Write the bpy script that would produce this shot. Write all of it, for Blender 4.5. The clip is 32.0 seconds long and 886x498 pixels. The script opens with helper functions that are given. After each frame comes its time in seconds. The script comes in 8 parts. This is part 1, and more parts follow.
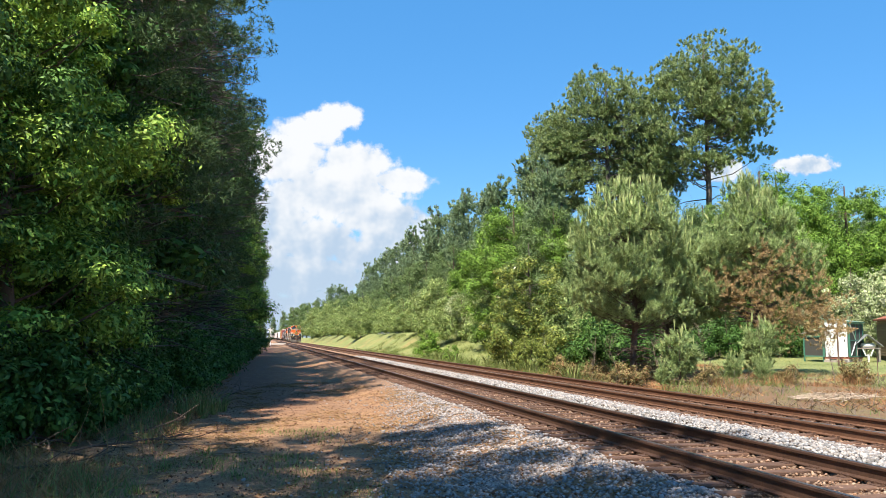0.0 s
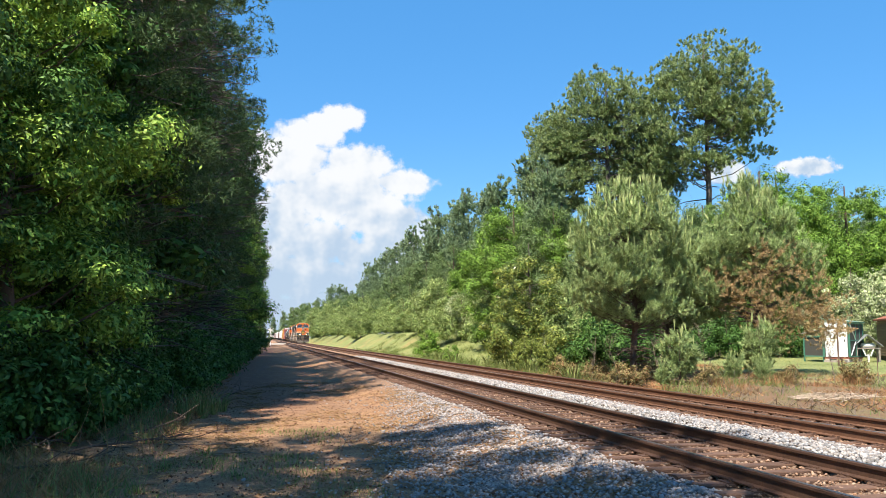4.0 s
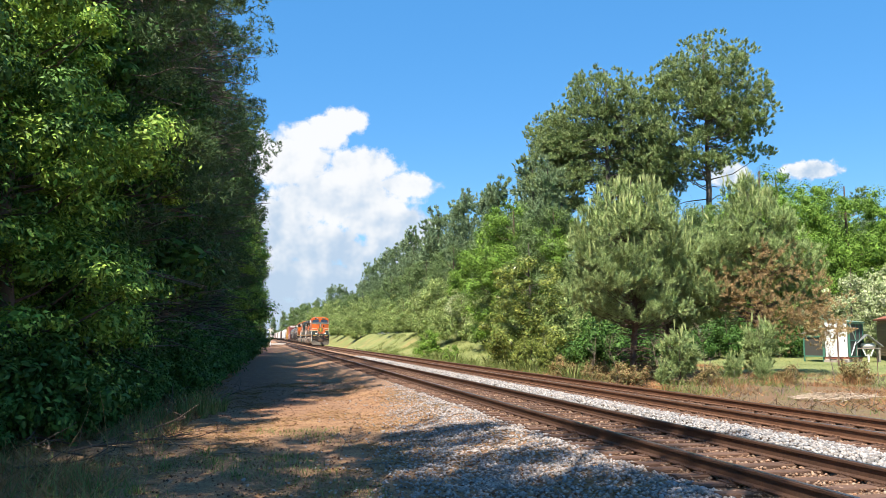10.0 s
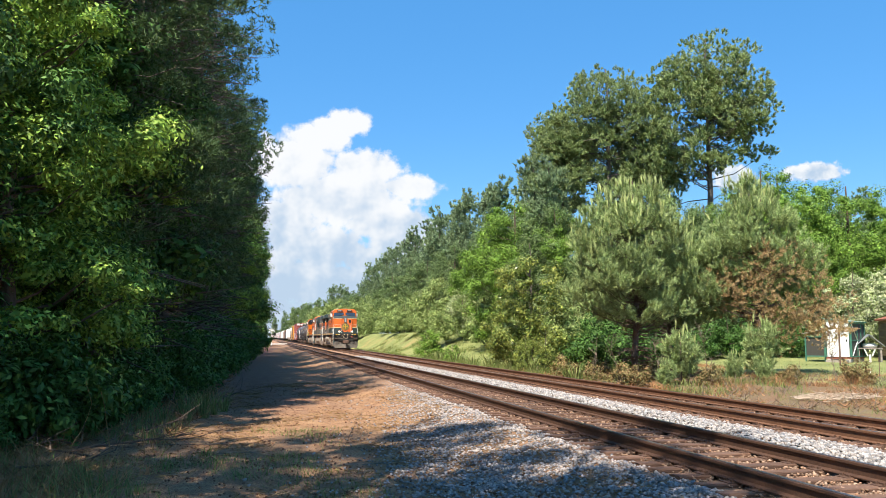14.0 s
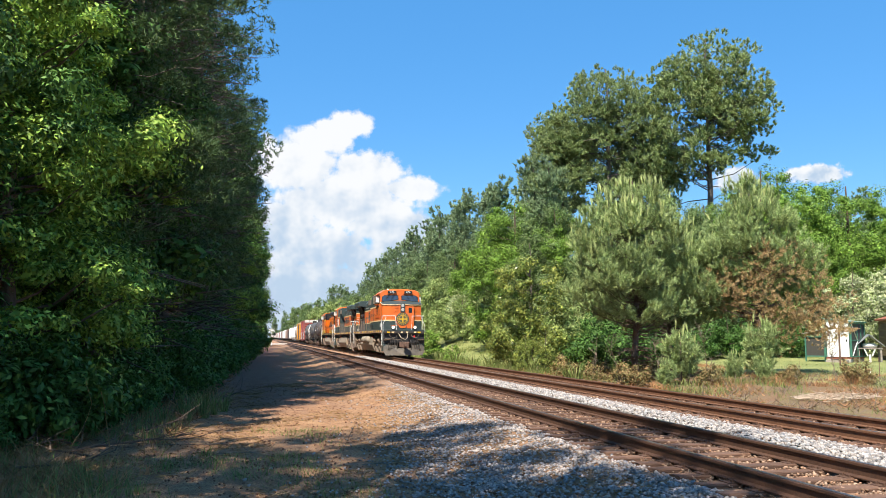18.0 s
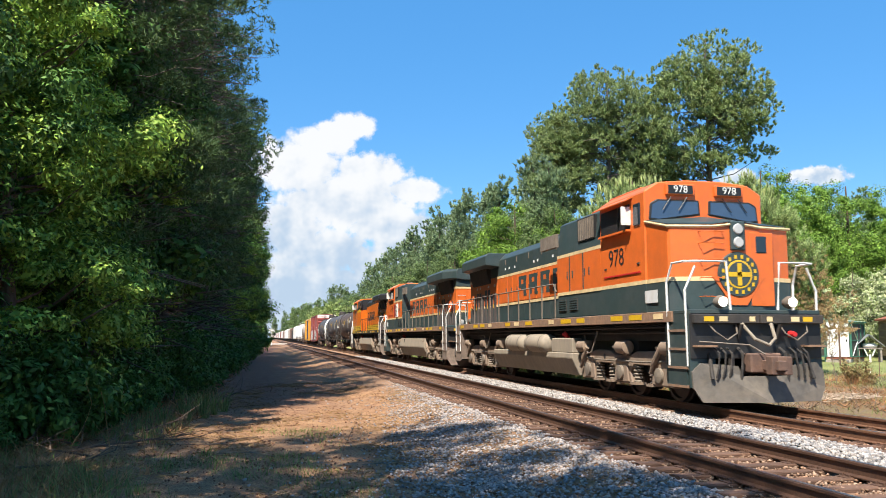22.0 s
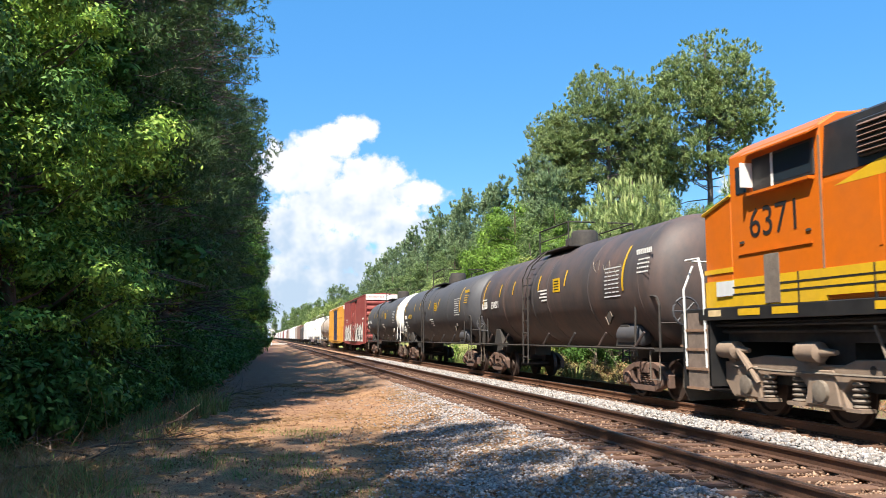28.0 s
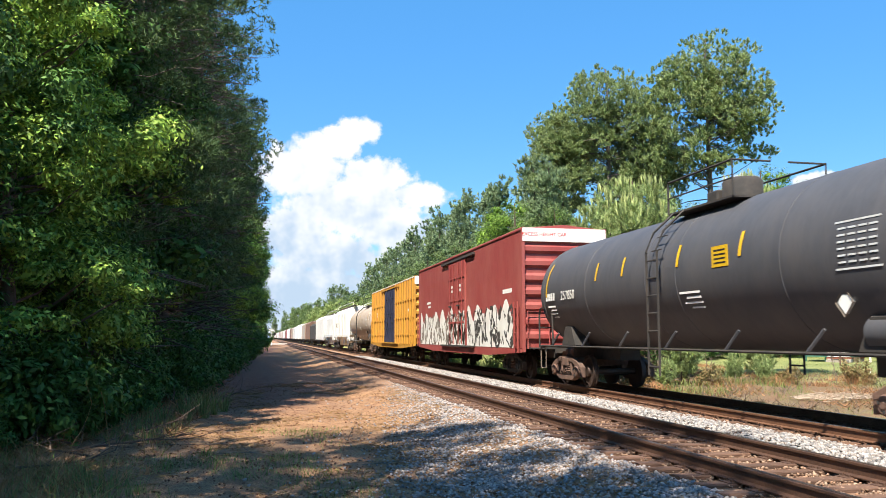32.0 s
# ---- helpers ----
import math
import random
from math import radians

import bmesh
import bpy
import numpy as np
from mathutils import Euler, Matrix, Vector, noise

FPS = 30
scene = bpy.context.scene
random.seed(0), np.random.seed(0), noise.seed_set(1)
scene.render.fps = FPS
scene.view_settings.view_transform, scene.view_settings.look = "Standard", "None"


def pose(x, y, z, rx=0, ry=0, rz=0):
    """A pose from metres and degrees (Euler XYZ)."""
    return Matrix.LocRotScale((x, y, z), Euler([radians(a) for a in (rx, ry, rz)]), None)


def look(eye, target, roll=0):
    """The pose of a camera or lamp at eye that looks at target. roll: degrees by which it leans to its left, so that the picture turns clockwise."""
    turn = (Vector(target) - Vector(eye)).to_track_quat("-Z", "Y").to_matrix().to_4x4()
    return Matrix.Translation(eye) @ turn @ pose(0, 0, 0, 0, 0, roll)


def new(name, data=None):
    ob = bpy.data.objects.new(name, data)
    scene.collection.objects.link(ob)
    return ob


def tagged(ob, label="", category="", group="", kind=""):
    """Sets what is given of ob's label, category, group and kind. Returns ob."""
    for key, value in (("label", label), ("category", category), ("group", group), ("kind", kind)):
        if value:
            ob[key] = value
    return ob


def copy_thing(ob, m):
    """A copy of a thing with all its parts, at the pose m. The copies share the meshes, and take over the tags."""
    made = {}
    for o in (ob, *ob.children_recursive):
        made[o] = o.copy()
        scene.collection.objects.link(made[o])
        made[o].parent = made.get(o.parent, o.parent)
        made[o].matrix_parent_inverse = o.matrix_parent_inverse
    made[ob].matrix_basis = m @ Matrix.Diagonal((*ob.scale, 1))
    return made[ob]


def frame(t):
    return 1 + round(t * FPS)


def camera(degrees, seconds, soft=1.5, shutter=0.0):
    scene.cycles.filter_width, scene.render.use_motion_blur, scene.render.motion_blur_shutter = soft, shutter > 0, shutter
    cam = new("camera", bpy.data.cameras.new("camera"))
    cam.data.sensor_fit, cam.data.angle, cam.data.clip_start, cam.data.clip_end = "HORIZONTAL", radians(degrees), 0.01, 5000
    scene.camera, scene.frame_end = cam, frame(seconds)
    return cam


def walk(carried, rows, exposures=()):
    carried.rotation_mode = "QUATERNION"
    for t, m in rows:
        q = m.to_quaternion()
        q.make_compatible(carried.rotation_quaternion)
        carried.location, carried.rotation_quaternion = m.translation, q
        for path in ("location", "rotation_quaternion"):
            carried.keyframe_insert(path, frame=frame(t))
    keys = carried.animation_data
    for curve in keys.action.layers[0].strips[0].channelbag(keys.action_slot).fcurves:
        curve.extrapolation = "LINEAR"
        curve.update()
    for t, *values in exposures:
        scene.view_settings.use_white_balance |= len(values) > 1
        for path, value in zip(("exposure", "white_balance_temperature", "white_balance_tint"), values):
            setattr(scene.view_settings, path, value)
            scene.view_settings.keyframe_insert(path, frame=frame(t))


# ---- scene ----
# ---- camera ----
EYE = (0.0, 0.0, 1.434)
YAW, TILT = 12.38, 6.20


def aim(dyaw=0.0, dtilt=0.0):
    a, b = radians(YAW + dyaw), radians(TILT + dtilt)
    return look(EYE, (EYE[0] + math.sin(a) * math.cos(b), EYE[1] + math.cos(a) * math.cos(b), EYE[2] + math.sin(b)))


cam = camera(57.1, 32.0, soft=0.6, shutter=0.12)
walk(cam, [(0.0, aim()), (10.4, aim()), (11.4, aim(-0.09)), (32.0, aim(-0.09))], exposures=[(0.0, 1.06), (22.5, 1.06), (24.5, 1.2), (32.0, 1.2)])

# ---- world and sun ----
SUN_EL, SUN_AZ = 56.0, 218.0          # degrees above the horizon; compass bearing from +y through +x
world = bpy.data.worlds.new("sky")
scene.world = world
world.use_nodes = True
wn = world.node_tree
sky = wn.nodes.new("ShaderNodeTexSky")
sky.sky_type, sky.sun_disc = "NISHITA", False
sky.sun_elevation, sky.sun_rotation = radians(SUN_EL), radians(SUN_AZ)
sky.air_density, sky.dust_density, sky.ozone_density = 1.0, 0.25, 2.5
rich = wn.nodes.new("ShaderNodeHueSaturation")
rich.inputs["Saturation"].default_value, rich.inputs["Hue"].default_value = 1.3, 0.499
wn.nodes["Background"].inputs["Strength"].default_value = 0.105
wn.links.new(sky.outputs[0], rich.inputs["Color"])
haze = wn.nodes.new("ShaderNodeMix")
haze.data_type = "RGBA"
haze.inputs["Factor"].default_value, haze.inputs["B"].default_value = 0.55, (0.47, 1.85, 4.1, 1)
wn.links.new(rich.outputs[0], haze.inputs["A"])
wn.links.new(haze.outputs["Result"], wn.nodes["Background"].inputs["Color"])
sun_data = bpy.data.lights.new("sun", "SUN")
sun_data.energy, sun_data.angle, sun_data.color = 5.0, radians(0.55), (1.0, 0.93, 0.81)
sun = new("sun", sun_data)
sun.matrix_world = look((math.sin(radians(SUN_AZ)) * math.cos(radians(SUN_EL)) * 60,
                         math.cos(radians(SUN_AZ)) * math.cos(radians(SUN_EL)) * 60,
                         math.sin(radians(SUN_EL)) * 60), (0, 0, 0))

# ---- materials ----
MATS = {}


def mat(name, color, rough=0.7, metal=0.0, vary=0.12, scale=6.0, grime=None, amount=0.35, grime_scale=1.5,
        bump=0.0, bump_scale=60.0, per="none", coat=0.0, spread=0.0, stretch=(1, 1, 1), leaf=0.0, tint=None):
    """One procedural surface: base colour, fine variation, larger stains, optional bump and per-piece spread."""
    if name in MATS:
        return MATS[name]
    m = bpy.data.materials.new(name)
    m.use_nodes = True
    nt, nd = m.node_tree, m.node_tree.nodes
    bs = nd["Principled BSDF"]
    bs.inputs["Roughness"].default_value, bs.inputs["Metallic"].default_value = rough, metal
    bs.inputs["Coat Weight"].default_value = coat

    def node(kind, **kw):
        n = nd.new(kind)
        for k, v in kw.items():
            if k == "op":
                n.operation = v
            elif k == "blend":
                n.data_type, n.blend_type = "RGBA", v
            else:
                n.inputs[k].default_value = v
        return n

    co = node("ShaderNodeTexCoord")
    mp = node("ShaderNodeMapping")
    mp.inputs["Scale"].default_value = stretch
    nt.links.new(co.outputs["Object"], mp.inputs[0])
    fine = node("ShaderNodeTexNoise", Scale=scale, Detail=6.0, Roughness=0.65)
    nt.links.new(mp.outputs[0], fine.inputs["Vector"])
    hsv = node("ShaderNodeHueSaturation")
    hsv.inputs["Color"].default_value = (*color, 1)
    mr = node("ShaderNodeMapRange")
    mr.inputs["From Min"].default_value, mr.inputs["From Max"].default_value = 0.3, 0.7
    mr.inputs["To Min"].default_value, mr.inputs["To Max"].default_value = 1 - vary, 1 + vary
    nt.links.new(fine.outputs["Fac"], mr.inputs["Value"])
    val = mr.outputs[0]
    if per != "none":
        info = node("ShaderNodeObjectInfo") if per == "object" else node("ShaderNodeNewGeometry")
        rnd = info.outputs["Random" if per == "object" else "Random Per Island"]
        sp = node("ShaderNodeMapRange")
        sp.inputs["To Min"].default_value, sp.inputs["To Max"].default_value = 1 - spread, 1 + spread
        nt.links.new(rnd, sp.inputs["Value"])
        mul = node("ShaderNodeMath", op="MULTIPLY")
        nt.links.new(val, mul.inputs[0])
        nt.links.new(sp.outputs[0], mul.inputs[1])
        val = mul.outputs[0]
        if tint:
            mt = node("ShaderNodeMix", blend="MIX")
            mt.inputs["A"].default_value, mt.inputs["B"].default_value = (*color, 1), (*tint, 1)
            wn_ = node("ShaderNodeTexWhiteNoise")
            wn_.noise_dimensions = "1D"
            nt.links.new(rnd, wn_.inputs["W"])
            nt.links.new(wn_.outputs["Value"], mt.inputs["Factor"])
            nt.links.new(mt.outputs["Result"], hsv.inputs["Color"])
    nt.links.new(val, hsv.inputs["Value"])
    out = hsv.outputs[0]
    if grime:
        big = node("ShaderNodeTexNoise", Scale=grime_scale, Detail=8.0, Roughness=0.7)
        nt.links.new(mp.outputs[0], big.inputs["Vector"])
        gr = node("ShaderNodeMapRange")
        gr.inputs["From Min"].default_value, gr.inputs["From Max"].default_value = 0.42, 0.68
        gr.inputs["To Max"].default_value = amount
        nt.links.new(big.outputs["Fac"], gr.inputs["Value"])
        mx = node("ShaderNodeMix", blend="MIX")
        nt.links.new(gr.outputs[0], mx.inputs["Factor"])
        nt.links.new(out, mx.inputs["A"])
        mx.inputs["B"].default_value = (*grime, 1)
        out = mx.outputs["Result"]
    nt.links.new(out, bs.inputs["Base Color"])
    if bump:
        bt = node("ShaderNodeTexNoise", Scale=bump_scale, Detail=5.0)
        nt.links.new(mp.outputs[0], bt.inputs["Vector"])
        bp = node("ShaderNodeBump", Strength=bump, Distance=0.02)
        nt.links.new(bt.outputs["Fac"], bp.inputs["Height"])
        nt.links.new(bp.outputs[0], bs.inputs["Normal"])
    if leaf:
        bs.inputs["Specular IOR Level"].default_value = 0.2
        tr = node("ShaderNodeBsdfTranslucent")
        nt.links.new(out, tr.inputs["Color"])
        ms = node("ShaderNodeMixShader", Fac=leaf)
        nt.links.new(bs.outputs[0], ms.inputs[1])
        nt.links.new(tr.outputs[0], ms.inputs[2])
        nt.links.new(ms.outputs[0], nd["Material Output"].inputs["Surface"])
    MATS[name] = m
    return m


def foliage(name, color, tint, spread=0.4, rough=0.55, leaf=0.13):
    return mat(name, color, rough=rough, vary=0.34, scale=1.5, per="island", spread=spread, tint=tint, leaf=leaf)


def glow(name, color, strength):
    m = bpy.data.materials.new(name)
    m.use_nodes = True
    b = m.node_tree.nodes["Principled BSDF"]
    b.inputs["Base Color"].default_value = (*color, 1)
    b.inputs["Emission Color"].default_value, b.inputs["Emission Strength"].default_value = (*color, 1), strength
    return m


OAK = foliage("oak_leaf", (0.085, 0.19, 0.026), (0.36, 0.5, 0.085), spread=0.45)
# Leaf colour darkened to stand for foliage in shade.
DEEP = foliage("shaded_leaf", (0.04, 0.1, 0.022), (0.1, 0.195, 0.038))
LIME = foliage("young_leaf", (0.11, 0.215, 0.03), (0.2, 0.31, 0.05))
BUSH = foliage("bush_leaf", (0.13, 0.215, 0.055), (0.36, 0.41, 0.15))
BLOOM = foliage("blossom", (0.56, 0.57, 0.37), (0.22, 0.3, 0.085))
# Needle colours carry the light: PINE darkened for shade, SUNPINE lightened for sun.
PINE = foliage("shaded_pine_needle", (0.05, 0.095, 0.035), (0.10, 0.15, 0.05), rough=0.5, leaf=0.1)
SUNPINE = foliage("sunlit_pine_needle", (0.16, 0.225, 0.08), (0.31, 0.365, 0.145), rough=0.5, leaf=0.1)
YPINE = foliage("young_pine_needle", (0.18, 0.26, 0.095), (0.39, 0.46, 0.19), rough=0.5, leaf=0.1)
# Distance haze is mixed into this needle colour: paler and bluer.
FARPINE = foliage("hazed_pine_needle", (0.15, 0.22, 0.115), (0.265, 0.335, 0.17), rough=0.5, leaf=0.1)
CANDLE = foliage("pine_candle", (0.52, 0.54, 0.25), (0.36, 0.44, 0.16), rough=0.6, leaf=0.2)
DRY = foliage("dead_needle", (0.45, 0.285, 0.155), (0.36, 0.28, 0.13), rough=0.7, leaf=0.25)
FAR = foliage("far_leaf", (0.085, 0.145, 0.05), (0.19, 0.25, 0.09))
GRASS = foliage("grass_blade", (0.11, 0.18, 0.04), (0.26, 0.26, 0.10), leaf=0.3)
STRAW = foliage("dry_grass", (0.34, 0.22, 0.10), (0.22, 0.12, 0.05), rough=0.8, leaf=0.15)
BRACKEN = foliage("dead_bracken", (0.44, 0.21, 0.10), (0.27, 0.15, 0.075), rough=0.85, leaf=0.15)
TWIG = mat("dead_twig", (0.16, 0.12, 0.09), 0.9, vary=0.3, scale=20)
BARK = mat("bark", (0.13, 0.085, 0.06), 0.92, vary=0.35, scale=9, grime=(0.05, 0.035, 0.028), amount=0.8, grime_scale=5,
           bump=0.9, bump_scale=14, stretch=(1, 1, 0.25))
GREYBARK = mat("grey_bark", (0.13, 0.105, 0.085), 0.92, vary=0.3, scale=9, grime=(0.07, 0.05, 0.04), amount=0.7, grime_scale=4,
               bump=0.8, bump_scale=14, stretch=(1, 1, 0.25))


# ---- building helpers ----
class Geo:
    """Vertices and faces of one mesh."""

    def __init__(self):
        self.v, self.f = [], []

    def add(self, verts, faces):
        n = len(self.v)
        self.v.extend([tuple(p) for p in verts])
        self.f.extend([tuple(n + i for i in q) for q in faces])
        return self

    def box(self, x0, x1, y0, y1, z0, z1):
        return self.add([(x, y, z) for z in (z0, z1) for y in (y0, y1) for x in (x0, x1)],
                        [(0, 2, 3, 1), (4, 5, 7, 6), (0, 1, 5, 4), (2, 6, 7, 3), (0, 4, 6, 2), (1, 3, 7, 5)])

    def prism(self, outline, axis, a, b):
        """outline: 2D points (the two other axes in x, y, z order), swept along axis from a to b."""
        n = len(outline)

        def put(p, c):
            return {"x": (c, p[0], p[1]), "y": (p[0], c, p[1]), "z": (p[0], p[1], c)}[axis]

        return self.add([put(p, a) for p in outline] + [put(p, b) for p in outline],
                        [tuple(range(n))[::-1], tuple(range(n, 2 * n))] + [(i, (i + 1) % n, n + (i + 1) % n, n + i) for i in range(n)])

    def tube(self, path, r, seg=6, r1=None, caps=True):
        path = [Vector(p) for p in path]
        rings = []
        for i, p in enumerate(path):
            d = (path[min(i + 1, len(path) - 1)] - path[max(i - 1, 0)]).normalized()
            a = d.cross(Vector((0, 0, 1)) if abs(d.z) < 0.9 else Vector((1, 0, 0))).normalized()
            b = d.cross(a)
            rr = r if r1 is None else r + (r1 - r) * i / (len(path) - 1)
            rings.append([p + (a * math.cos(2 * math.pi * k / seg) + b * math.sin(2 * math.pi * k / seg)) * rr for k in range(seg)])
        fs = [(i * seg + k, i * seg + (k + 1) % seg, (i + 1) * seg + (k + 1) % seg, (i + 1) * seg + k)
              for i in range(len(path) - 1) for k in range(seg)]
        if caps:
            fs += [tuple(range(seg))[::-1], tuple(range((len(path) - 1) * seg, len(path) * seg))]
        return self.add([q for ring in rings for q in ring], fs)

    def lathe(self, profile, axis="y", seg=24, at=(0, 0, 0)):
        """profile: (along, radius) pairs, turned round the axis."""
        vs = []
        for a, r in profile:
            for k in range(seg):
                c, s = math.cos(2 * math.pi * k / seg) * r, math.sin(2 * math.pi * k / seg) * r
                p = {"x": (a, c, s), "y": (c, a, s), "z": (c, s, a)}[axis]
                vs.append((p[0] + at[0], p[1] + at[1], p[2] + at[2]))
        n = len(profile)
        fs = [(i * seg + k, i * seg + (k + 1) % seg, (i + 1) * seg + (k + 1) % seg, (i + 1) * seg + k)
              for i in range(n - 1) for k in range(seg)]
        return self.add(vs, fs + [tuple(range(seg))[::-1], tuple(range((n - 1) * seg, n * seg))])

    def mesh(self, name, material, bevel=0.0, smooth=0.0):
        me = bpy.data.meshes.new(name)
        me.from_pydata(self.v, [], self.f)
        bm = bmesh.new()
        bm.from_mesh(me)
        bmesh.ops.recalc_face_normals(bm, faces=bm.faces)
        if bevel:
            es = [e for e in bm.edges if len(e.link_faces) == 2 and e.calc_face_angle(0) > 0.5]
            bmesh.ops.bevel(bm, geom=es, offset=bevel, segments=1, affect="EDGES", clamp_overlap=True)
        if smooth:
            for f in bm.faces:
                f.smooth = True
            for e in bm.edges:
                e.smooth = len(e.link_faces) == 2 and e.calc_face_angle(0) < smooth
        bm.to_mesh(me)
        bm.free()
        me.materials.append(material)
        return me


def part(name, geo, material, parent, label="", bevel=0.0, smooth=0.0):
    ob = new(name, geo if isinstance(geo, bpy.types.Mesh) else geo.mesh(name, material, bevel, smooth))
    ob.parent = parent
    return tagged(ob, label)


def thing(name, label, category, group="", at=None, kind=""):
    ob = tagged(new(name), label, category, group, kind)
    if at is not None:
        ob.matrix_basis = at
    return ob


def quads(name, verts, material, per=4):
    """A mesh of loose faces with `per` corners each, from an array of corners."""
    n = len(verts) // per
    me = bpy.data.meshes.new(name)
    me.vertices.add(len(verts))
    me.vertices.foreach_set("co", np.asarray(verts, dtype=np.float32).ravel())
    me.loops.add(len(verts))
    me.loops.foreach_set("vertex_index", np.arange(len(verts), dtype=np.int32))
    me.polygons.add(n)
    me.polygons.foreach_set("loop_start", np.arange(n, dtype=np.int32) * per)
    me.polygons.foreach_set("loop_total", np.full(n, per, dtype=np.int32))
    me.update(calc_edges=True)
    me.materials.append(material)
    return me

# ---- plants ----
def unit(rng, n):
    d = rng.normal(size=(n, 3))
    return d / np.linalg.norm(d, axis=1)[:, None]


def leaf_faces(rng, pts, size, out=None):
    """Diamond leaves at pts, loosely facing out and up."""
    n = len(pts)
    nor = unit(rng, n) * 0.55 + np.array([0, 0, 0.4])
    if out is not None:
        nor = nor + out * 0.95
    nor /= np.linalg.norm(nor, axis=1)[:, None]
    a = np.cross(nor, unit(rng, n))
    a /= np.linalg.norm(a, axis=1)[:, None] + 1e-9
    b = np.cross(nor, a)
    s = size * rng.uniform(0.6, 1.3, (n, 1))
    sag = nor * s * 0.18
    return np.stack([pts - a * s, pts + b * s * 0.42 + sag, pts + a * s, pts - b * s * 0.42 + sag], axis=1).reshape(-1, 3)


def needle_faces(rng, pts, out, length, per=7, width=0.012):
    """Tufts of thin needles round each point, pointing along out."""
    n = len(pts)
    p = np.repeat(pts, per, axis=0)
    d = np.repeat(out, per, axis=0) * 0.75 + unit(rng, n * per)
    d /= np.linalg.norm(d, axis=1)[:, None]
    a = np.cross(d, unit(rng, n * per))
    a /= np.linalg.norm(a, axis=1)[:, None] + 1e-9
    ln = length * rng.uniform(0.6, 1.2, (n * per, 1))
    return np.stack([p - a * width, p + a * width, p + d * ln], axis=1).reshape(-1, 3)


def shoot_faces(rng, pts, out, reach, length, per, width):
    """Bottlebrush shoots: needles set all round an axis that leads outwards and up."""
    n = len(pts)
    ax = out + np.array([0, 0, 0.75]) + rng.normal(size=(n, 3)) * 0.25
    ax /= np.linalg.norm(ax, axis=1)[:, None]
    ax = np.repeat(ax, per, axis=0)
    side = np.cross(ax, unit(rng, n * per))
    side /= np.linalg.norm(side, axis=1)[:, None] + 1e-9
    f = rng.random((n * per, 1))
    p = np.repeat(pts, per, axis=0) + ax * reach * f
    d = ax * (0.55 + 0.7 * f) + side * (1.0 - 0.45 * f)
    d /= np.linalg.norm(d, axis=1)[:, None]
    a = np.cross(d, unit(rng, n * per))
    a /= np.linalg.norm(a, axis=1)[:, None] + 1e-9
    return np.stack([p - a * width, p + a * width, p + d * length * rng.uniform(0.75, 1.15, (n * per, 1))], axis=1).reshape(-1, 3)


def clumps(rng, cs, rs, per, flat=0.8):
    """Points in the outer shells of many small clumps, with the outward way of each."""
    k = len(cs)
    d = unit(rng, k * per)
    r = rng.uniform(0.45, 1.05, (k * per, 1)) ** 0.6
    rad = np.repeat(rs, per)[:, None]
    off = d * r * rad
    off[:, 2] *= flat
    return np.repeat(cs, per, axis=0) + off, d


def limb_tree(geo, rng, h, r0, tips, lean=(0, 0), low=0.3):
    """A tapered trunk with limbs that reach to the tips."""
    pts = [(lean[0] * (i / 8) ** 1.5 + rng.normal() * 0.004 * h * (i > 0), lean[1] * (i / 8) ** 1.5 + rng.normal() * 0.004 * h * (i > 0), h * i / 8 - 0.15 * (i == 0))
           for i in range(9)]
    geo.tube(pts, r0, 8, r0 * 0.15)
    for t in tips:
        z = min(max(t[2] - 0.25 * math.hypot(t[0], t[1]) - 0.03 * h, low * h * 0.6), h * 0.94)
        i = z / h * 8
        j = min(int(i), 7)
        s = Vector(pts[j]).lerp(Vector(pts[j + 1]), i - j)
        mid = s.lerp(Vector(t), 0.5) + Vector((rng.normal() * 0.1, rng.normal() * 0.1, -0.03 * h * rng.random()))
        geo.tube([s, mid, t], r0 * 0.2 * (1 - z / h * 0.6), 5, r0 * 0.04, caps=False)


def crown_points(rng, n, shape):
    """Clump centres in a crown. shape: list of (x, y, z, rx, ry, rz) lobes."""
    w = np.array([s[3] * s[4] * s[5] for s in shape]) ** 0.7
    pick = rng.choice(len(shape), n, p=w / w.sum())
    d = unit(rng, n) * (rng.uniform(0.25, 1, (n, 1)) ** 0.45)
    sh = np.array(shape)[pick]
    return sh[:, :3] + d * sh[:, 3:]


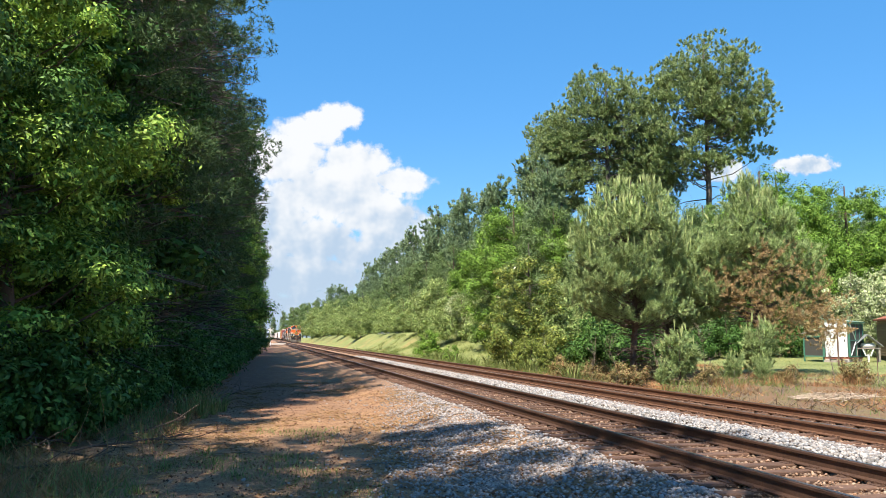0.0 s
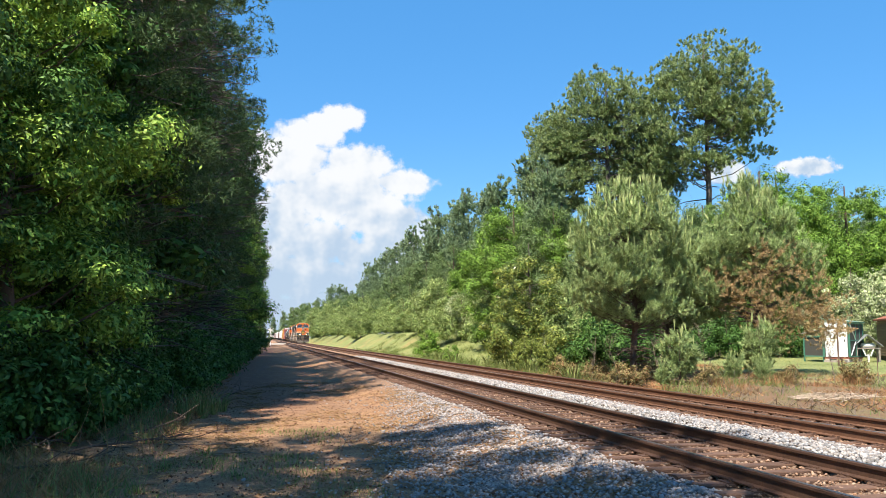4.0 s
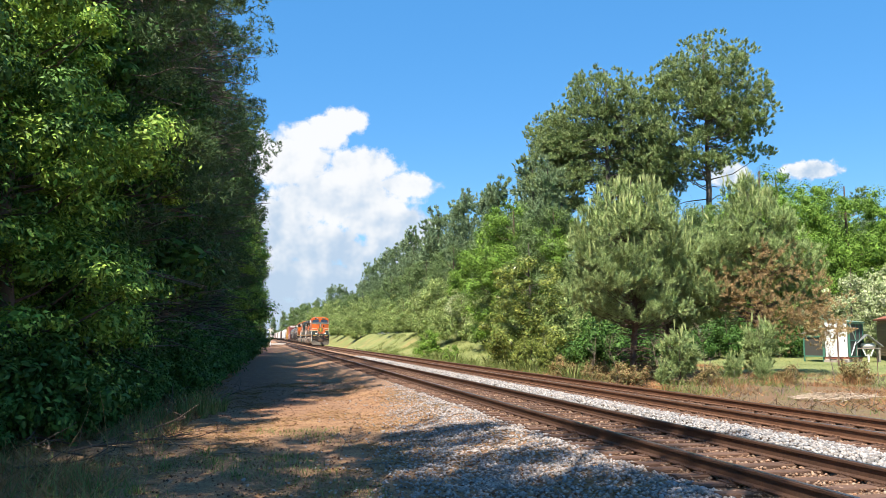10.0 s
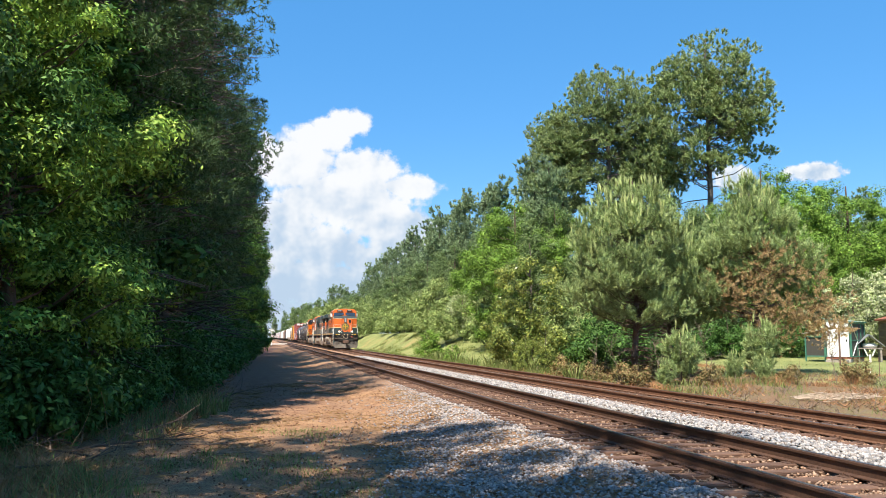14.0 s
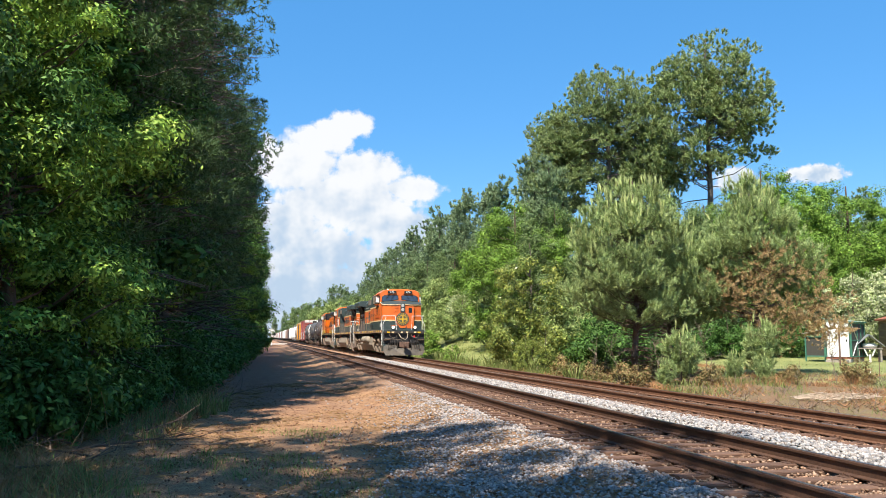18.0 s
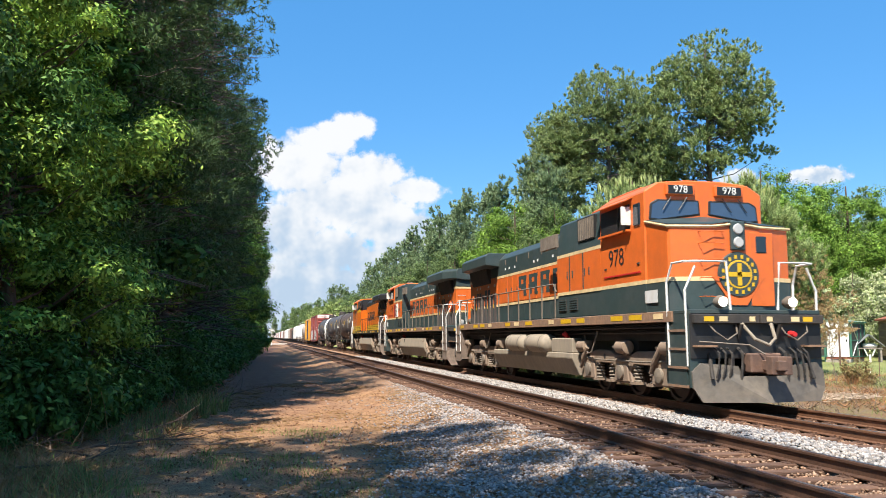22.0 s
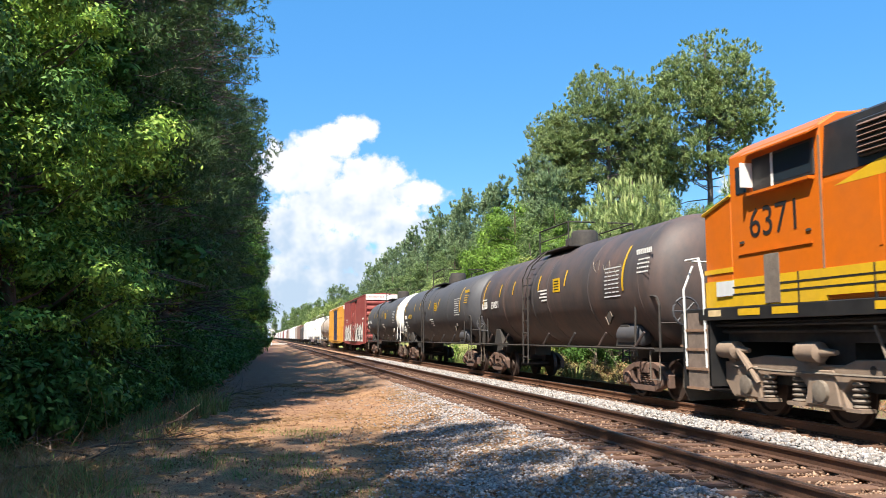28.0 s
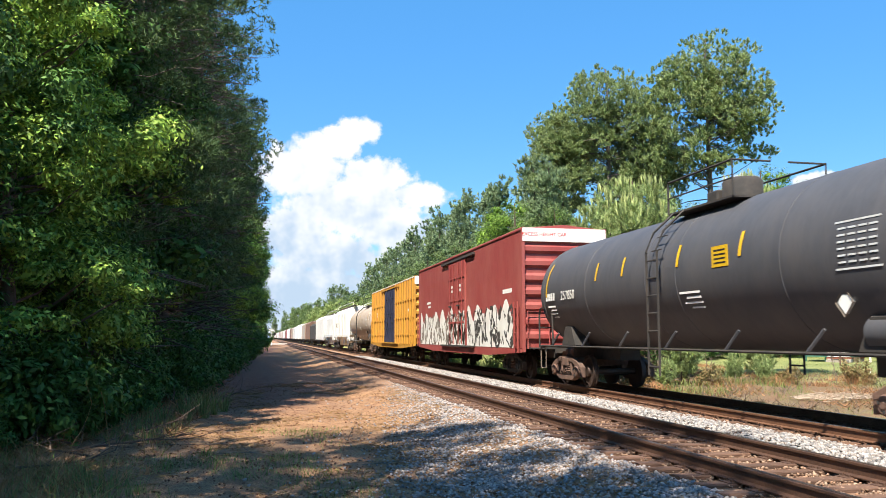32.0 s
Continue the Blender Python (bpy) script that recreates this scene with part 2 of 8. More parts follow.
def broadleaf(name, label, seed, h, lobes, n, per, size, clump, material, r0=0.18, twigs=40, at=None, bark=None, group="", category="tree", flat=0.8, sprays=0, core=18):
    """A tree or bush of many leafy clumps; sprays: shoots that stand out of the clumps; core: larger inner leaves of each clump."""
    rng = np.random.default_rng(seed)
    cs = crown_points(rng, n, lobes)
    rs = rng.uniform(0.5, 1.35, n) * clump
    pts, out = clumps(rng, cs, rs, per, flat)
    faces = [leaf_faces(rng, pts, size, out)]
    inner = unit(rng, n * core)
    spot = np.repeat(cs, core, axis=0) + inner * np.array([1, 1, flat]) * (np.repeat(rs, core) * rng.uniform(0.1, 0.58, n * core))[:, None]
    faces.append(leaf_faces(rng, spot, min(clump * 0.26, size * 2.0), inner))
    if sprays:
        pick = rng.choice(len(pts), sprays, replace=False)
        way = out[pick] + np.array([0, 0, 0.25]) + rng.normal(size=(sprays, 3)) * 0.35
        way /= np.linalg.norm(way, axis=1)[:, None]
        reach = clump * rng.uniform(0.35, 0.95, (sprays, 1))
        for k in range(9):
            f = (k + 1) / 9
            q = pts[pick] + way * reach * f + rng.normal(size=(sprays, 3)) * 0.05 - np.array([0, 0, 0.12 * clump]) * f * f
            faces.append(leaf_faces(rng, q, size * 1.05, way * 0.3))
    tree = thing(name, label, category, group, at)
    g = Geo()
    limb_tree(g, rng, h, r0, [tuple(c) for c in cs[:twigs]])
    part("trunk", g, bark or BARK, tree, smooth=1.2)
    part("crown", quads("crown", np.concatenate(faces), material), material, tree)
    return tree


def pine(name, label, seed, h, lobes, n, per, length, clump, material, r0=0.22, twigs=60, at=None, width=0.014, needles=6,
         candles=0, dead=0, bark=None, group="", lean=(0, 0), flat=0.62, shoot=0.0, stout=0.022):
    rng = np.random.default_rng(seed)
    cs = crown_points(rng, n, lobes)
    rs = rng.uniform(0.6, 1.25, n) * clump
    pts, out = clumps(rng, cs, rs, per, flat)
    out = out + np.array([0, 0, 0.5])
    tree = thing(name, label, "pine tree", group, at)
    g = Geo()
    limb_tree(g, rng, h, r0, [tuple(c) for c in cs[:twigs]], lean)
    for _ in range(dead):
        z, a, ln = rng.uniform(0.08, 0.75) * h, rng.uniform(0, 6.28), rng.uniform(0.06, 0.16) * h
        p, q = Vector((0, 0, z)), Vector((math.cos(a) * ln, math.sin(a) * ln, z + ln * rng.uniform(-0.25, 0.35)))
        g.tube([p, p.lerp(q, 0.5) + Vector((0, 0, 0.05 * ln)), q], stout, 4, stout * 0.3, caps=False)
        for _k in range(3):
            s = p.lerp(q, rng.uniform(0.35, 0.95))
            g.tube([s, s + Vector(rng.normal(size=3) * 0.16 * ln)], 0.009, 3, 0.003, caps=False)
    part("trunk", g, bark or BARK, tree, smooth=1.2)
    faces = shoot_faces(rng, pts, out, shoot, length, needles, width) if shoot else needle_faces(rng, pts, out, length, needles, width)
    part("crown", quads("crown", faces, material, 3), material, tree)
    if candles:
        top = pts[np.argsort(-(pts[:, 2] + 0.5 * h * rng.random(len(pts)) ** 2))[:candles]]
        up = np.tile(np.array([[0, 0, 1.0]]), (candles, 1)) + rng.normal(size=(candles, 3)) * 0.16
        stem = np.concatenate([top + up * (shoot * 0.9 + 0.1 * k) for k in range(2)])
        part("spring_growth", quads("spring_growth", needle_faces(rng, stem, np.tile(up, (2, 1)) * 7.0, 0.32, 9, 0.014), CANDLE, 3), CANDLE, tree,
             "pale upright spring shoots")
    return tree


def lobes_tall(seed, h, r, base=0.25, k=7, lean=0.0):
    rng = np.random.default_rng(seed)
    res = []
    for i in range(k):
        f = base + (1 - base) * (i + 0.4) / k
        w = r * (0.65 + 0.5 * math.sin(math.pi * min(1, (f - base) / (1 - base) * 0.85 + 0.18))) * rng.uniform(0.75, 1.1)
        a = rng.uniform(0, 6.28)
        res.append((math.cos(a) * r * 0.35 + lean * f, math.sin(a) * r * 0.35, f * h, w, w, h * (1 - base) / k * 0.95))
    return res


def put(proto, x, y, z, turn, s=1.0):
    ob = copy_thing(proto, pose(x, y, z, 0, 0, turn))
    ob.scale = (s, s, s)
    return ob


def heap(name, label, seed, n, box, length, material, z, category="grass", width=0.012, up=1.0, flop=0.5, at=None):
    """Loose blades over an area, rooted on the ground. z: the ground height function."""
    rng = np.random.default_rng(seed)
    x, y = rng.uniform(box[0], box[1], n), rng.uniform(box[2], box[3], n)
    keep = [noise.noise(Vector((a * 0.6, b * 0.35, seed))) > -0.05 + 0.25 * rng.random() for a, b in zip(x, y)]
    x, y = x[keep], y[keep]
    p = np.stack([x, y, [z(a, b) - 0.01 for a, b in zip(x, y)]], axis=1)
    d = np.stack([rng.normal(size=len(x)) * flop, rng.normal(size=len(x)) * flop, np.full(len(x), up)], axis=1)
    d /= np.linalg.norm(d, axis=1)[:, None]
    a = np.cross(d, unit(rng, len(x)))
    a /= np.linalg.norm(a, axis=1)[:, None]
    ln = length * rng.uniform(0.4, 1.3, (len(x), 1))
    v = np.stack([p - a * width, p + a * width, p + d * ln], axis=1).reshape(-1, 3)
    return tagged(new(name, quads(name, v, material, 3)), label, category, kind="stuff")


# ---- ground ----
def step(a, b, x):
    t = min(max((x - a) / (b - a), 0.0), 1.0)
    return t * t * (3 - 2 * t)


NEAR_X, FAR_X = 6.0, 9.92


def ground_z(x, y):
    """Height of the bare ground over the rail tops' level."""
    z = -0.52 - 0.1 * step(-1.5, -5, x)
    bed = step(2.4, 4.6, x) * (1 - step(11.8, 13.4, x))
    z += bed * 0.29
    z += step(13, 17, x) * 0.25 * (1 - step(45, 70, y))
    bank = step(42, 95, y) * (1 - 0.4 * step(200, 400, y))
    z += bank * (2.6 * step(12.8, 19, x))
    z += 0.25 * step(17, 34, x) * (1 - bank)
    far = math.hypot(x, y)
    if far < 130 and not 4.6 < x < 11.9:
        z += 0.06 * noise.noise(Vector((x * 0.9, y * 0.6, 0))) + 0.045 * noise.noise(Vector((x * 2.6, y * 2.2, 4)))
    return z


def ground_material():
    m = bpy.data.materials.new("earth_and_grass")
    m.use_nodes = True
    nt, nd = m.node_tree, m.node_tree.nodes
    bs = nd["Principled BSDF"]
    bs.inputs["Roughness"].default_value = 0.95
    geo = nd.new("ShaderNodeNewGeometry")
    sep = nd.new("ShaderNodeSeparateXYZ")
    nt.links.new(geo.outputs["Position"], sep.inputs[0])

    def noise_of(scale, detail=6.0, rough=0.65):
        n = nd.new("ShaderNodeTexNoise")
        n.inputs["Scale"].default_value, n.inputs["Detail"].default_value, n.inputs["Roughness"].default_value = scale, detail, rough
        nt.links.new(geo.outputs["Position"], n.inputs["Vector"])
        return n.outputs["Fac"]

    def ramp(value, a, b):
        r = nd.new("ShaderNodeMapRange")
        r.interpolation_type = "SMOOTHSTEP"
        r.inputs["From Min"].default_value, r.inputs["From Max"].default_value = a, b
        nt.links.new(value, r.inputs["Value"])
        return r.outputs[0]

    def mix(fac, a, b):
        x = nd.new("ShaderNodeMix")
        x.data_type = "RGBA"
        nt.links.new(fac, x.inputs["Factor"])
        for key, c in (("A", a), ("B", b)):
            if isinstance(c, tuple):
                x.inputs[key].default_value = (*c, 1)
            else:
                nt.links.new(c, x.inputs[key])
        return x.outputs["Result"]

    def math_of(op, a, b):
        x = nd.new("ShaderNodeMath")
        x.operation = op
        for i, c in enumerate((a, b)):
            if isinstance(c, (int, float)):
                x.inputs[i].default_value = c
            else:
                nt.links.new(c, x.inputs[i])
        return x.outputs[0]

    dirt = mix(ramp(noise_of(2.2), 0.35, 0.65), (0.29, 0.145, 0.068), (0.45, 0.26, 0.13))
    dirt = mix(ramp(noise_of(30, 8, 0.75), 0.45, 0.63), dirt, (0.13, 0.065, 0.035))
    dirt = mix(ramp(noise_of(0.9, 5), 0.5, 0.7), dirt, (0.28, 0.165, 0.095))
    grass = mix(ramp(noise_of(0.35), 0.35, 0.65), (0.2, 0.215, 0.06), (0.31, 0.30, 0.10))
    grass = mix(ramp(noise_of(12, 8, 0.75), 0.4, 0.65), grass, (0.1, 0.14, 0.04))
    bed = mix(ramp(noise_of(18, 8, 0.8), 0.4, 0.62), (0.22, 0.115, 0.062), (0.32, 0.2, 0.125))
    wob = math_of("MULTIPLY", math_of("SUBTRACT", noise_of(0.8), 0.5), 3.0)
    xw = math_of("ADD", sep.outputs["X"], wob)
    # Red-brown pine straw, its colour also darkening the earth where the woods' shade falls.
    straw = math_of("MULTIPLY", math_of("SUBTRACT", 1.0, ramp(xw, -0.6, 3.6)), ramp(sep.outputs["Y"], 19.0, 27.0))
    dirt = mix(math_of("MULTIPLY", straw, ramp(noise_of(5.0, 8, 0.7), 0.25, 0.55)), dirt, (0.19, 0.085, 0.055))
    col = mix(ramp(xw, 3.2, 5.0), dirt, bed)
    scrub = mix(ramp(noise_of(1.3), 0.38, 0.62), (0.22, 0.12, 0.06), (0.2, 0.155, 0.068))
    scrub = mix(ramp(noise_of(25, 8, 0.75), 0.42, 0.62), scrub, (0.13, 0.08, 0.045))
    verge = mix(math_of("MULTIPLY", ramp(xw, 19.5, 21.5), 1.0), scrub, grass)
    verge = mix(ramp(sep.outputs["Y"], 36, 46), verge, grass)
    col = mix(ramp(xw, 12.0, 13.2), col, verge)
    red = math_of("MULTIPLY", ramp(sep.outputs["Y"], 70, 100), math_of("SUBTRACT", 1.0, ramp(sep.outputs["X"], 15.5, 18.5)))
    col = mix(math_of("MULTIPLY", red, ramp(noise_of(0.25), 0.5, 0.75)), col, (0.42, 0.2, 0.1))
    nt.links.new(col, bs.inputs["Base Color"])
    bp = nd.new("ShaderNodeBump")
    bp.inputs["Strength"].default_value, bp.inputs["Distance"].default_value = 1.0, 0.05
    nt.links.new(noise_of(14, 8, 0.75), bp.inputs["Height"])
    nt.links.new(bp.outputs[0], bs.inputs["Normal"])
    return m


def build_ground():
    def axis(near0, near1, stepn, far):
        c = list(np.arange(near0, near1, stepn))
        d = stepn
        lo, hi = [near0], [near1]
        while hi[-1] < far:
            d *= 1.22
            hi.append(hi[-1] + d)
        d = stepn
        while lo[-1] > -far:
            d *= 1.22
            lo.append(lo[-1] - d)
        return lo[:0:-1] + c + hi

    xs, ys = axis(-6, 20, 0.2, 4200), axis(1.0, 45, 0.35, 4600)
    nx = len(xs)
    vs = [(x, y, ground_z(x, y)) for y in ys for x in xs]
    fs = [(j * nx + i, j * nx + i + 1, (j + 1) * nx + i + 1, (j + 1) * nx + i) for j in range(len(ys) - 1) for i in range(nx - 1)]
    me = bpy.data.meshes.new("ground")
    me.from_pydata(vs, [], fs)
    me.shade_smooth()
    me.materials.append(ground_material())
    tagged(new("ground", me), "reddish brown earth with pine straw and rough grass beyond the rails", "ground", kind="structure")


build_ground()

# ---- tracks ----
RAIL = mat("rusty_rail", (0.19, 0.095, 0.055), 0.65, 0.35, vary=0.25, scale=30, grime=(0.11, 0.05, 0.03), amount=0.7, grime_scale=3, bump=0.3)
DARKRAIL = mat("dark_brown_rail", (0.085, 0.045, 0.03), 0.6, 0.3, vary=0.3, scale=30, grime=(0.15, 0.075, 0.045), amount=0.5, grime_scale=3, bump=0.3)
RAILHEAD = mat("worn_rail_head", (0.2, 0.16, 0.14), 0.35, 0.8, vary=0.2, scale=25, grime=(0.12, 0.06, 0.04), amount=0.5, grime_scale=2)
TIE = mat("weathered_tie", (0.10, 0.055, 0.036), 0.93, vary=0.3, scale=14, grime=(0.18, 0.09, 0.052), amount=0.7, grime_scale=3, bump=0.9,
          bump_scale=25, per="object", spread=0.3, stretch=(0.3, 1, 1))
PLATE = mat("rusted_plate", (0.11, 0.06, 0.04), 0.8, 0.4, vary=0.3, scale=20)
STONE = mat("ballast_stone", (0.235, 0.23, 0.23), 0.9, vary=0.15, scale=30, per="island", spread=0.5, tint=(0.34, 0.29, 0.255), bump=0.5, bump_scale=40)


def rail_profile(x):
    return [(x - 0.075, -0.172), (x + 0.075, -0.172), (x + 0.075, -0.16), (x + 0.012, -0.145), (x + 0.009, -0.045), (x + 0.036, -0.036),
            (x + 0.036, -0.008), (x + 0.028, 0.0), (x - 0.028, 0.0), (x - 0.036, -0.008), (x - 0.036, -0.036), (x - 0.009, -0.045),
            (x - 0.012, -0.145), (x - 0.075, -0.16)]


def build_track(name, cx, label, y0, y1, piece_end, seed, steel):
    rng = random.Random(seed)
    tr = thing(name, label, "railway track", kind="structure", at=pose(cx, 0, 0))
    for s in (-1, 1):
        rail = part("rail", Geo().prism(rail_profile(s * 0.7535), "y", y0, y1), steel, tr, "rust-brown steel rail")
        part("rail_head", Geo().box(s * 0.7535 - 0.026, s * 0.7535 + 0.026, y0, y1, 0.0015, 0.004), RAILHEAD, rail, "worn running surface")
    ties = [Geo().box(-1.3, 1.3, -0.11, 0.11, -0.36, -0.175).mesh("tie", TIE, bevel=0.012) for _ in range(3)]
    for me in ties:
        for v in me.vertices:
            v.co += Vector((rng.uniform(-0.03, 0.03), rng.uniform(-0.012, 0.012), rng.uniform(-0.008, 0.004)))
    plate = Geo()
    for s in (-1, 1):
        plate.box(s * 0.7535 - 0.17, s * 0.7535 + 0.17, -0.095, 0.095, -0.178, -0.1665)
        for dx in (-0.1, 0.1):
            for dy in (-0.06, 0.06):
                plate.box(s * 0.7535 + dx - 0.014, s * 0.7535 + dx + 0.014, dy - 0.014, dy + 0.014, -0.1665, -0.14)
    plate_me = plate.mesh("tie_plate", PLATE)
    y, rest = y0, Geo()
    while y < 320:
        yy, xx = y + rng.uniform(-0.04, 0.04), rng.uniform(-0.08, 0.08)
        if 2 < y < piece_end:
            t = part("tie", rng.choice(ties), TIE, tr)
            t.location, t.rotation_euler = (xx, yy, rng.uniform(-0.012, 0.0)), (0, 0, rng.uniform(-0.02, 0.02))
            if y < 45:
                p = part("tie_plate", plate_me, PLATE, t)
                p.location = (-xx, 0, 0)
        else:
            rest.box(xx - 1.3, xx + 1.3, yy - 0.11, yy + 0.11, -0.36, -0.178)
        y += 0.52
    tagged(part("far_ties", rest, TIE, tr), kind="stuff")
    return tr


build_track("track_near", NEAR_X, "rusty near railway track on old brown ties and dirty ballast", -30, 1500, 90, 1, DARKRAIL)
build_track("track_far", FAR_X, "rusty far railway track on brown ties and pale ballast", -60, 1500, 80, 2, RAIL)


def stones(name, label, seed, n, box, size, lift, thin=0.0, material=None, category="gravel"):
    """Loose crushed stones lying on the bed."""
    rng = np.random.default_rng(seed)
    base = np.array([(0, 0, 1), (0.9, 0, 0.35), (0.28, 0.85, 0.4), (-0.75, 0.5, 0.3), (-0.7, -0.55, 0.45), (0.3, -0.85, 0.3), (0, 0, -0.6)])
    face = [(0, 1, 2), (0, 2, 3), (0, 3, 4), (0, 4, 5), (0, 5, 1), (6, 2, 1), (6, 3, 2), (6, 4, 3), (6, 5, 4), (6, 1, 5)]
    x, y = rng.uniform(box[0], box[1], n), box[2] + (box[3] - box[2]) * rng.random(n) ** 1.5
    if thin:
        keep = rng.random(n) < np.clip((x - box[0] - 0.15 * (y - 10)) / thin + 0.05, 0, 1) * (0.5 + 0.5 * np.array([noise.noise(Vector((a, b * 0.7, 9))) for a, b in zip(x, y)]) + 0.25)
        x, y = x[keep], y[keep]
    n = len(x)
    z = np.array([lift(a, b) for a, b in zip(x, y)])
    s = size * rng.uniform(0.55, 1.35, (n, 1, 1))
    v = base[None] * rng.uniform(0.65, 1.25, (n, 7, 3)) * s
    a = rng.uniform(0, 6.283, n)
    c, q = np.cos(a)[:, None], np.sin(a)[:, None]
    tilt = rng.normal(size=(n, 1)) * 0.5
    vx, vy, vz = v[..., 0], v[..., 1], v[..., 2] * 0.8 + tilt * v[..., 0] * 0.6
    v = np.stack([vx * c - vy * q + x[:, None], vx * q + vy * c + y[:, None], vz + z[:, None]], axis=2).reshape(-1, 3)
    idx = (np.array(face)[None] + 7 * np.arange(n)[:, None, None]).reshape(-1, 3)
    me = bpy.data.meshes.new(name)
    me.vertices.add(len(v))
    me.vertices.foreach_set("co", v.astype(np.float32).ravel())
    me.loops.add(idx.size)
    me.loops.foreach_set("vertex_index", idx.astype(np.int32).ravel())
    me.polygons.add(len(idx))
    me.polygons.foreach_set("loop_start", np.arange(len(idx), dtype=np.int32) * 3)
    me.polygons.foreach_set("loop_total", np.full(len(idx), 3, dtype=np.int32))
    me.update(calc_edges=True)
    me.materials.append(material or STONE)
    tagged(new(name, me), label, category, kind="stuff")


DUSTSTONE = mat("dusty_ballast_stone", (0.24, 0.23, 0.235), 0.9, vary=0.15, scale=30, per="island", spread=0.5, tint=(0.34, 0.27, 0.22), bump=0.5, bump_scale=40)
stones("ballast_shoulder", "grey crushed stone ballast spilling down from the near rails", 3, 52000, (1.3, 4.85, 4.5, 36), 0.031,
       lambda x, y: max(ground_z(x, y), -0.26 if x > 4.75 else -9) + 0.004, thin=1.7, material=DUSTSTONE)
stones("ballast_middle", "clean pale grey ballast stones between the two tracks", 4, 26000, (7.2, 8.75, 6, 70), 0.04,
       lambda x, y: -0.21 + 0.06 * math.exp(-((x - 7.95) / 0.45) ** 2))
stones("ballast_crib", "dirty brown ballast stones between the ties", 5, 26000, (4.9, 11.2, 5, 40), 0.028, lambda x, y: -0.208, material=mat("dirty_stone", (0.225, 0.12, 0.068), 0.95, vary=0.2, scale=30, per="island", spread=0.45, tint=(0.29, 0.2, 0.14)))

# ---- train ----
ORANGE = mat("orange_paint", (0.66, 0.135, 0.022), 0.42, vary=0.06, scale=5, grime=(0.33, 0.09, 0.03), amount=0.4, grime_scale=1.2, bump=0.04, bump_scale=8, coat=0.1)
AMBER = mat("bright_orange_paint", (0.58, 0.13, 0.006), 0.4, vary=0.06, scale=5, grime=(0.4, 0.12, 0.03), amount=0.3, grime_scale=1.2, bump=0.04, bump_scale=8, coat=0.1)
GREEN = mat("black_green_paint", (0.03, 0.05, 0.05), 0.5, vary=0.15, scale=5, grime=(0.085, 0.085, 0.08), amount=0.4, grime_scale=1.4, bump=0.04, bump_scale=8)
BLACK = mat("black_paint", (0.014, 0.014, 0.015), 0.5, vary=0.2, scale=5, grime=(0.05, 0.045, 0.04), amount=0.4, grime_scale=1.4)
CREAM = mat("cream_stripe_paint", (0.72, 0.55, 0.30), 0.5, vary=0.12, scale=9, grime=(0.35, 0.22, 0.1), amount=0.5, grime_scale=2.5)
YELLOW = mat("yellow_stripe_paint", (0.63, 0.38, 0.012), 0.45, vary=0.08, scale=9, grime=(0.35, 0.22, 0.05), amount=0.3)
GREY = mat("dusty_underframe", (0.19, 0.155, 0.12), 0.85, vary=0.2, scale=8, grime=(0.09, 0.07, 0.06), amount=0.7, grime_scale=2.2, bump=0.2, bump_scale=30)
TANKGREY = mat("dusty_fuel_tank", (0.29, 0.24, 0.18), 0.8, vary=0.12, scale=6, grime=(0.2, 0.17, 0.14), amount=0.6, grime_scale=1.8, stretch=(1, 1, 0.4), bump=0.1)
DARK = mat("dark_underside", (0.03, 0.027, 0.025), 0.85, vary=0.2, scale=8, grime=(0.09, 0.07, 0.055), amount=0.5)
WHITE = mat("white_paint", (0.78, 0.77, 0.73), 0.5, vary=0.07, scale=6, grime=(0.4, 0.36, 0.3), amount=0.35, grime_scale=1.5)
HANDRAIL = mat("white_handrail", (0.7, 0.69, 0.66), 0.5, vary=0.12, scale=12)
RUSTY = mat("rust_brown_steel", (0.15, 0.085, 0.06), 0.85, vary=0.25, scale=9, grime=(0.06, 0.045, 0.04), amount=0.6)
WHEEL = mat("wheel_steel", (0.075, 0.05, 0.04), 0.6, 0.5, vary=0.2, scale=12)
TANKBLACK = mat("black_tank_paint", (0.058, 0.059, 0.067), 0.6, vary=0.12, scale=4, grime=(0.105, 0.095, 0.092), amount=0.45, grime_scale=0.7, stretch=(1, 1.6, 0.6), bump=0.03, bump_scale=6)
RUSTTANK = mat("rust_stained_black_tank_paint", (0.05, 0.044, 0.045), 0.62, vary=0.15, scale=4, grime=(0.15, 0.085, 0.065), amount=0.6, grime_scale=0.6, stretch=(1, 1.6, 0.6), bump=0.03, bump_scale=6)
BOXRED = mat("oxide_red_paint", (0.27, 0.045, 0.04), 0.62, vary=0.1, scale=5, grime=(0.36, 0.13, 0.10), amount=0.45, grime_scale=0.9, stretch=(1, 1, 0.5), bump=0.06, bump_scale=7)
BOXYELLOW = mat("ochre_yellow_paint", (0.50, 0.255, 0.03), 0.6, vary=0.1, scale=5, grime=(0.42, 0.18, 0.05), amount=0.5, grime_scale=1.2, stretch=(1, 1, 0.5))
NAVY = mat("dark_blue_door_paint", (0.025, 0.03, 0.07), 0.55, vary=0.15, scale=5, grime=(0.09, 0.08, 0.09), amount=0.4)
HOPPERGREY = mat("pale_grey_hopper_paint", (0.6, 0.62, 0.62), 0.6, vary=0.08, scale=5, grime=(0.4, 0.34, 0.28), amount=0.5, grime_scale=1.0, stretch=(1, 1, 0.4))
TAN = mat("tan_tank_paint", (0.42, 0.34, 0.27), 0.6, vary=0.08, scale=5, grime=(0.24, 0.18, 0.14), amount=0.5, grime_scale=0.9)
BROWN = mat("brown_car_paint", (0.2, 0.105, 0.065), 0.7, vary=0.12, scale=5, grime=(0.1, 0.07, 0.05), amount=0.5)
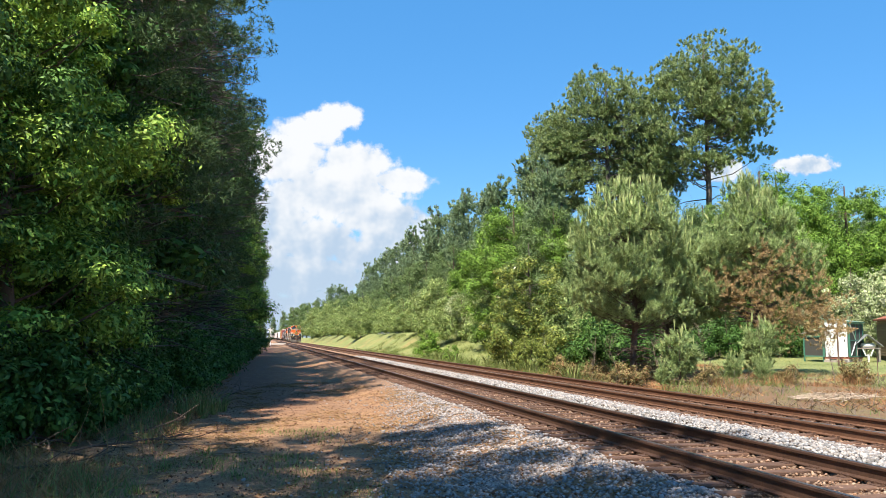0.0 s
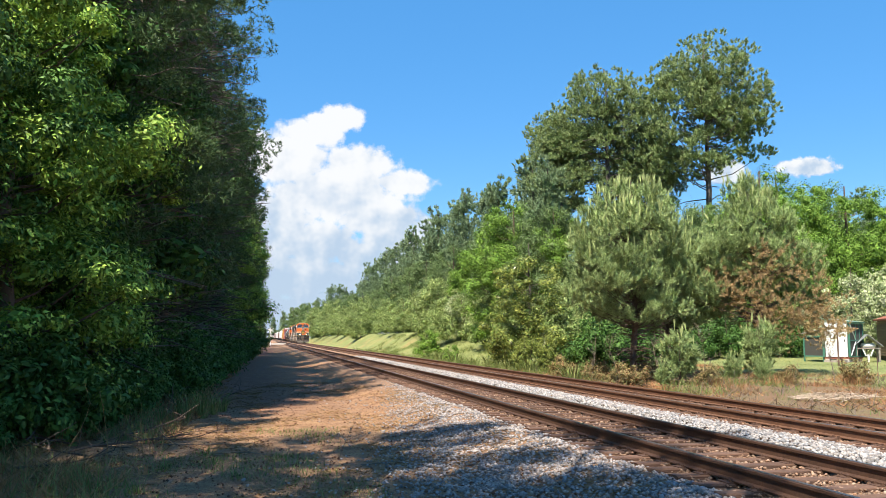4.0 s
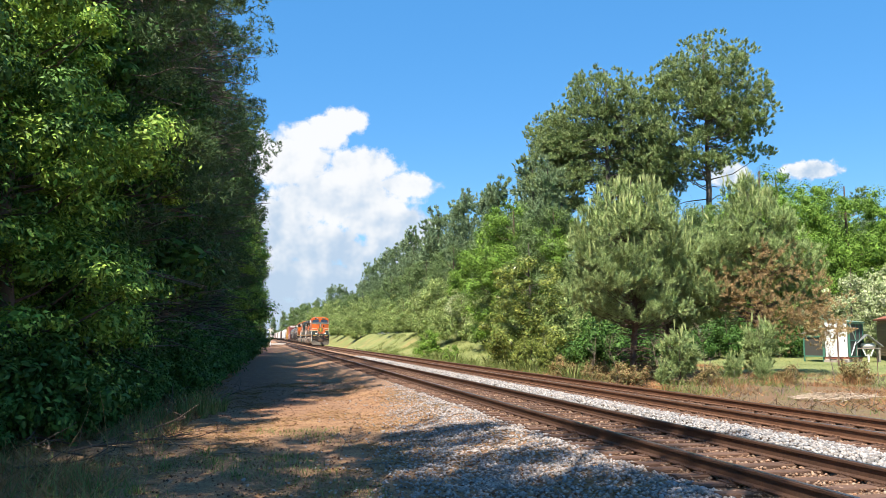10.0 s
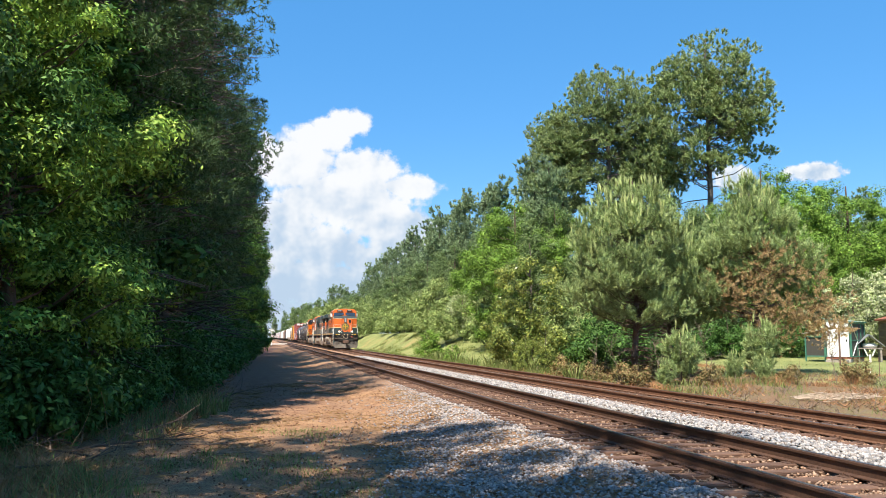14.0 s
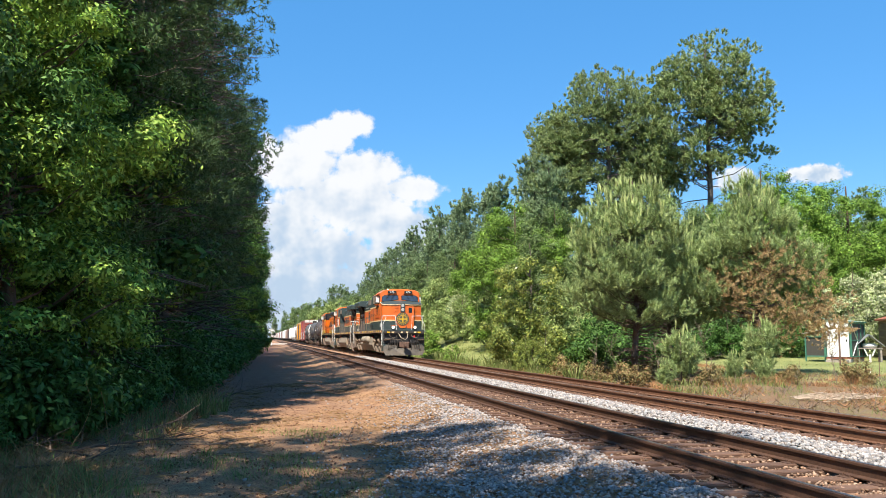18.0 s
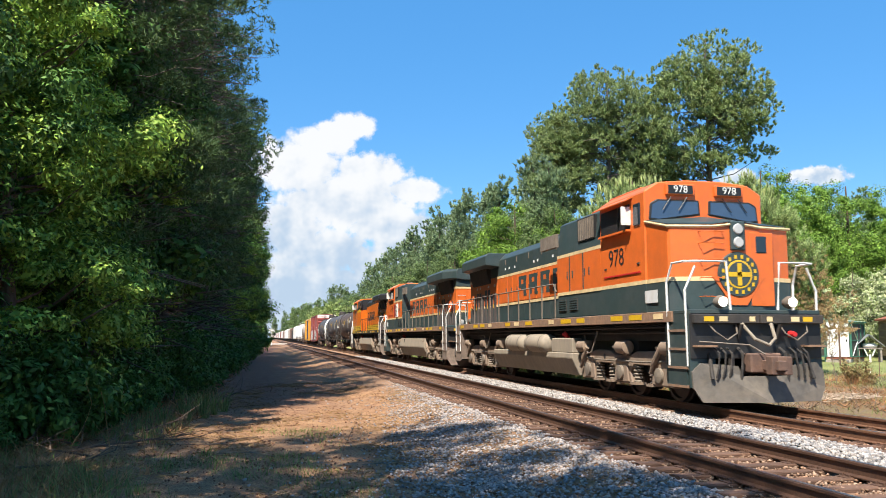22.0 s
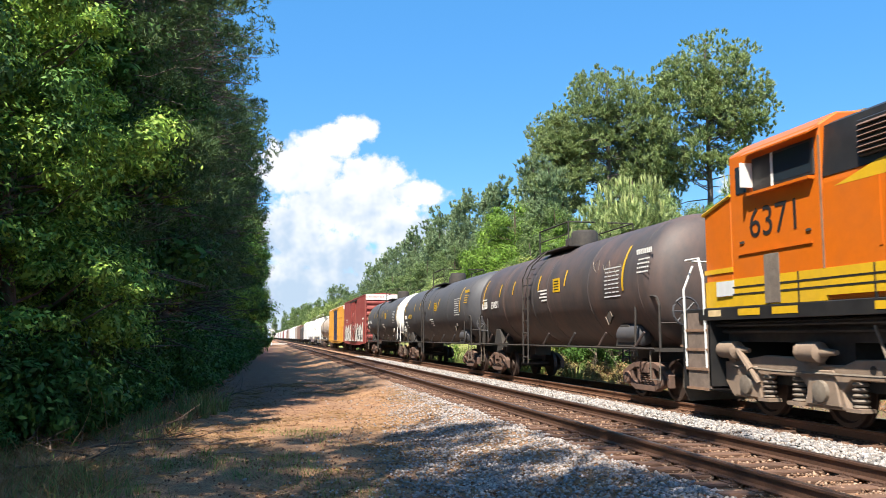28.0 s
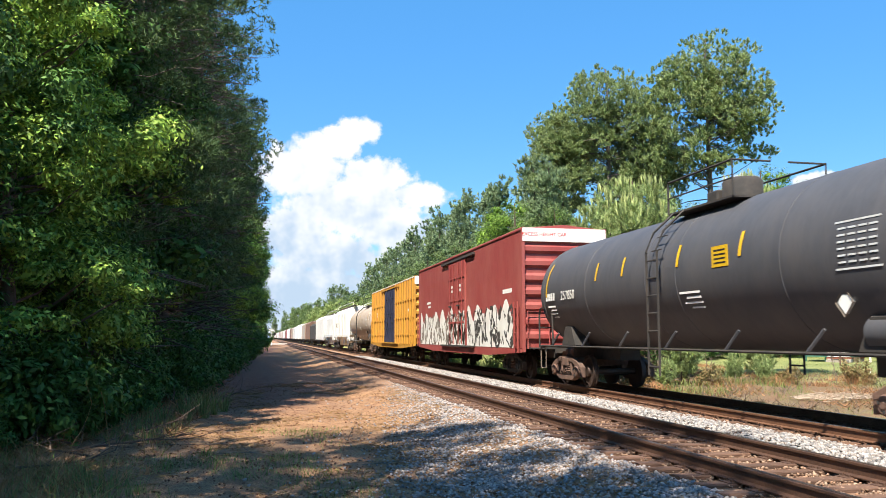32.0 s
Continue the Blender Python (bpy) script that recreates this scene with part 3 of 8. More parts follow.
GLASS = mat("dark_window_glass", (0.02, 0.03, 0.04), 0.06, vary=0.05)
# Blue base colour stands for the sky reflected in dark glass.
BLUEGLASS = mat("sky_reflecting_windscreen", (0.045, 0.075, 0.13), 0.05, vary=0.1, scale=2, coat=0.5)
LAMP = glow("lit_lamp", (1.0, 0.93, 0.78), 0.9)
TRUCKDUST = mat("dusty_truck_casting", (0.25, 0.18, 0.13), 0.88, vary=0.2, scale=8, grime=(0.15, 0.11, 0.085), amount=0.7, grime_scale=2.0, bump=0.2, bump_scale=30)
MUD = mat("muddy_end_paint", (0.19, 0.14, 0.11), 0.88, vary=0.25, scale=7, grime=(0.08, 0.065, 0.055), amount=0.6, grime_scale=2.0)
SILLDIRT = mat("worn_sill_paint", (0.24, 0.14, 0.085), 0.85, vary=0.25, scale=9, grime=(0.12, 0.085, 0.065), amount=0.6, grime_scale=3.0)
SLOT = mat("sooty_panel", (0.075, 0.06, 0.058), 0.75, vary=0.2, scale=9, grime=(0.13, 0.10, 0.085), amount=0.5, grime_scale=3.0, stretch=(1, 1, 0.3))
PLOW = mat("dirty_plow_paint", (0.10, 0.088, 0.075), 0.8, vary=0.25, scale=6, grime=(0.2, 0.16, 0.12), amount=0.6, grime_scale=2.0)
LENS = mat("clear_lens", (0.42, 0.42, 0.41), 0.1)
REDPAINT = mat("red_paint", (0.5, 0.02, 0.02), 0.5)

WHEELS = []          # every wheelset that turns: (object, turn sign)


def wheelset(parent, y, r=0.5):
    g = Geo().tube([(-0.72, 0, 0), (0.72, 0, 0)], 0.09, 8)
    ax = part("wheelset", g, WHEEL, parent, smooth=0.8)
    ax.location = (0, y, r)
    for s in (-1, 1):
        pr = [(s * 0.66, r + 0.03), (s * 0.69, r + 0.03), (s * 0.70, r), (s * 0.80, r), (s * 0.80, r * 0.86), (s * 0.75, r * 0.80),
              (s * 0.74, r * 0.35), (s * 0.82, r * 0.3), (s * 0.83, 0.02)]
        w = part("wheel", Geo().lathe(pr, "x", 26), WHEEL, ax, smooth=0.6)
    WHEELS.append(ax)
    return ax


def lettering(parent, words, size, m, material, name="number", label=""):
    cu = bpy.data.curves.new(name, "FONT")
    cu.body, cu.size, cu.extrude, cu.align_x, cu.align_y = words, size, 0.002, "CENTER", "CENTER"
    ob = new(name, cu)
    dg = bpy.context.evaluated_depsgraph_get()
    me = bpy.data.meshes.new_from_object(ob.evaluated_get(dg))
    bpy.data.objects.remove(ob)
    me.materials.clear()
    me.materials.append(material)
    t = new(name, me)
    t.parent, t.matrix_basis = parent, m
    return tagged(t, label)


# a face that looks to -x, read from that side: text x runs to -y; to +x: text x runs to +y
def on_side(side, x, y, z):
    return Matrix.Translation((x, y, z)) @ Matrix.Rotation(radians(90 if side > 0 else -90), 4, "Z") @ Matrix.Rotation(radians(90), 4, "X")


def on_front(x, y, z, tilt=0.0):
    return Matrix.Translation((x, y, z)) @ Matrix.Rotation(radians(90 + tilt), 4, "X")


def coupler(parent, end, y):
    g = Geo().box(-0.1, 0.1, min(y - end * 0.9, y), max(y - end * 0.9, y), 0.78, 0.98)
    g.prism([(-0.18, y - end * 0.32), (0.2, y - end * 0.3), (0.22, y - end * 0.02), (0.06, y), (-0.02, y - end * 0.12), (-0.18, y - end * 0.1)], "z", 0.7, 1.06)
    return part("coupler", g, RUSTY, parent, "rusty knuckle coupler", bevel=0.015)


def loco_truck(parent, y):
    half = [(0, 1.0), (0.45, 1.0), (0.75, 1.1), (1.55, 1.12), (2.3, 1.02), (2.85, 0.98), (2.85, 0.6), (2.6, 0.33), (1.55, 0.33), (1.64, 0.6), (1.45, 0.78), (0.62, 0.78), (0.42, 0.6), (0.54, 0.31), (0, 0.31)]
    outline = half[:-1] + [half[-1]] + [(-a, b) for a, b in half[-2:0:-1]]
    for s in (-1, 1):
        fr = part("truck_frame", Geo().prism(outline, "x", s * 1.0, s * 1.2), TRUCKDUST, parent, "dusty tan cast truck sideframe", bevel=0.02)
        fr.location = (0, y, 0)
        for dy in (-2.05, 0.0, 2.05):
            bx = Geo().prism([(dy - 0.28, 0.92), (dy + 0.28, 0.92), (dy + 0.42, 0.36), (dy - 0.42, 0.36)], "x", s * 1.2, s * 1.25)
            part("pedestal", bx, TRUCKDUST, fr, bevel=0.015)
            part("axle_cap", Geo().lathe([(s * 1.2, 0.19), (s * 1.31, 0.17), (s * 1.33, 0.09)], "x", 14, (0, dy, 0.58)), GREY, fr, smooth=0.7)
        for dy in (-2.55, -0.2, 2.35):
            cy = Geo().lathe([(dy - 0.28, 0.06), (dy - 0.26, 0.16), (dy + 0.22, 0.17), (dy + 0.27, 0.08), (dy + 0.62, 0.04)], "y", 12, (s * 1.26, 0, 1.2))
            part("brake_cylinder", cy, TRUCKDUST, fr, smooth=0.7)
            part("cylinder_bracket", Geo().box(s * 1.1, s * 1.24, dy - 0.1, dy + 0.12, 0.98, 1.1), TRUCKDUST, fr)
        for dy in (-2.2, 2.0):
            part("damper", Geo().tube([(s * 1.3, dy, 1.18), (s * 1.3, dy + 0.35, 0.85)], 0.07, 8).tube([(s * 1.3, dy + 0.35, 0.85), (s * 1.28, dy + 0.55, 0.62)], 0.045, 8), TRUCKDUST, fr, smooth=0.7)
        for dy in (-1.55, -0.72, 0.72, 1.55):
            sp = Geo()
            for k in range(5):
                sp.lathe([(0.36 + k * 0.085, 0.1), (0.39 + k * 0.085, 0.125), (0.42 + k * 0.085, 0.1)], "z", 10, (s * 1.12, dy, 0))
            part("spring", sp, GREY, fr, smooth=0.7)
            part("spring_seat", Geo().box(s * 1.0, s * 1.27, dy - 0.16, dy + 0.16, 0.31, 0.37), TRUCKDUST, fr)
        part("brake_rod", Geo().tube([(s * 1.24, -2.5, 0.9), (s * 1.27, -1.2, 0.86), (s * 1.27, 1.2, 0.86), (s * 1.24, 2.5, 0.9)], 0.025, 6), GREY, fr)
        part("lift_hole", Geo().lathe([(s * 1.195, 0.07), (s * 1.204, 0.07)], "x", 12, (0, 1.1, 0.95)), BLACK, fr)
    bol = part("bolster", Geo().box(-1.0, 1.0, -0.5, 0.5, 0.75, 1.45).box(-0.95, 0.95, -2.6, 2.6, 0.6, 0.78), DARK, parent)
    bol.location = (0, y, 0)
    for dy in (-2.05, 0.0, 2.05):
        wheelset(parent, y + dy, 0.53)


def rail_posts(parent, s, y0, y1, n, z0, z1, material, name="handrail"):
    hr = part(name, Geo().tube([(s * 1.5, y0, z1 - 0.25), (s * 1.5, y0 + 0.25, z1), (s * 1.5, y1 - 0.25, z1), (s * 1.5, y1, z1 - 0.25)], 0.022, 6), material, parent)
    for i in range(n):
        y = y0 + 0.1 + (y1 - y0 - 0.2) * i / (n - 1)
        part("post", Geo().box(s * 1.5 - 0.015, s * 1.5 + 0.015, y - 0.025, y + 0.025, z0, z1), material, hr)
    return hr


def locomotive(label, modern, cab_number, reservoirs, lit=False):
    L = thing("locomotive", label, "locomotive", "locomotives of the train")
    paint = AMBER if modern else ORANGE
    dark = BLACK if modern else GREEN
    stripe = YELLOW if modern else CREAM
    Z, S0, S1, T0, T1, TOP = 2.0, 2.64, 2.73, 3.73, 3.82, 4.70
    END, NOSE, CAB0, CAB1, WIDE, RAD0, RAD1 = 10.4, -9.80, -8.50, -5.95, -2.75, 5.3, 10.05
    # frame, deck and side sill
    part("frame", Geo().box(-1.1, 1.1, -10.3, 10.3, 1.35, 1.75), DARK, L)
    part("deck", Geo().box(-1.5, 1.5, -END, END, 1.92, Z), dark, L, bevel=0.01)
    for s in (-1, 1):
        sill = part("side_sill", Geo().box(s * 1.49, s * 1.54, -9.7, 9.7, 1.76, 1.99), SILLDIRT if not modern else dark, L, "side sill with yellow blocks", bevel=0.008)
        for i, y in enumerate(np.linspace(-9.1, 9.1, 17)):
            if i % 4 != 3:
                part("reflector", Geo().box(s * 1.542 - 0.004, s * 1.542 + 0.004, y - 0.22 - 0.12 * (i % 3), y + 0.22 + 0.1 * (i % 2), 1.83, 1.95), YELLOW if i % 3 else CREAM, sill)
    # cab and nose
    w = 1.5
    cab_sec = [(-w, Z), (-w, 4.78), (-1.15, 5.0), (-0.45, 5.07), (0.45, 5.07), (1.15, 5.0), (w, 4.78), (w, Z)]
    cab = part("cab", Geo().prism(cab_sec, "y", CAB0, CAB1), paint, L, "orange steel cab", bevel=0.03)
    part("cab_band", Geo().box(-w - 0.006, w + 0.006, CAB0, CAB1 + 0.006, Z, S0 if not modern else 2.5), dark if not modern else YELLOW, cab, "lower band of the cab")
    wide = part("equipment_cab", Geo().prism([(-w + 0.02, Z), (-w + 0.02, T1), (-w + 0.12, 4.72), (-w + 0.3, 4.82), (w - 0.3, 4.82), (w - 0.12, 4.72), (w - 0.02, T1), (w - 0.02, Z)], "y", CAB1, WIDE), paint if modern else dark, L,
                "full-width equipment compartment", bevel=0.02)
    for s in (-1, 1):
        part("side_panel", Geo().box(s * (w - 0.02), s * (w - 0.006), CAB1, WIDE, S1 if not modern else 2.5, T0), paint, wide, "orange side panel")
        for y in (-4.75, -3.75):
            part("panel_seam", Geo().box(s * (w - 0.006), s * (w + 0.004), y - 0.03, y + 0.03, S1, T0), dark if not modern else paint, wide)
        if modern:
            part("black_top", Geo().prism([(s * (w - 0.018), T1 + 0.1), (s * (w - 0.1), 4.74), (s * (w - 0.3), 4.84), (s * 0.02, 4.84), (s * 0.02, T1 + 0.1)], "y", CAB1 + 0.01, WIDE + 0.01), dark, wide)
        for y in (-5.2, -4.9, -4.0, -3.6) if not modern else ():
            part("hinge", Geo().box(s * (w - 0.006), s * (w + 0.01), y, y + 0.05, 3.1, 3.3), dark, wide)
        if not modern:
            for z0, z1 in ((S0, S1), (T0, T1)):
                part("stripe", Geo().box(s * (w - 0.02), s * (w - 0.002), CAB1, WIDE, z0, z1), stripe, wide)
            for y in (-4.3, -3.45):
                lv = part("louvre", Geo().box(s * (w - 0.02), s * (w - 0.01), y, y + 0.62, 2.18, 2.52), DARK, wide)
                for k in range(5):
                    part("slat", Geo().box(s * (w - 0.01), s * (w + 0.015), y + 0.03, y + 0.59, 2.2 + k * 0.065, 2.235 + k * 0.065), dark, lv)
            if s > 0 and not lit:
                part("red_panel", Geo().box(w - 0.006, w + 0.006, CAB1 + 0.05, CAB1 + 0.85, 2.78, 3.62), mat("dark_red_panel_paint", (0.26, 0.022, 0.018), 0.5, vary=0.1), wide, "dark red panel behind the cab", bevel=0.004)
                cabinet = part("locker", Geo().box(w - 0.006, w + 0.05, CAB1 + 1.0, CAB1 + 1.75, 2.76, 3.62), WHITE, wide, "pale dusty locker door", bevel=0.01)
                for z in (2.95, 3.2, 3.45):
                    part("rung", Geo().tube([(w + 0.08, CAB1 + 1.1, z), (w + 0.08, CAB1 + 1.65, z)], 0.014, 5), GREY, cabinet)
            part("grey_panel", Geo().box(s * (w - 0.1), s * (w - 0.0), WIDE + 0.1, WIDE + 1.5, 4.1, 4.5), GREY, wide, "faded grey hatch", bevel=0.01)
            scr = part("grille", Geo().box(s * (w - 0.1), s * (w - 0.02), CAB1 + 0.4, CAB1 + 1.6, 4.05, 4.68), BLACK, wide)
            for k in range(9):
                part("bar", Geo().box(s * (w - 0.02), s * (w - 0.0), CAB1 + 0.46 + k * 0.125, CAB1 + 0.52 + k * 0.125, 4.08, 4.65), GREY, scr)
        else:
            for y in (-5.1, -3.6):
                gr = part("grille_box", Geo().box(s * (w - 0.1), s * (w + 0.02), y, y + 1.0, 4.05, 4.6), BLACK, wide, "dark louvred intake box", bevel=0.02)
                for k in range(6):
                    part("slat", Geo().prism([(s * (w + 0.0), 4.1 + k * 0.08), (s * (w + 0.07), 4.1 + k * 0.08), (s * (w + 0.0), 4.16 + k * 0.08)], "y", y + 0.05, y + 0.95), RUSTY, gr)
            part("flash", Geo().prism([(CAB1 + 0.3, T0), (WIDE, T0), (WIDE, 4.1), (CAB1 + 1.2, 3.95)], "x", s * (w - 0.02), s * (w - 0.004)), stripe, wide, "yellow swoosh")
        if modern:
            part("yellow_band", Geo().box(s * (w - 0.03), s * (w + 0.008), CAB1, WIDE, Z + 0.08, 2.5), stripe, wide, "yellow band")
            for z in (2.2, 2.33):
                part("pinstripe", Geo().box(s * (w - 0.03), s * (w + 0.013), CAB0, WIDE, z, z + 0.03), dark, wide)
            for y in (-7.4, -6.6, -4.9, -3.9, -2.9):
                part("seam", Geo().box(s * (w - 0.03), s * (w + 0.016), y - 0.015, y + 0.015, Z, 2.5), dark, wide)
    if not modern:
        part("stripe", Geo().box(-w - 0.01, w + 0.01, CAB0, CAB1 + 0.01, S0, S1), stripe, cab)
    no = [(-1.48, CAB0), (-1.46, NOSE + 0.3), (-0.55, NOSE), (0.55, NOSE), (1.46, NOSE + 0.3), (1.48, CAB0)]
    top = [4.08, 3.86, 3.84, 3.84, 3.86, 4.08]
    nose = Geo().add([(x, y, Z) for x, y in no] + [(x, y, z) for (x, y), z in zip(no, top)] + [(0, NOSE, 3.93), (0, CAB0, 4.2)],
                     [(0, 1, 7, 6), (1, 2, 8, 7), (2, 3, 9, 12, 8), (3, 4, 10, 9), (4, 5, 11, 10), (6, 7, 8, 12, 13), (12, 9, 10, 11, 13), (5, 4, 3, 2, 1, 0), (0, 6, 13, 11, 5)])
    ns = part("nose", nose, paint, L, "orange wide nose", bevel=0.04)

    def ring(k, z0, z1):
        return Geo().prism([(x * k, y - ((k - 1) * 1.2 if 0 < i < 5 else 0)) for i, (x, y) in enumerate(no)], "z", z0, z1)

    part("nose_band", ring(1.006, Z, S0 if not modern else 2.5), dark if not modern else YELLOW, ns, "band round the nose")
    part("stripe", ring(1.011, S0, S1), stripe, ns)
    # the badge panel dips below the stripe in the middle of the nose
    part("badge_panel", Geo().prism([(-0.62, S1), (0.62, S1), (0.18, 2.12), (-0.18, 2.12)], "y", NOSE - 0.03, NOSE), paint, ns, "orange point below the badge")
    cap = Geo().add([(-1.5, CAB0, 4.1), (-1.48, NOSE + 0.3, 3.885), (-0.55, NOSE - 0.012, 3.865), (0, NOSE - 0.012, 3.95), (0.55, NOSE - 0.012, 3.865),
                     (1.48, NOSE + 0.3, 3.885), (1.5, CAB0, 4.1), (0, CAB0, 4.22)], [(0, 1, 2, 3, 7), (7, 3, 4, 5, 6)])
    part("nose_top", cap, dark, ns, "dark anti-glare nose top")
    edge = Geo().tube([(-1.49, CAB0, 4.06), (-1.48, NOSE + 0.29, 3.83), (-0.55, NOSE - 0.015, 3.81), (0, NOSE - 0.018, 3.88), (0.55, NOSE - 0.015, 3.81),
                       (1.48, NOSE + 0.29, 3.83), (1.49, CAB0, 4.06)], 0.034, 6)
    part("trim_line", edge, stripe, ns, "pale edge line")
    hb = part("headlight_box", Geo().box(-0.17, 0.17, NOSE - 0.07, NOSE + 0.1, 3.30, 3.93), dark, ns, bevel=0.02)
    for z in (3.47, 3.76):
        part("headlight", Geo().lathe([(NOSE - 0.1, 0.1), (NOSE - 0.06, 0.13), (NOSE, 0.13)], "y", 16, (0, 0, z)), LENS, hb, smooth=0.7)
    em = part("emblem", Geo().lathe([(NOSE - 0.05, 0.47), (NOSE, 0.49)], "y", 32, (0, 0, 2.78)), GREEN if not modern else BLACK, ns, "round dark green badge")
    rg = Geo().lathe([(NOSE - 0.055, 0.30), (NOSE - 0.05, 0.31)], "y", 32, (0, 0, 2.78))
    part("emblem_ring", rg, YELLOW, em)
    part("emblem_disc", Geo().lathe([(NOSE - 0.06, 0.26), (NOSE - 0.055, 0.27)], "y", 32, (0, 0, 2.78)), GREEN if not modern else BLACK, em)
    part("emblem_cross", Geo().box(-0.26, 0.26, NOSE - 0.066, NOSE - 0.06, 2.73, 2.83).box(-0.05, 0.05, NOSE - 0.066, NOSE - 0.06, 2.54, 3.02), YELLOW, em)
    for k in range(16):
        a = k * math.pi / 8 + 0.2
        part("emblem_mark", Geo().box(math.cos(a) * 0.385 - 0.03, math.cos(a) * 0.385 + 0.03, NOSE - 0.058, NOSE - 0.05, 2.78 + math.sin(a) * 0.385 - 0.04, 2.78 + math.sin(a) * 0.385 + 0.04), YELLOW, em)
    part("nose_door", Geo().box(0.30, 0.86, NOSE - 0.02, NOSE + 0.2, 2.1, 3.7), paint, ns, bevel=0.015)
    part("nose_window", Geo().box(0.44, 0.70, NOSE - 0.035, NOSE, 3.25, 3.62), GLASS, ns, bevel=0.04)
    for z in (2.3, 2.7, 3.1, 3.45, 3.7):
        part("grab_iron", Geo().tube([(-0.86, NOSE + 0.1, z), (-0.86, NOSE - 0.06, z), (-0.36, NOSE - 0.08, z), (-0.36, NOSE, z)], 0.010, 5), paint, ns)
    # windscreens, number boards, side windows
    for s in (-1, 1):
        fr = Geo().prism([(s * 0.10, 4.26), (s * 0.12, 4.60), (s * 1.18, 4.60), (s * 1.36, 4.5), (s * 1.40, 4.12), (s * 1.15, 4.1)], "y", CAB0 - 0.02, CAB0 + 0.05)
        wf = part("windscreen", fr, BLACK, cab, bevel=0.02)
        part("pane", Geo().prism([(s * 0.15, 4.29), (s * 0.17, 4.56), (s * 1.15, 4.56), (s * 1.31, 4.47), (s * 1.35, 4.16), (s * 1.14, 4.14)], "y", CAB0 - 0.026, CAB0 - 0.021), BLUEGLASS, wf, "dark glass with the sky's reflection put in as blue")
        for x in (0.45, 0.85):
            part("wiper", Geo().tube([(s * x, CAB0 - 0.06, 4.66), (s * (x + 0.22), CAB0 - 0.06, 4.34)], 0.012, 4), BLACK, wf)
        nb = part("number_board", Geo().box(s * 0.62 - 0.36, s * 0.62 + 0.36, CAB0 - 0.08, CAB0 + 0.2, 4.70, 4.96), paint, cab, bevel=0.02)
        part("board_face", Geo().box(s * 0.62 - 0.31, s * 0.62 + 0.31, CAB0 - 0.085, CAB0 - 0.08, 4.73, 4.93), BLACK, nb, "black number board")
        lettering(nb, cab_number, 0.24, on_front(s * 0.62, CAB0 - 0.09, 4.83), WHITE)
        wi = part("side_window", Geo().box(s * w - 0.03, s * w + 0.02, CAB0 + 0.75, CAB1 - 0.12, 3.98, 4.6), BLACK, cab, bevel=0.03)
        part("pane", Geo().box(s * (w + 0.02) - 0.003, s * (w + 0.02) + 0.003, CAB0 + 1.35, CAB1 - 0.2, 4.05, 4.54), GLASS, wi)
        part("sash", Geo().box(s * (w + 0.02) - 0.01, s * (w + 0.02) + 0.012, CAB0 + 1.32, CAB0 + 1.38, 4.0, 4.58), HANDRAIL, wi)
        part("quarter_window", Geo().box(s * w - 0.03, s * w + 0.015, CAB0 + 0.2, CAB0 + 0.55, 4.02, 4.55), GLASS, cab, bevel=0.05)
        part("wind_deflector", Geo().box(s * w, s * (w + 0.24), CAB0 + 0.72, CAB0 + 0.75, 4.08, 4.52), HANDRAIL, cab)
        if modern:
            part("filler_plate", Geo().box(s * (w + 0.006), s * (w + 0.022), CAB0 + 1.0, CAB0 + 1.42, Z + 0.02, 2.86), GREY, cab, "dark grey access plate", bevel=0.004)
            part("cab_seam", Geo().box(s * w, s * (w + 0.012), CAB1 - 0.03, CAB1 + 0.01, Z + 0.5, 4.6), SILLDIRT, cab)
        for gy in (CAB0 + 0.3, CAB1 - 0.4):
            part("lift_eye", Geo().box(s * w, s * (w + 0.02), gy, gy + 0.12, 3.12, 3.16), DARK, cab)
        part("armrest", Geo().box(s * (w + 0.06) - 0.06, s * (w + 0.06) + 0.05, CAB0 + 0.7, CAB1 - 0.15, 3.93, 3.98), paint, cab)
        part("side_ledge", Geo().box(s * w - 0.01, s * (w + 0.025), CAB0 + 0.25, CAB1 - 0.25, 2.92, 2.95), REDPAINT if not modern else paint, cab)
        lettering(cab, cab_number, 0.74 if modern else 0.6, on_side(s, s * (w + 0.006), (CAB0 + CAB1) / 2 + (0.05 if modern else 0.3), 3.42 if modern else 3.36), BLACK, label="dark painted number")
        part("sunshade", Geo().prism([(s * w, 4.72), (s * (w + 0.2), 4.62), (s * (w + 0.2), 4.65), (s * w, 4.76)], "y", CAB0 + 0.6, CAB1), paint, cab)
        part("data_plate", Geo().box(s * (w + 0.006), s * (w + 0.012), CAB0 - 0.55, CAB0 + 0.05, 2.2, 2.48), HOPPERGREY, cab, "pale data plate")
    part("horn", Geo().tube([(0.2, -6.2, 5.12), (0.2, -6.7, 5.12)], 0.03, 8, 0.09).tube([(0.4, -6.2, 5.14), (0.4, -6.65, 5.14)], 0.03, 8, 0.08).box(0.1, 0.5, -6.25, -6.15, 4.96, 5.12), GREY, cab)
    part("antenna_dome", Geo().lathe([(4.97, 0.12), (5.08, 0.1), (5.14, 0.04)], "z", 14, (-0.75, -7.3, 0)), WHITE, cab, smooth=0.8)
    part("roof_box", Geo().box(-1.15, -0.3, -7.6, -5.8, 4.92, 5.04), paint if not modern else REDPAINT, cab, bevel=0.02)
    # engine hood
    hw = 0.93
    hood = part("hood", Geo().prism([(-hw, Z), (-hw, 4.45), (-hw + 0.22, TOP), (hw - 0.22, TOP), (hw, 4.45), (hw, Z)], "y", WIDE, RAD0 + 0.3), dark, L, "dark engine hood", bevel=0.02)
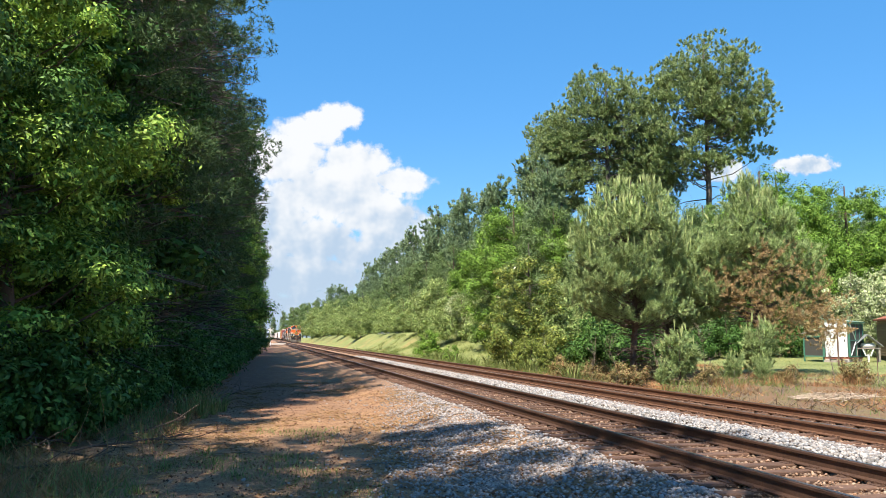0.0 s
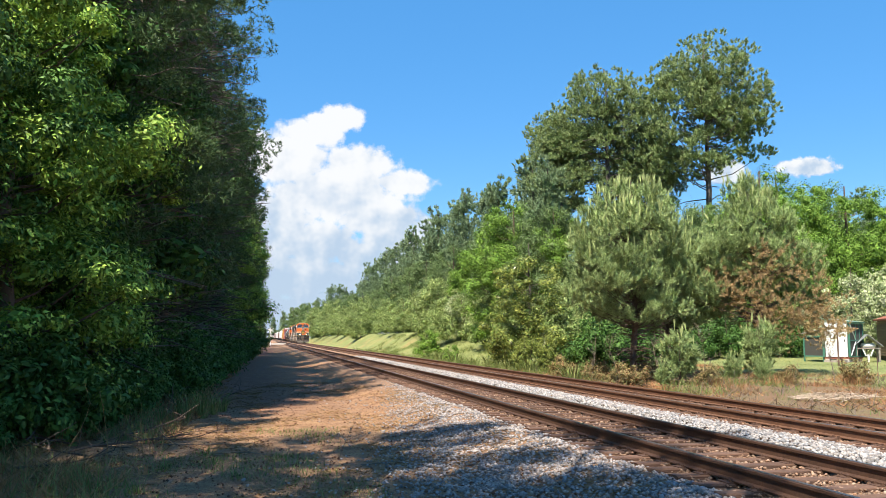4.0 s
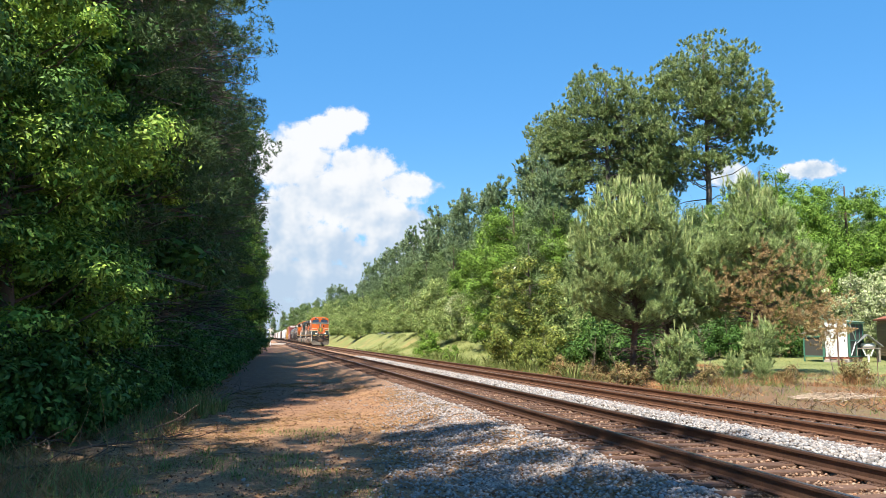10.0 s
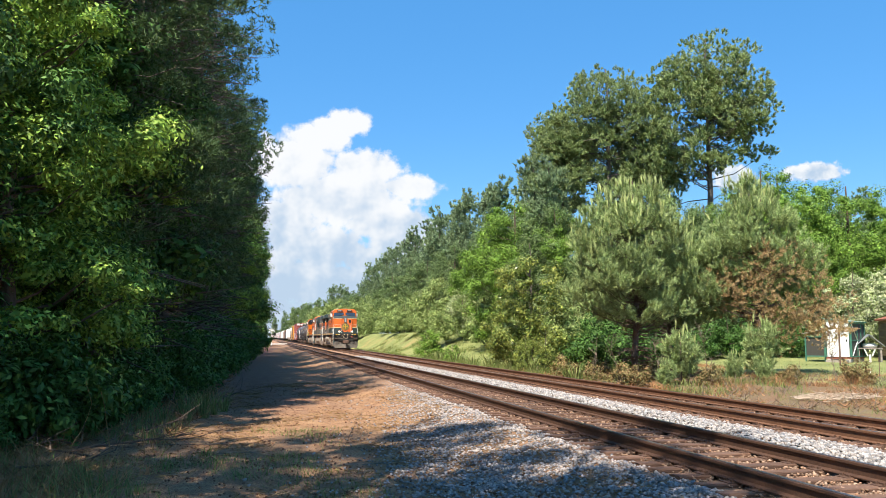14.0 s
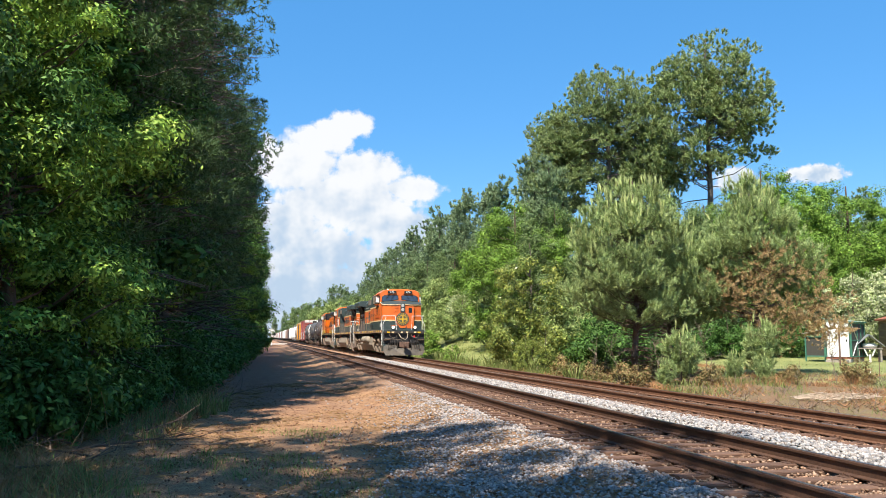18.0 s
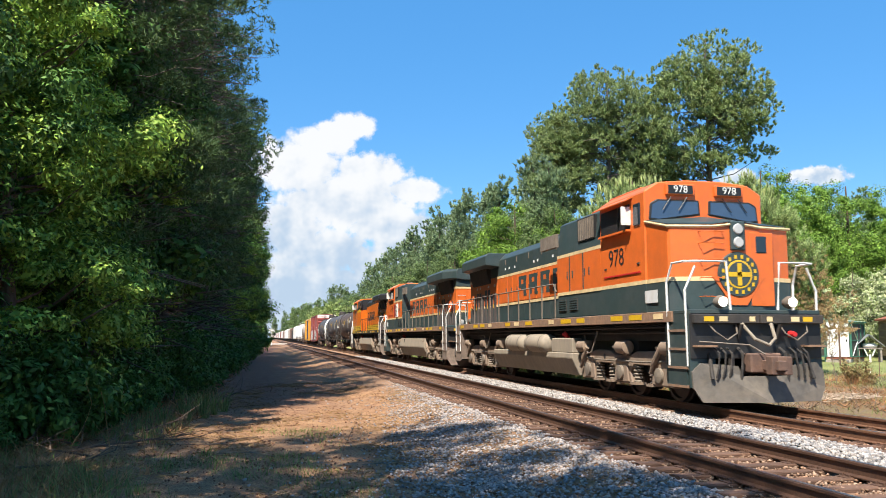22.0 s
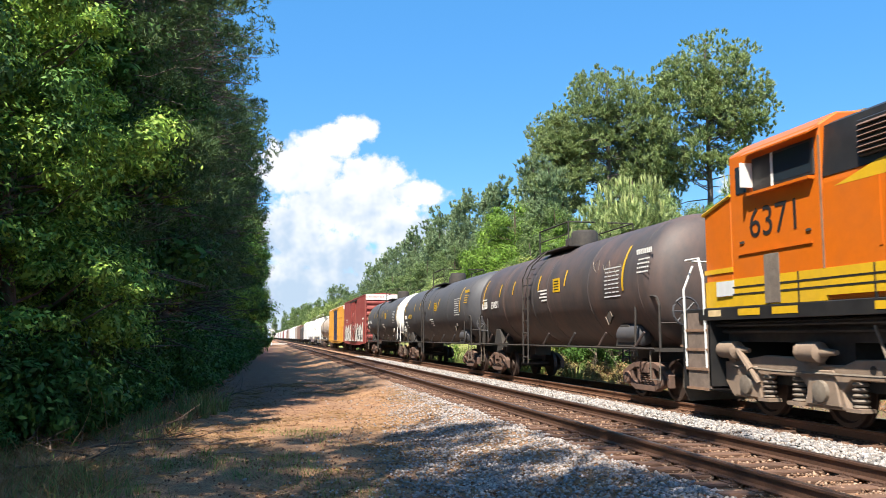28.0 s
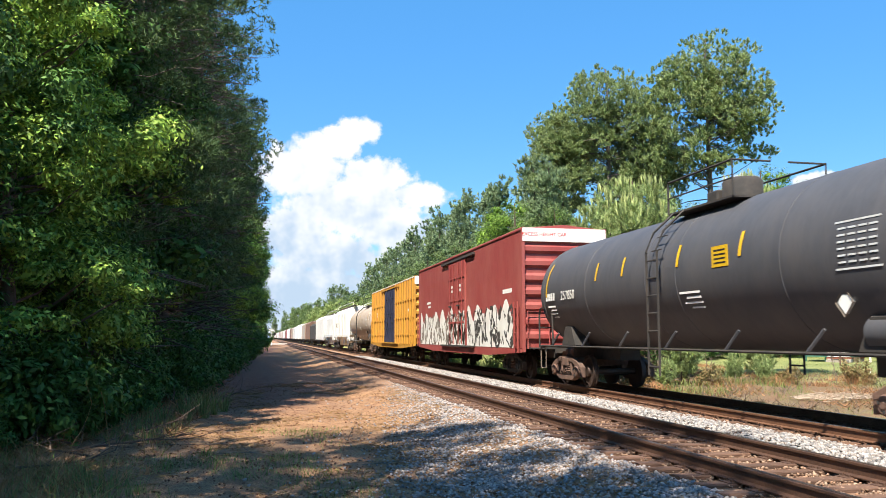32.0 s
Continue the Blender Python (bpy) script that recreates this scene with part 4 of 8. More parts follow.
    for s in (-1, 1):
        lo, hi = (S1, T0) if not modern else (2.5, 3.7)
        side = part("hood_side", Geo().box(s * hw, s * (hw + 0.02), WIDE, RAD0 + 0.2, lo, hi), paint, hood, "orange engine doors")
        if modern:
            part("yellow_band", Geo().box(s * hw, s * (hw + 0.02), WIDE, RAD0 + 0.2, Z + 0.08, 2.48), stripe, hood, "yellow band")
            for z in (2.2, 2.33):
                part("pinstripe", Geo().box(s * hw, s * (hw + 0.025), WIDE, RAD0 + 0.2, z, z + 0.03), dark, hood)
            part("roof_flash", Geo().prism([(WIDE, 3.7), (4.6, 3.7), (5.2, 4.3), (WIDE, 4.1)], "x", s * hw, s * (hw + 0.022)), paint, hood, "orange upper panel of the hood")
        else:
            for z0, z1 in ((S0, S1), (T0, T1)):
                part("stripe", Geo().box(s * hw, s * (hw + 0.026), WIDE, RAD0 + 0.2, z0, z1), stripe, hood)
        for i in range(11):
            y = WIDE + 0.08 + i * 0.68
            door = part("hood_door", Geo().box(s * (hw + 0.02), s * (hw + 0.034), y + 0.02, y + 0.65, lo + 0.03, hi - 0.03), paint, side)
            part("latch", Geo().box(s * (hw + 0.034), s * (hw + 0.055), y + 0.07, y + 0.11, lo + 0.4, lo + 0.55), dark, door)
            part("lower_door", Geo().box(s * hw, s * (hw + 0.03), y + 0.02, y + 0.65, Z + 0.06, S0 - 0.05 if not modern else 2.18), dark if not modern else stripe, hood)
        # the old emblem as plain blocks
        for i in range(4):
            y, bz, bh = -1.75 + i * 1.2, 2.9, 0.72
            eb = Geo().box(s * (hw + 0.034), s * (hw + 0.04), y, y + 0.28, bz, bz + bh).box(s * (hw + 0.034), s * (hw + 0.04), y + 0.56, y + 0.84, bz + (0.0, 0.0, 0.04, 0.3)[i], bz + bh)
            eb.box(s * (hw + 0.034), s * (hw + 0.039), y + 0.28, y + 0.56, bz + 0.24, bz + 0.44)
            eb.box(s * (hw + 0.034), s * (hw + 0.0385), y - 0.06, y + 0.26, bz, bz + 0.09).box(s * (hw + 0.034), s * (hw + 0.0385), y - 0.06, y + 0.7, bz + bh - 0.12, bz + bh)
            part("emblem_block", eb, dark, side, "dark painted block")
        for y in (-0.9, 0.6, 1.0, 3.2, 3.9, 4.4):
            part("decal", Geo().box(s * (hw - 0.003), s * (hw + 0.006), y, y + 0.13, 4.0, 4.08), WHITE, hood)
        for y in (-1.2, 0.2, 1.6, 3.0, 4.4):
            part("roof_latch", Geo().box(s * (hw - 0.02), s * (hw + 0.01), y, y + 0.06, 4.2, 4.4), GREY, hood)
    part("exhaust", Geo().box(-0.35, 0.35, 1.0, 1.9, TOP - 0.02, TOP + 0.2), BLACK, hood, bevel=0.03)
    part("roof_hatch", Geo().box(-0.7, 0.7, -1.6, 0.4, TOP - 0.02, TOP + 0.06), dark, hood, bevel=0.02)
    # radiator section with overhanging wings
    low = part("rear_hood", Geo().box(-hw, hw, RAD0 + 0.3, RAD1 - 0.15, Z, 4.3), paint, L, "orange rear hood", bevel=0.03)
    part("rear_band", Geo().box(-hw - 0.006, hw + 0.006, RAD0 + 0.3, RAD1 - 0.14, Z, S0), dark if not modern else YELLOW, low)
    part("stripe", Geo().box(-hw - 0.012, hw + 0.012, RAD0 + 0.3, RAD1 - 0.13, S0, S1), stripe, low)
    part("stripe", Geo().box(-hw - 0.012, hw + 0.012, RAD1 - 0.8, RAD1 - 0.13, 3.78, 3.88), stripe, low)
    part("end_cap", Geo().box(-hw - 0.01, hw + 0.01, RAD1 - 0.5, RAD1 - 0.11, 3.88, 4.4), dark, low, "dark upper end of the hood", bevel=0.02)
    wing = [(-0.9, 4.2), (-1.5, 4.27), (-1.5, 4.62), (-1.38, 4.74), (1.38, 4.74), (1.5, 4.62), (1.5, 4.27), (0.9, 4.2)]
    rg = Geo().add([(x * k, y, z) for y, k in ((RAD0, 1.0), (RAD1 - 0.85, 1.0), (RAD1, 0.64)) for x, z in wing],
                   [tuple(range(8))[::-1], tuple(range(16, 24))] + [(r * 8 + i, r * 8 + (i + 1) % 8, r * 8 + 8 + (i + 1) % 8, r * 8 + 8 + i) for r in (0, 1) for i in range(8)])
    rad = part("radiator", rg, dark, L,
               "dark overhanging radiator wing", bevel=0.02)
    for s in (-1, 1):
        part("upper_side", Geo().box(s * (hw - 0.01), s * (hw + 0.008), RAD0 + 0.3, RAD1 - 0.5, T1, 4.28), dark, low, "dark upper side under the wing")
        part("radiator_screen", Geo().prism([(s * hw, 3.62), (s * (hw + 0.05), 3.64), (s * (hw + 0.22), 4.24), (s * hw, 4.24)], "y", RAD0 + 1.25, RAD1 - 0.75), DARK, rad, "black radiator intake screen")
        for i in range(9):
            y, top = RAD0 + 0.42 + i * 0.46, (3.2, 3.2, 3.38, 3.38, 3.2, 3.3, 3.3, 3.2, 3.05)[i]
            slot = part("slot_panel", Geo().box(s * hw, s * (hw + 0.035), y, y + 0.26, Z + 0.04, top), SLOT, low, "sooty vertical vent panel", bevel=0.008)
            part("vent", Geo().box(s * (hw + 0.035), s * (hw + 0.04), y + 0.05, y + 0.21, 2.72, top - 0.06), BLACK, slot)
            if i % 2 == 0:
                part("tab", Geo().box(s * hw, s * (hw + 0.016), y + 0.27, y + 0.44, S0 - 0.03, S1 + 0.03), YELLOW, low)
        for y in (RAD0 + 0.6, RAD0 + 1.5, RAD0 + 2.8, RAD0 + 3.3):
            part("decal", Geo().box(s * hw, s * (hw + 0.006), y, y + 0.2, 3.46, 3.56), HOPPERGREY, low)
        bwh = part("brake_wheel", Geo().tube([(s * (hw + 0.12), RAD1 - 1.0 + 0.27 * math.cos(k * math.pi / 8), 2.95 + 0.27 * math.sin(k * math.pi / 8)) for k in range(17)], 0.022, 5), paint, L, "orange hand brake wheel")
        for k in range(4):
            c, d = math.cos(k * math.pi / 4) * 0.27, math.sin(k * math.pi / 4) * 0.27
            part("spoke", Geo().tube([(s * (hw + 0.12), RAD1 - 1.0 - c, 2.95 - d), (s * (hw + 0.12), RAD1 - 1.0 + c, 2.95 + d)], 0.014, 4), paint, bwh)
        part("hub", Geo().tube([(s * hw, RAD1 - 1.0, 2.95), (s * (hw + 0.13), RAD1 - 1.0, 2.95)], 0.05, 8), MUD, bwh)
        for z in (2.95, 3.2, 3.45):
            part("grab_iron", Geo().tube([(s * 0.86, RAD1 - 0.15, z), (s * 0.86, RAD1 - 0.02, z), (s * 0.5, RAD1 - 0.02, z), (s * 0.5, RAD1 - 0.15, z)], 0.016, 5), HANDRAIL, low)
    rh = part("rear_headlight", Geo().box(-0.17, 0.17, RAD1 - 0.12, RAD1 + 0.1, 3.98, 4.62), BLACK, L, "black twin headlight housing", bevel=0.03)
    for z in (4.16, 4.44):
        part("lens", Geo().lathe([(RAD1 + 0.13, 0.09), (RAD1 + 0.1, 0.125)], "y", 14, (0, 0, z)), LENS, rh)
    part("rear_door", Geo().box(-0.35, 0.35, RAD1 - 0.15, RAD1 - 0.12, 2.1, 3.7), paint, low, bevel=0.01)
    for z in (2.3, 2.6, 2.9, 3.2):
        part("grab_iron", Geo().tube([(-0.85, RAD1 - 0.15, z), (-0.85, RAD1 - 0.05, z), (-0.45, RAD1 - 0.05, z), (-0.45, RAD1 - 0.15, z)], 0.014, 5), paint, low)
    # handrails and steps
    rail_m = GREY if not modern else BLACK
    for s in (-1, 1):
        rail_posts(L, s, WIDE + 0.1, 9.55, 11, Z, 3.02, rail_m)
        for e, y in ((-1, -END + 0.05), (1, END - 0.05)):
            er = part("end_rail", Geo().tube([(s * 1.5, y - e * 0.85, 0.85), (s * 1.53, y - e * 0.85, 2.6), (s * 1.5, y - e * 0.65, 3.0), (s * 1.5, y - e * 0.15, 3.0), (s * 1.2, y, 3.0),
                                              (s * 0.62, y, 3.0), (s * 0.55, y, Z)], 0.026, 6), HANDRAIL, L, "white end handrail")
            part("inner_rail", Geo().tube([(s * 1.5, y - e * 0.08, 0.85), (s * 1.53, y - e * 0.08, 2.4), (s * 1.3, y - e * 0.05, 2.9)], 0.024, 6), HANDRAIL, er)
            part("step_panel", Geo().box(s * 1.46, s * 1.5, min(y - e * 0.98, y - e * 0.14), max(y - e * 0.98, y - e * 0.14), 0.45, 1.92), MUD if (modern or e > 0) else dark, L)
            well = part("step_well", Geo().box(s * 0.9, s * 0.95, y - e * 0.9, y - e * 0.05, 0.35, 1.92).box(s * 0.95, s * 1.5, y - e * 1.0, y - e * 0.93, 0.5, 1.92), dark if e < 0 else MUD, L)
            for z in (0.42, 0.8, 1.18, 1.56):
                part("step", Geo().box(s * 0.95, s * 1.5, y - e * 0.9, y - e * 0.08, z, z + 0.035), GREY, well)
            part("step_side", Geo().prism([(y - e * 0.02, 0.42), (y - e * 0.05, 1.92), (y, 1.92), (y + e * 0.03, 0.42)], "x", s * 0.98, s * 1.52), MUD if e > 0 else dark, well)
            for z in (0.44, 0.82, 1.2, 1.58):
                part("step_edge", Geo().box(s * 1.48, s * 1.525, min(y - e * 0.9, y - e * 0.08), max(y - e * 0.9, y - e * 0.08), z - 0.03, z + 0.02), SILLDIRT if e < 0 else MUD, well)
    # ends: plow, hoses, couplers, ditch lights
    for e, y in ((-1, -END), (1, END)):
        # Black colour here stands for the shadow under the anticlimber overhang.
        part("end_plate", Geo().box(-1.5, 1.5, min(y, y - e * 0.06), max(y, y - e * 0.06), 1.0, 1.92), BLACK, L, bevel=0.01)
        for s in (-1, 1):
            # one half of the V-shaped blade, from the centre line to the outer corner
            face = [(0.0, y + e * 0.30, 0.66), (0.5, y + e * 0.22, 0.66), (0.58, y + e * 0.2, 0.86), (1.32, y + e * 0.06, 0.92), (1.5, y + e * 0.02, 0.74), (1.5, y + e * 0.06, 0.42), (1.34, y + e * 0.14, 0.14),
                    (0.0, y + e * 0.46, 0.14)]
            back = [(px, py - e * 0.05, pz) for px, py, pz in face]
            k = len(face)
            pl = Geo().add([(s * px, py, pz) for px, py, pz in face + back], [tuple(range(k)), tuple(range(k, 2 * k))[::-1]] + [(i, (i + 1) % k, k + (i + 1) % k, k + i) for i in range(k)])
            part("plow", pl, PLOW if e < 0 else MUD, L, "dusty dark grey snow plow")
            part("plow_rib", Geo().box(s * 0.66 - 0.02, s * 0.66 + 0.02, min(y, y + e * 0.16), max(y, y + e * 0.16), 0.5, 1.1), DARK, L)
            part("pilot_step", Geo().box(min(s * 1.02, s * 1.46), max(s * 1.02, s * 1.46), min(y, y + e * 0.2), max(y, y + e * 0.2), 1.24, 1.28), SILLDIRT, L, "rusty grating step")
            part("cable_loop", Geo().tube([(s * 1.12, y + e * 0.05, 1.7), (s * 1.05, y + e * 0.18, 1.55), (s * 0.8, y + e * 0.2, 1.38), (s * 0.55, y + e * 0.16, 1.52), (s * 0.5, y + e * 0.05, 1.7)], 0.016, 5), GREY, L)
            part("pilot_bracket", Geo().prism([(y + e * 0.01, 1.7), (y + e * 0.2, 1.7), (y + e * 0.01, 1.3)], "x", s * 0.44 - 0.02, s * 0.44 + 0.02), DARK, L)
            part("plow_bracket", Geo().tube([(s * 1.1, y, 1.1), (s * 1.15, y + e * 0.2, 0.6)], 0.04, 6), DARK, L)
            for k, x in enumerate((0.48, 0.72, 0.86, 1.0)):
                hs = Geo().tube([(s * x, y + e * 0.04, 1.22), (s * x, y + e * 0.22, 1.12), (s * (x + 0.04), y + e * 0.25, 0.8), (s * (x + 0.06), y + e * 0.2, 0.62 - 0.2 * (k == 0))], 0.022 + 0.01 * (k == 0), 6)
                part("air_hose", hs, DARK, L)
            ds = part("ditch_light", Geo().lathe([(y + e * 0.1, 0.11), (y - e * 0.02, 0.14), (y - e * 0.14, 0.1)], "y", 14, (s * 0.8, 0, 2.16)), GREY, L, smooth=0.7)
            part("bulb", Geo().lathe([(y + e * 0.115, 0.07), (y + e * 0.102, 0.105)], "y", 14, (s * 0.8, 0, 2.16)), LAMP if (lit and e < 0) else LENS, ds)
            part("anticlimber", Geo().box(min(s * 0.02, s * 1.48), max(s * 0.02, s * 1.48), min(y + e * 0.02, y + e * 0.14), max(y + e * 0.02, y + e * 0.14), 1.72, 1.9), DARK, L, bevel=0.01)
            for k in (0, 2, 3):
                part("yellow_block", Geo().box(s * (0.2 + k * 0.31) - 0.05 - 0.03 * k, s * (0.2 + k * 0.31) + 0.08, y + e * 0.142 - 0.004, y + e * 0.142 + 0.004, 1.76, 1.86), YELLOW if k % 2 else CREAM, L)
        coupler(L, e, y + e * 0.85)
        part("coupler_pocket", Geo().box(-0.35, 0.35, min(y, y + e * 0.3), max(y, y + e * 0.3), 0.72, 1.12), RUSTY, L, bevel=0.03)
        part("uncoupling_lever", Geo().tube([(-1.4, y + e * 0.16, 1.35), (-0.3, y + e * 0.2, 1.28), (-0.1, y + e * 0.4, 1.1)], 0.018, 5), GREY, L)
        part("mu_cable", Geo().tube([(0.25, y + e * 0.12, 1.72), (0.22, y + e * 0.3, 1.42), (0.05, y + e * 0.34, 1.28), (-0.25, y + e * 0.32, 1.4), (-0.42, y + e * 0.12, 1.72)], 0.035, 7), TANKGREY, L)
    part("hose_head", Geo().lathe([(-END - 0.2, 0.05), (-END - 0.05, 0.08)], "y", 10, (0.75, 0, 1.5)), REDPAINT, L)
    # fuel tank
    ft = part("fuel_tank", Geo().prism([(-3.6, 1.42), (-3.75, 0.95), (-3.9, 0.42), (-3.6, 0.36), (3.9, 0.36), (4.5, 0.8), (4.7, 1.42)], "x", -1.18, 1.18), TANKGREY, L, "dusty grey fuel tank", bevel=0.05)
    for s in (-1, 1):
        if reservoirs and s < 0:
            part("tank_skirt", Geo().prism([(s * 1.1, 1.0), (s * 1.46, 1.0), (s * 1.47, 0.85), (s * 1.24, 0.37), (s * 1.1, 0.37)], "y", -3.75, 4.3), TANKGREY, ft, bevel=0.02)
            part("tank_end_block", Geo().box(-1.44, -1.15, -3.7, -2.0, 0.99, 1.42), TANKGREY, ft, bevel=0.03)
            for y in (-0.8, 1.35):
                r = Geo().lathe([(y - 0.98, 0.1), (y - 0.92, 0.24), (y - 0.8, 0.29), (y + 0.8, 0.29), (y + 0.92, 0.24), (y + 0.98, 0.1)], "y", 18, (-1.38, 0, 1.25))
                rv = part("air_reservoir", r, TANKGREY, L, "dusty cylindrical air tank", smooth=0.9)
                for d in (-0.6, 0.6):
                    part("strap", Geo().lathe([(y + d - 0.03, 0.296), (y + d + 0.03, 0.296)], "y", 18, (-1.38, 0, 1.25)), GREY, rv)
        else:
            part("tank_side", Geo().prism([(s * 1.1, 1.42), (s * 1.38, 1.42), (s * 1.47, 0.9), (s * 1.24, 0.37), (s * 1.1, 0.37)], "y", -3.75, 4.4), TANKGREY, ft, bevel=0.03)
        part("filler", Geo().tube([(s * 1.25, -2.9, 1.40), (s * 1.38, -2.9, 1.58)], 0.07, 8), REDPAINT, ft)
        part("sight_gauge", Geo().box(s * 1.4, s * 1.43, -2.2, -2.05, 1.0, 1.35), BLACK, ft)
    for y in (-6.5, 6.5):
        loco_truck(L, y)
    for s in (-1, 1):
        for x, z, r in ((1.35, 1.66, 0.03), (1.2, 1.55, 0.045), (1.28, 1.72, 0.025)):
            part("sill_pipe", Geo().tube([(s * x, -9.4, z), (s * x, 9.4, z)], r, 6), DARK, L)
        for y in (-5.2, 5.3):
            part("sand_hose", Geo().tube([(s * 1.3, y, 1.6), (s * 1.35, y + 0.3, 1.05), (s * 1.3, y + 0.7, 1.0), (s * 1.3, y + 0.9, 1.5)], 0.025, 6), GREY, L)
    return L


def freight_truck(parent, y, material=GREY):
    for s in (-1, 1):
        g = Geo().prism([(-1.2, 0.6), (-0.92, 0.74), (-0.5, 0.86), (0.5, 0.86), (0.92, 0.74), (1.2, 0.6), (1.2, 0.5), (0.86, 0.58), (0.5, 0.72), (-0.5, 0.72), (-0.86, 0.58), (-1.2, 0.5)], "x", s * 0.98, s * 1.14)
        g.prism([(-0.72, 0.42), (-0.45, 0.33), (0.45, 0.33), (0.72, 0.42), (0.8, 0.3), (0.5, 0.19), (-0.5, 0.19), (-0.8, 0.3)], "x", s * 0.98, s * 1.14)
        for d in (-1, 1):
            g.prism([(d * 0.66, 0.66), (d * 0.8, 0.62), (d * 0.84, 0.28), (d * 0.68, 0.3)], "x", s * 0.98, s * 1.13)
            g.prism([(d * 0.3, 0.74), (d * 0.42, 0.74), (d * 0.42, 0.3), (d * 0.3, 0.3)], "x", s * 0.99, s * 1.12)
            g.prism([(d * 1.08, 0.62), (d * 1.2, 0.58), (d * 1.2, 0.3), (d * 1.1, 0.32)], "x", s * 0.98, s * 1.13)
        fr = part("sideframe", g, material, parent, "cast steel truck sideframe", bevel=0.015)
        fr.location = (0, y, 0)
        for dy in (-0.89, 0.89):
            cap = part("bearing_cap", Geo().lathe([(s * 0.96, 0.165), (s * 1.17, 0.16), (s * 1.2, 0.13), (s * 1.2, 0.06), (s * 1.22, 0.055)], "x", 14, (0, dy, 0.46)), material, fr, smooth=0.7)
            for k in range(3):
                a = 2.094 * k + 0.4
                part("bolt", Geo().box(s * 1.2, s * 1.225, dy + math.cos(a) * 0.1 - 0.02, dy + math.cos(a) * 0.1 + 0.02, 0.44 + math.sin(a) * 0.1, 0.48 + math.sin(a) * 0.1), DARK, cap)
        sp = Geo()
        for dy in (-0.19, 0.0, 0.19):
            for k in range(5):
                sp.lathe([(0.325 + k * 0.055, 0.06), (0.345 + k * 0.055, 0.085), (0.365 + k * 0.055, 0.06)], "z", 8, (s * 1.06, dy, 0))
        part("springs", sp, RUSTY, fr, smooth=0.7)
        part("brake_beam", Geo().box(s * 0.4, s * 0.98, -0.06, 0.06, 0.3, 0.42), DARK, fr)
        for d in (-1, 1):
            part("brake_shoe", Geo().prism([(d * 0.36, 0.68), (d * 0.44, 0.68), (d * 0.47, 0.3), (d * 0.39, 0.3)], "x", s * 0.7, s * 0.82), DARK, fr)
    bol = part("bolster", Geo().box(-1.16, 1.16, -0.24, 0.24, 0.6, 0.84), material, parent, bevel=0.02)
    bol.location = (0, y, 0)
    part("rigging_rod", Geo().tube([(-0.3, y - 0.8, 0.4), (-0.35, y + 0.8, 0.42)], 0.03, 6), DARK, parent)
    for dy in (-0.89, 0.89):
        wheelset(parent, y + dy, 0.46)


def ladder(parent, s, x, y, z0, z1, width=0.42, material=None, lean=0.0):
    material = material or DARK
    g = Geo()
    for d in (-width / 2, width / 2):
        g.tube([(s * x, y + d, z0), (s * (x - lean), y + d, z1)], 0.026, 5)
    ob = part("ladder", g, material, parent)
    n = int((z1 - z0) / 0.38)
    for i in range(n):
        f = (i + 0.5) / n
        xx = x - lean * f
        part("rung", Geo().tube([(s * xx, y - width / 2, z0 + (z1 - z0) * f), (s * xx, y + width / 2, z0 + (z1 - z0) * f)], 0.02, 5), material, ob)
    return ob


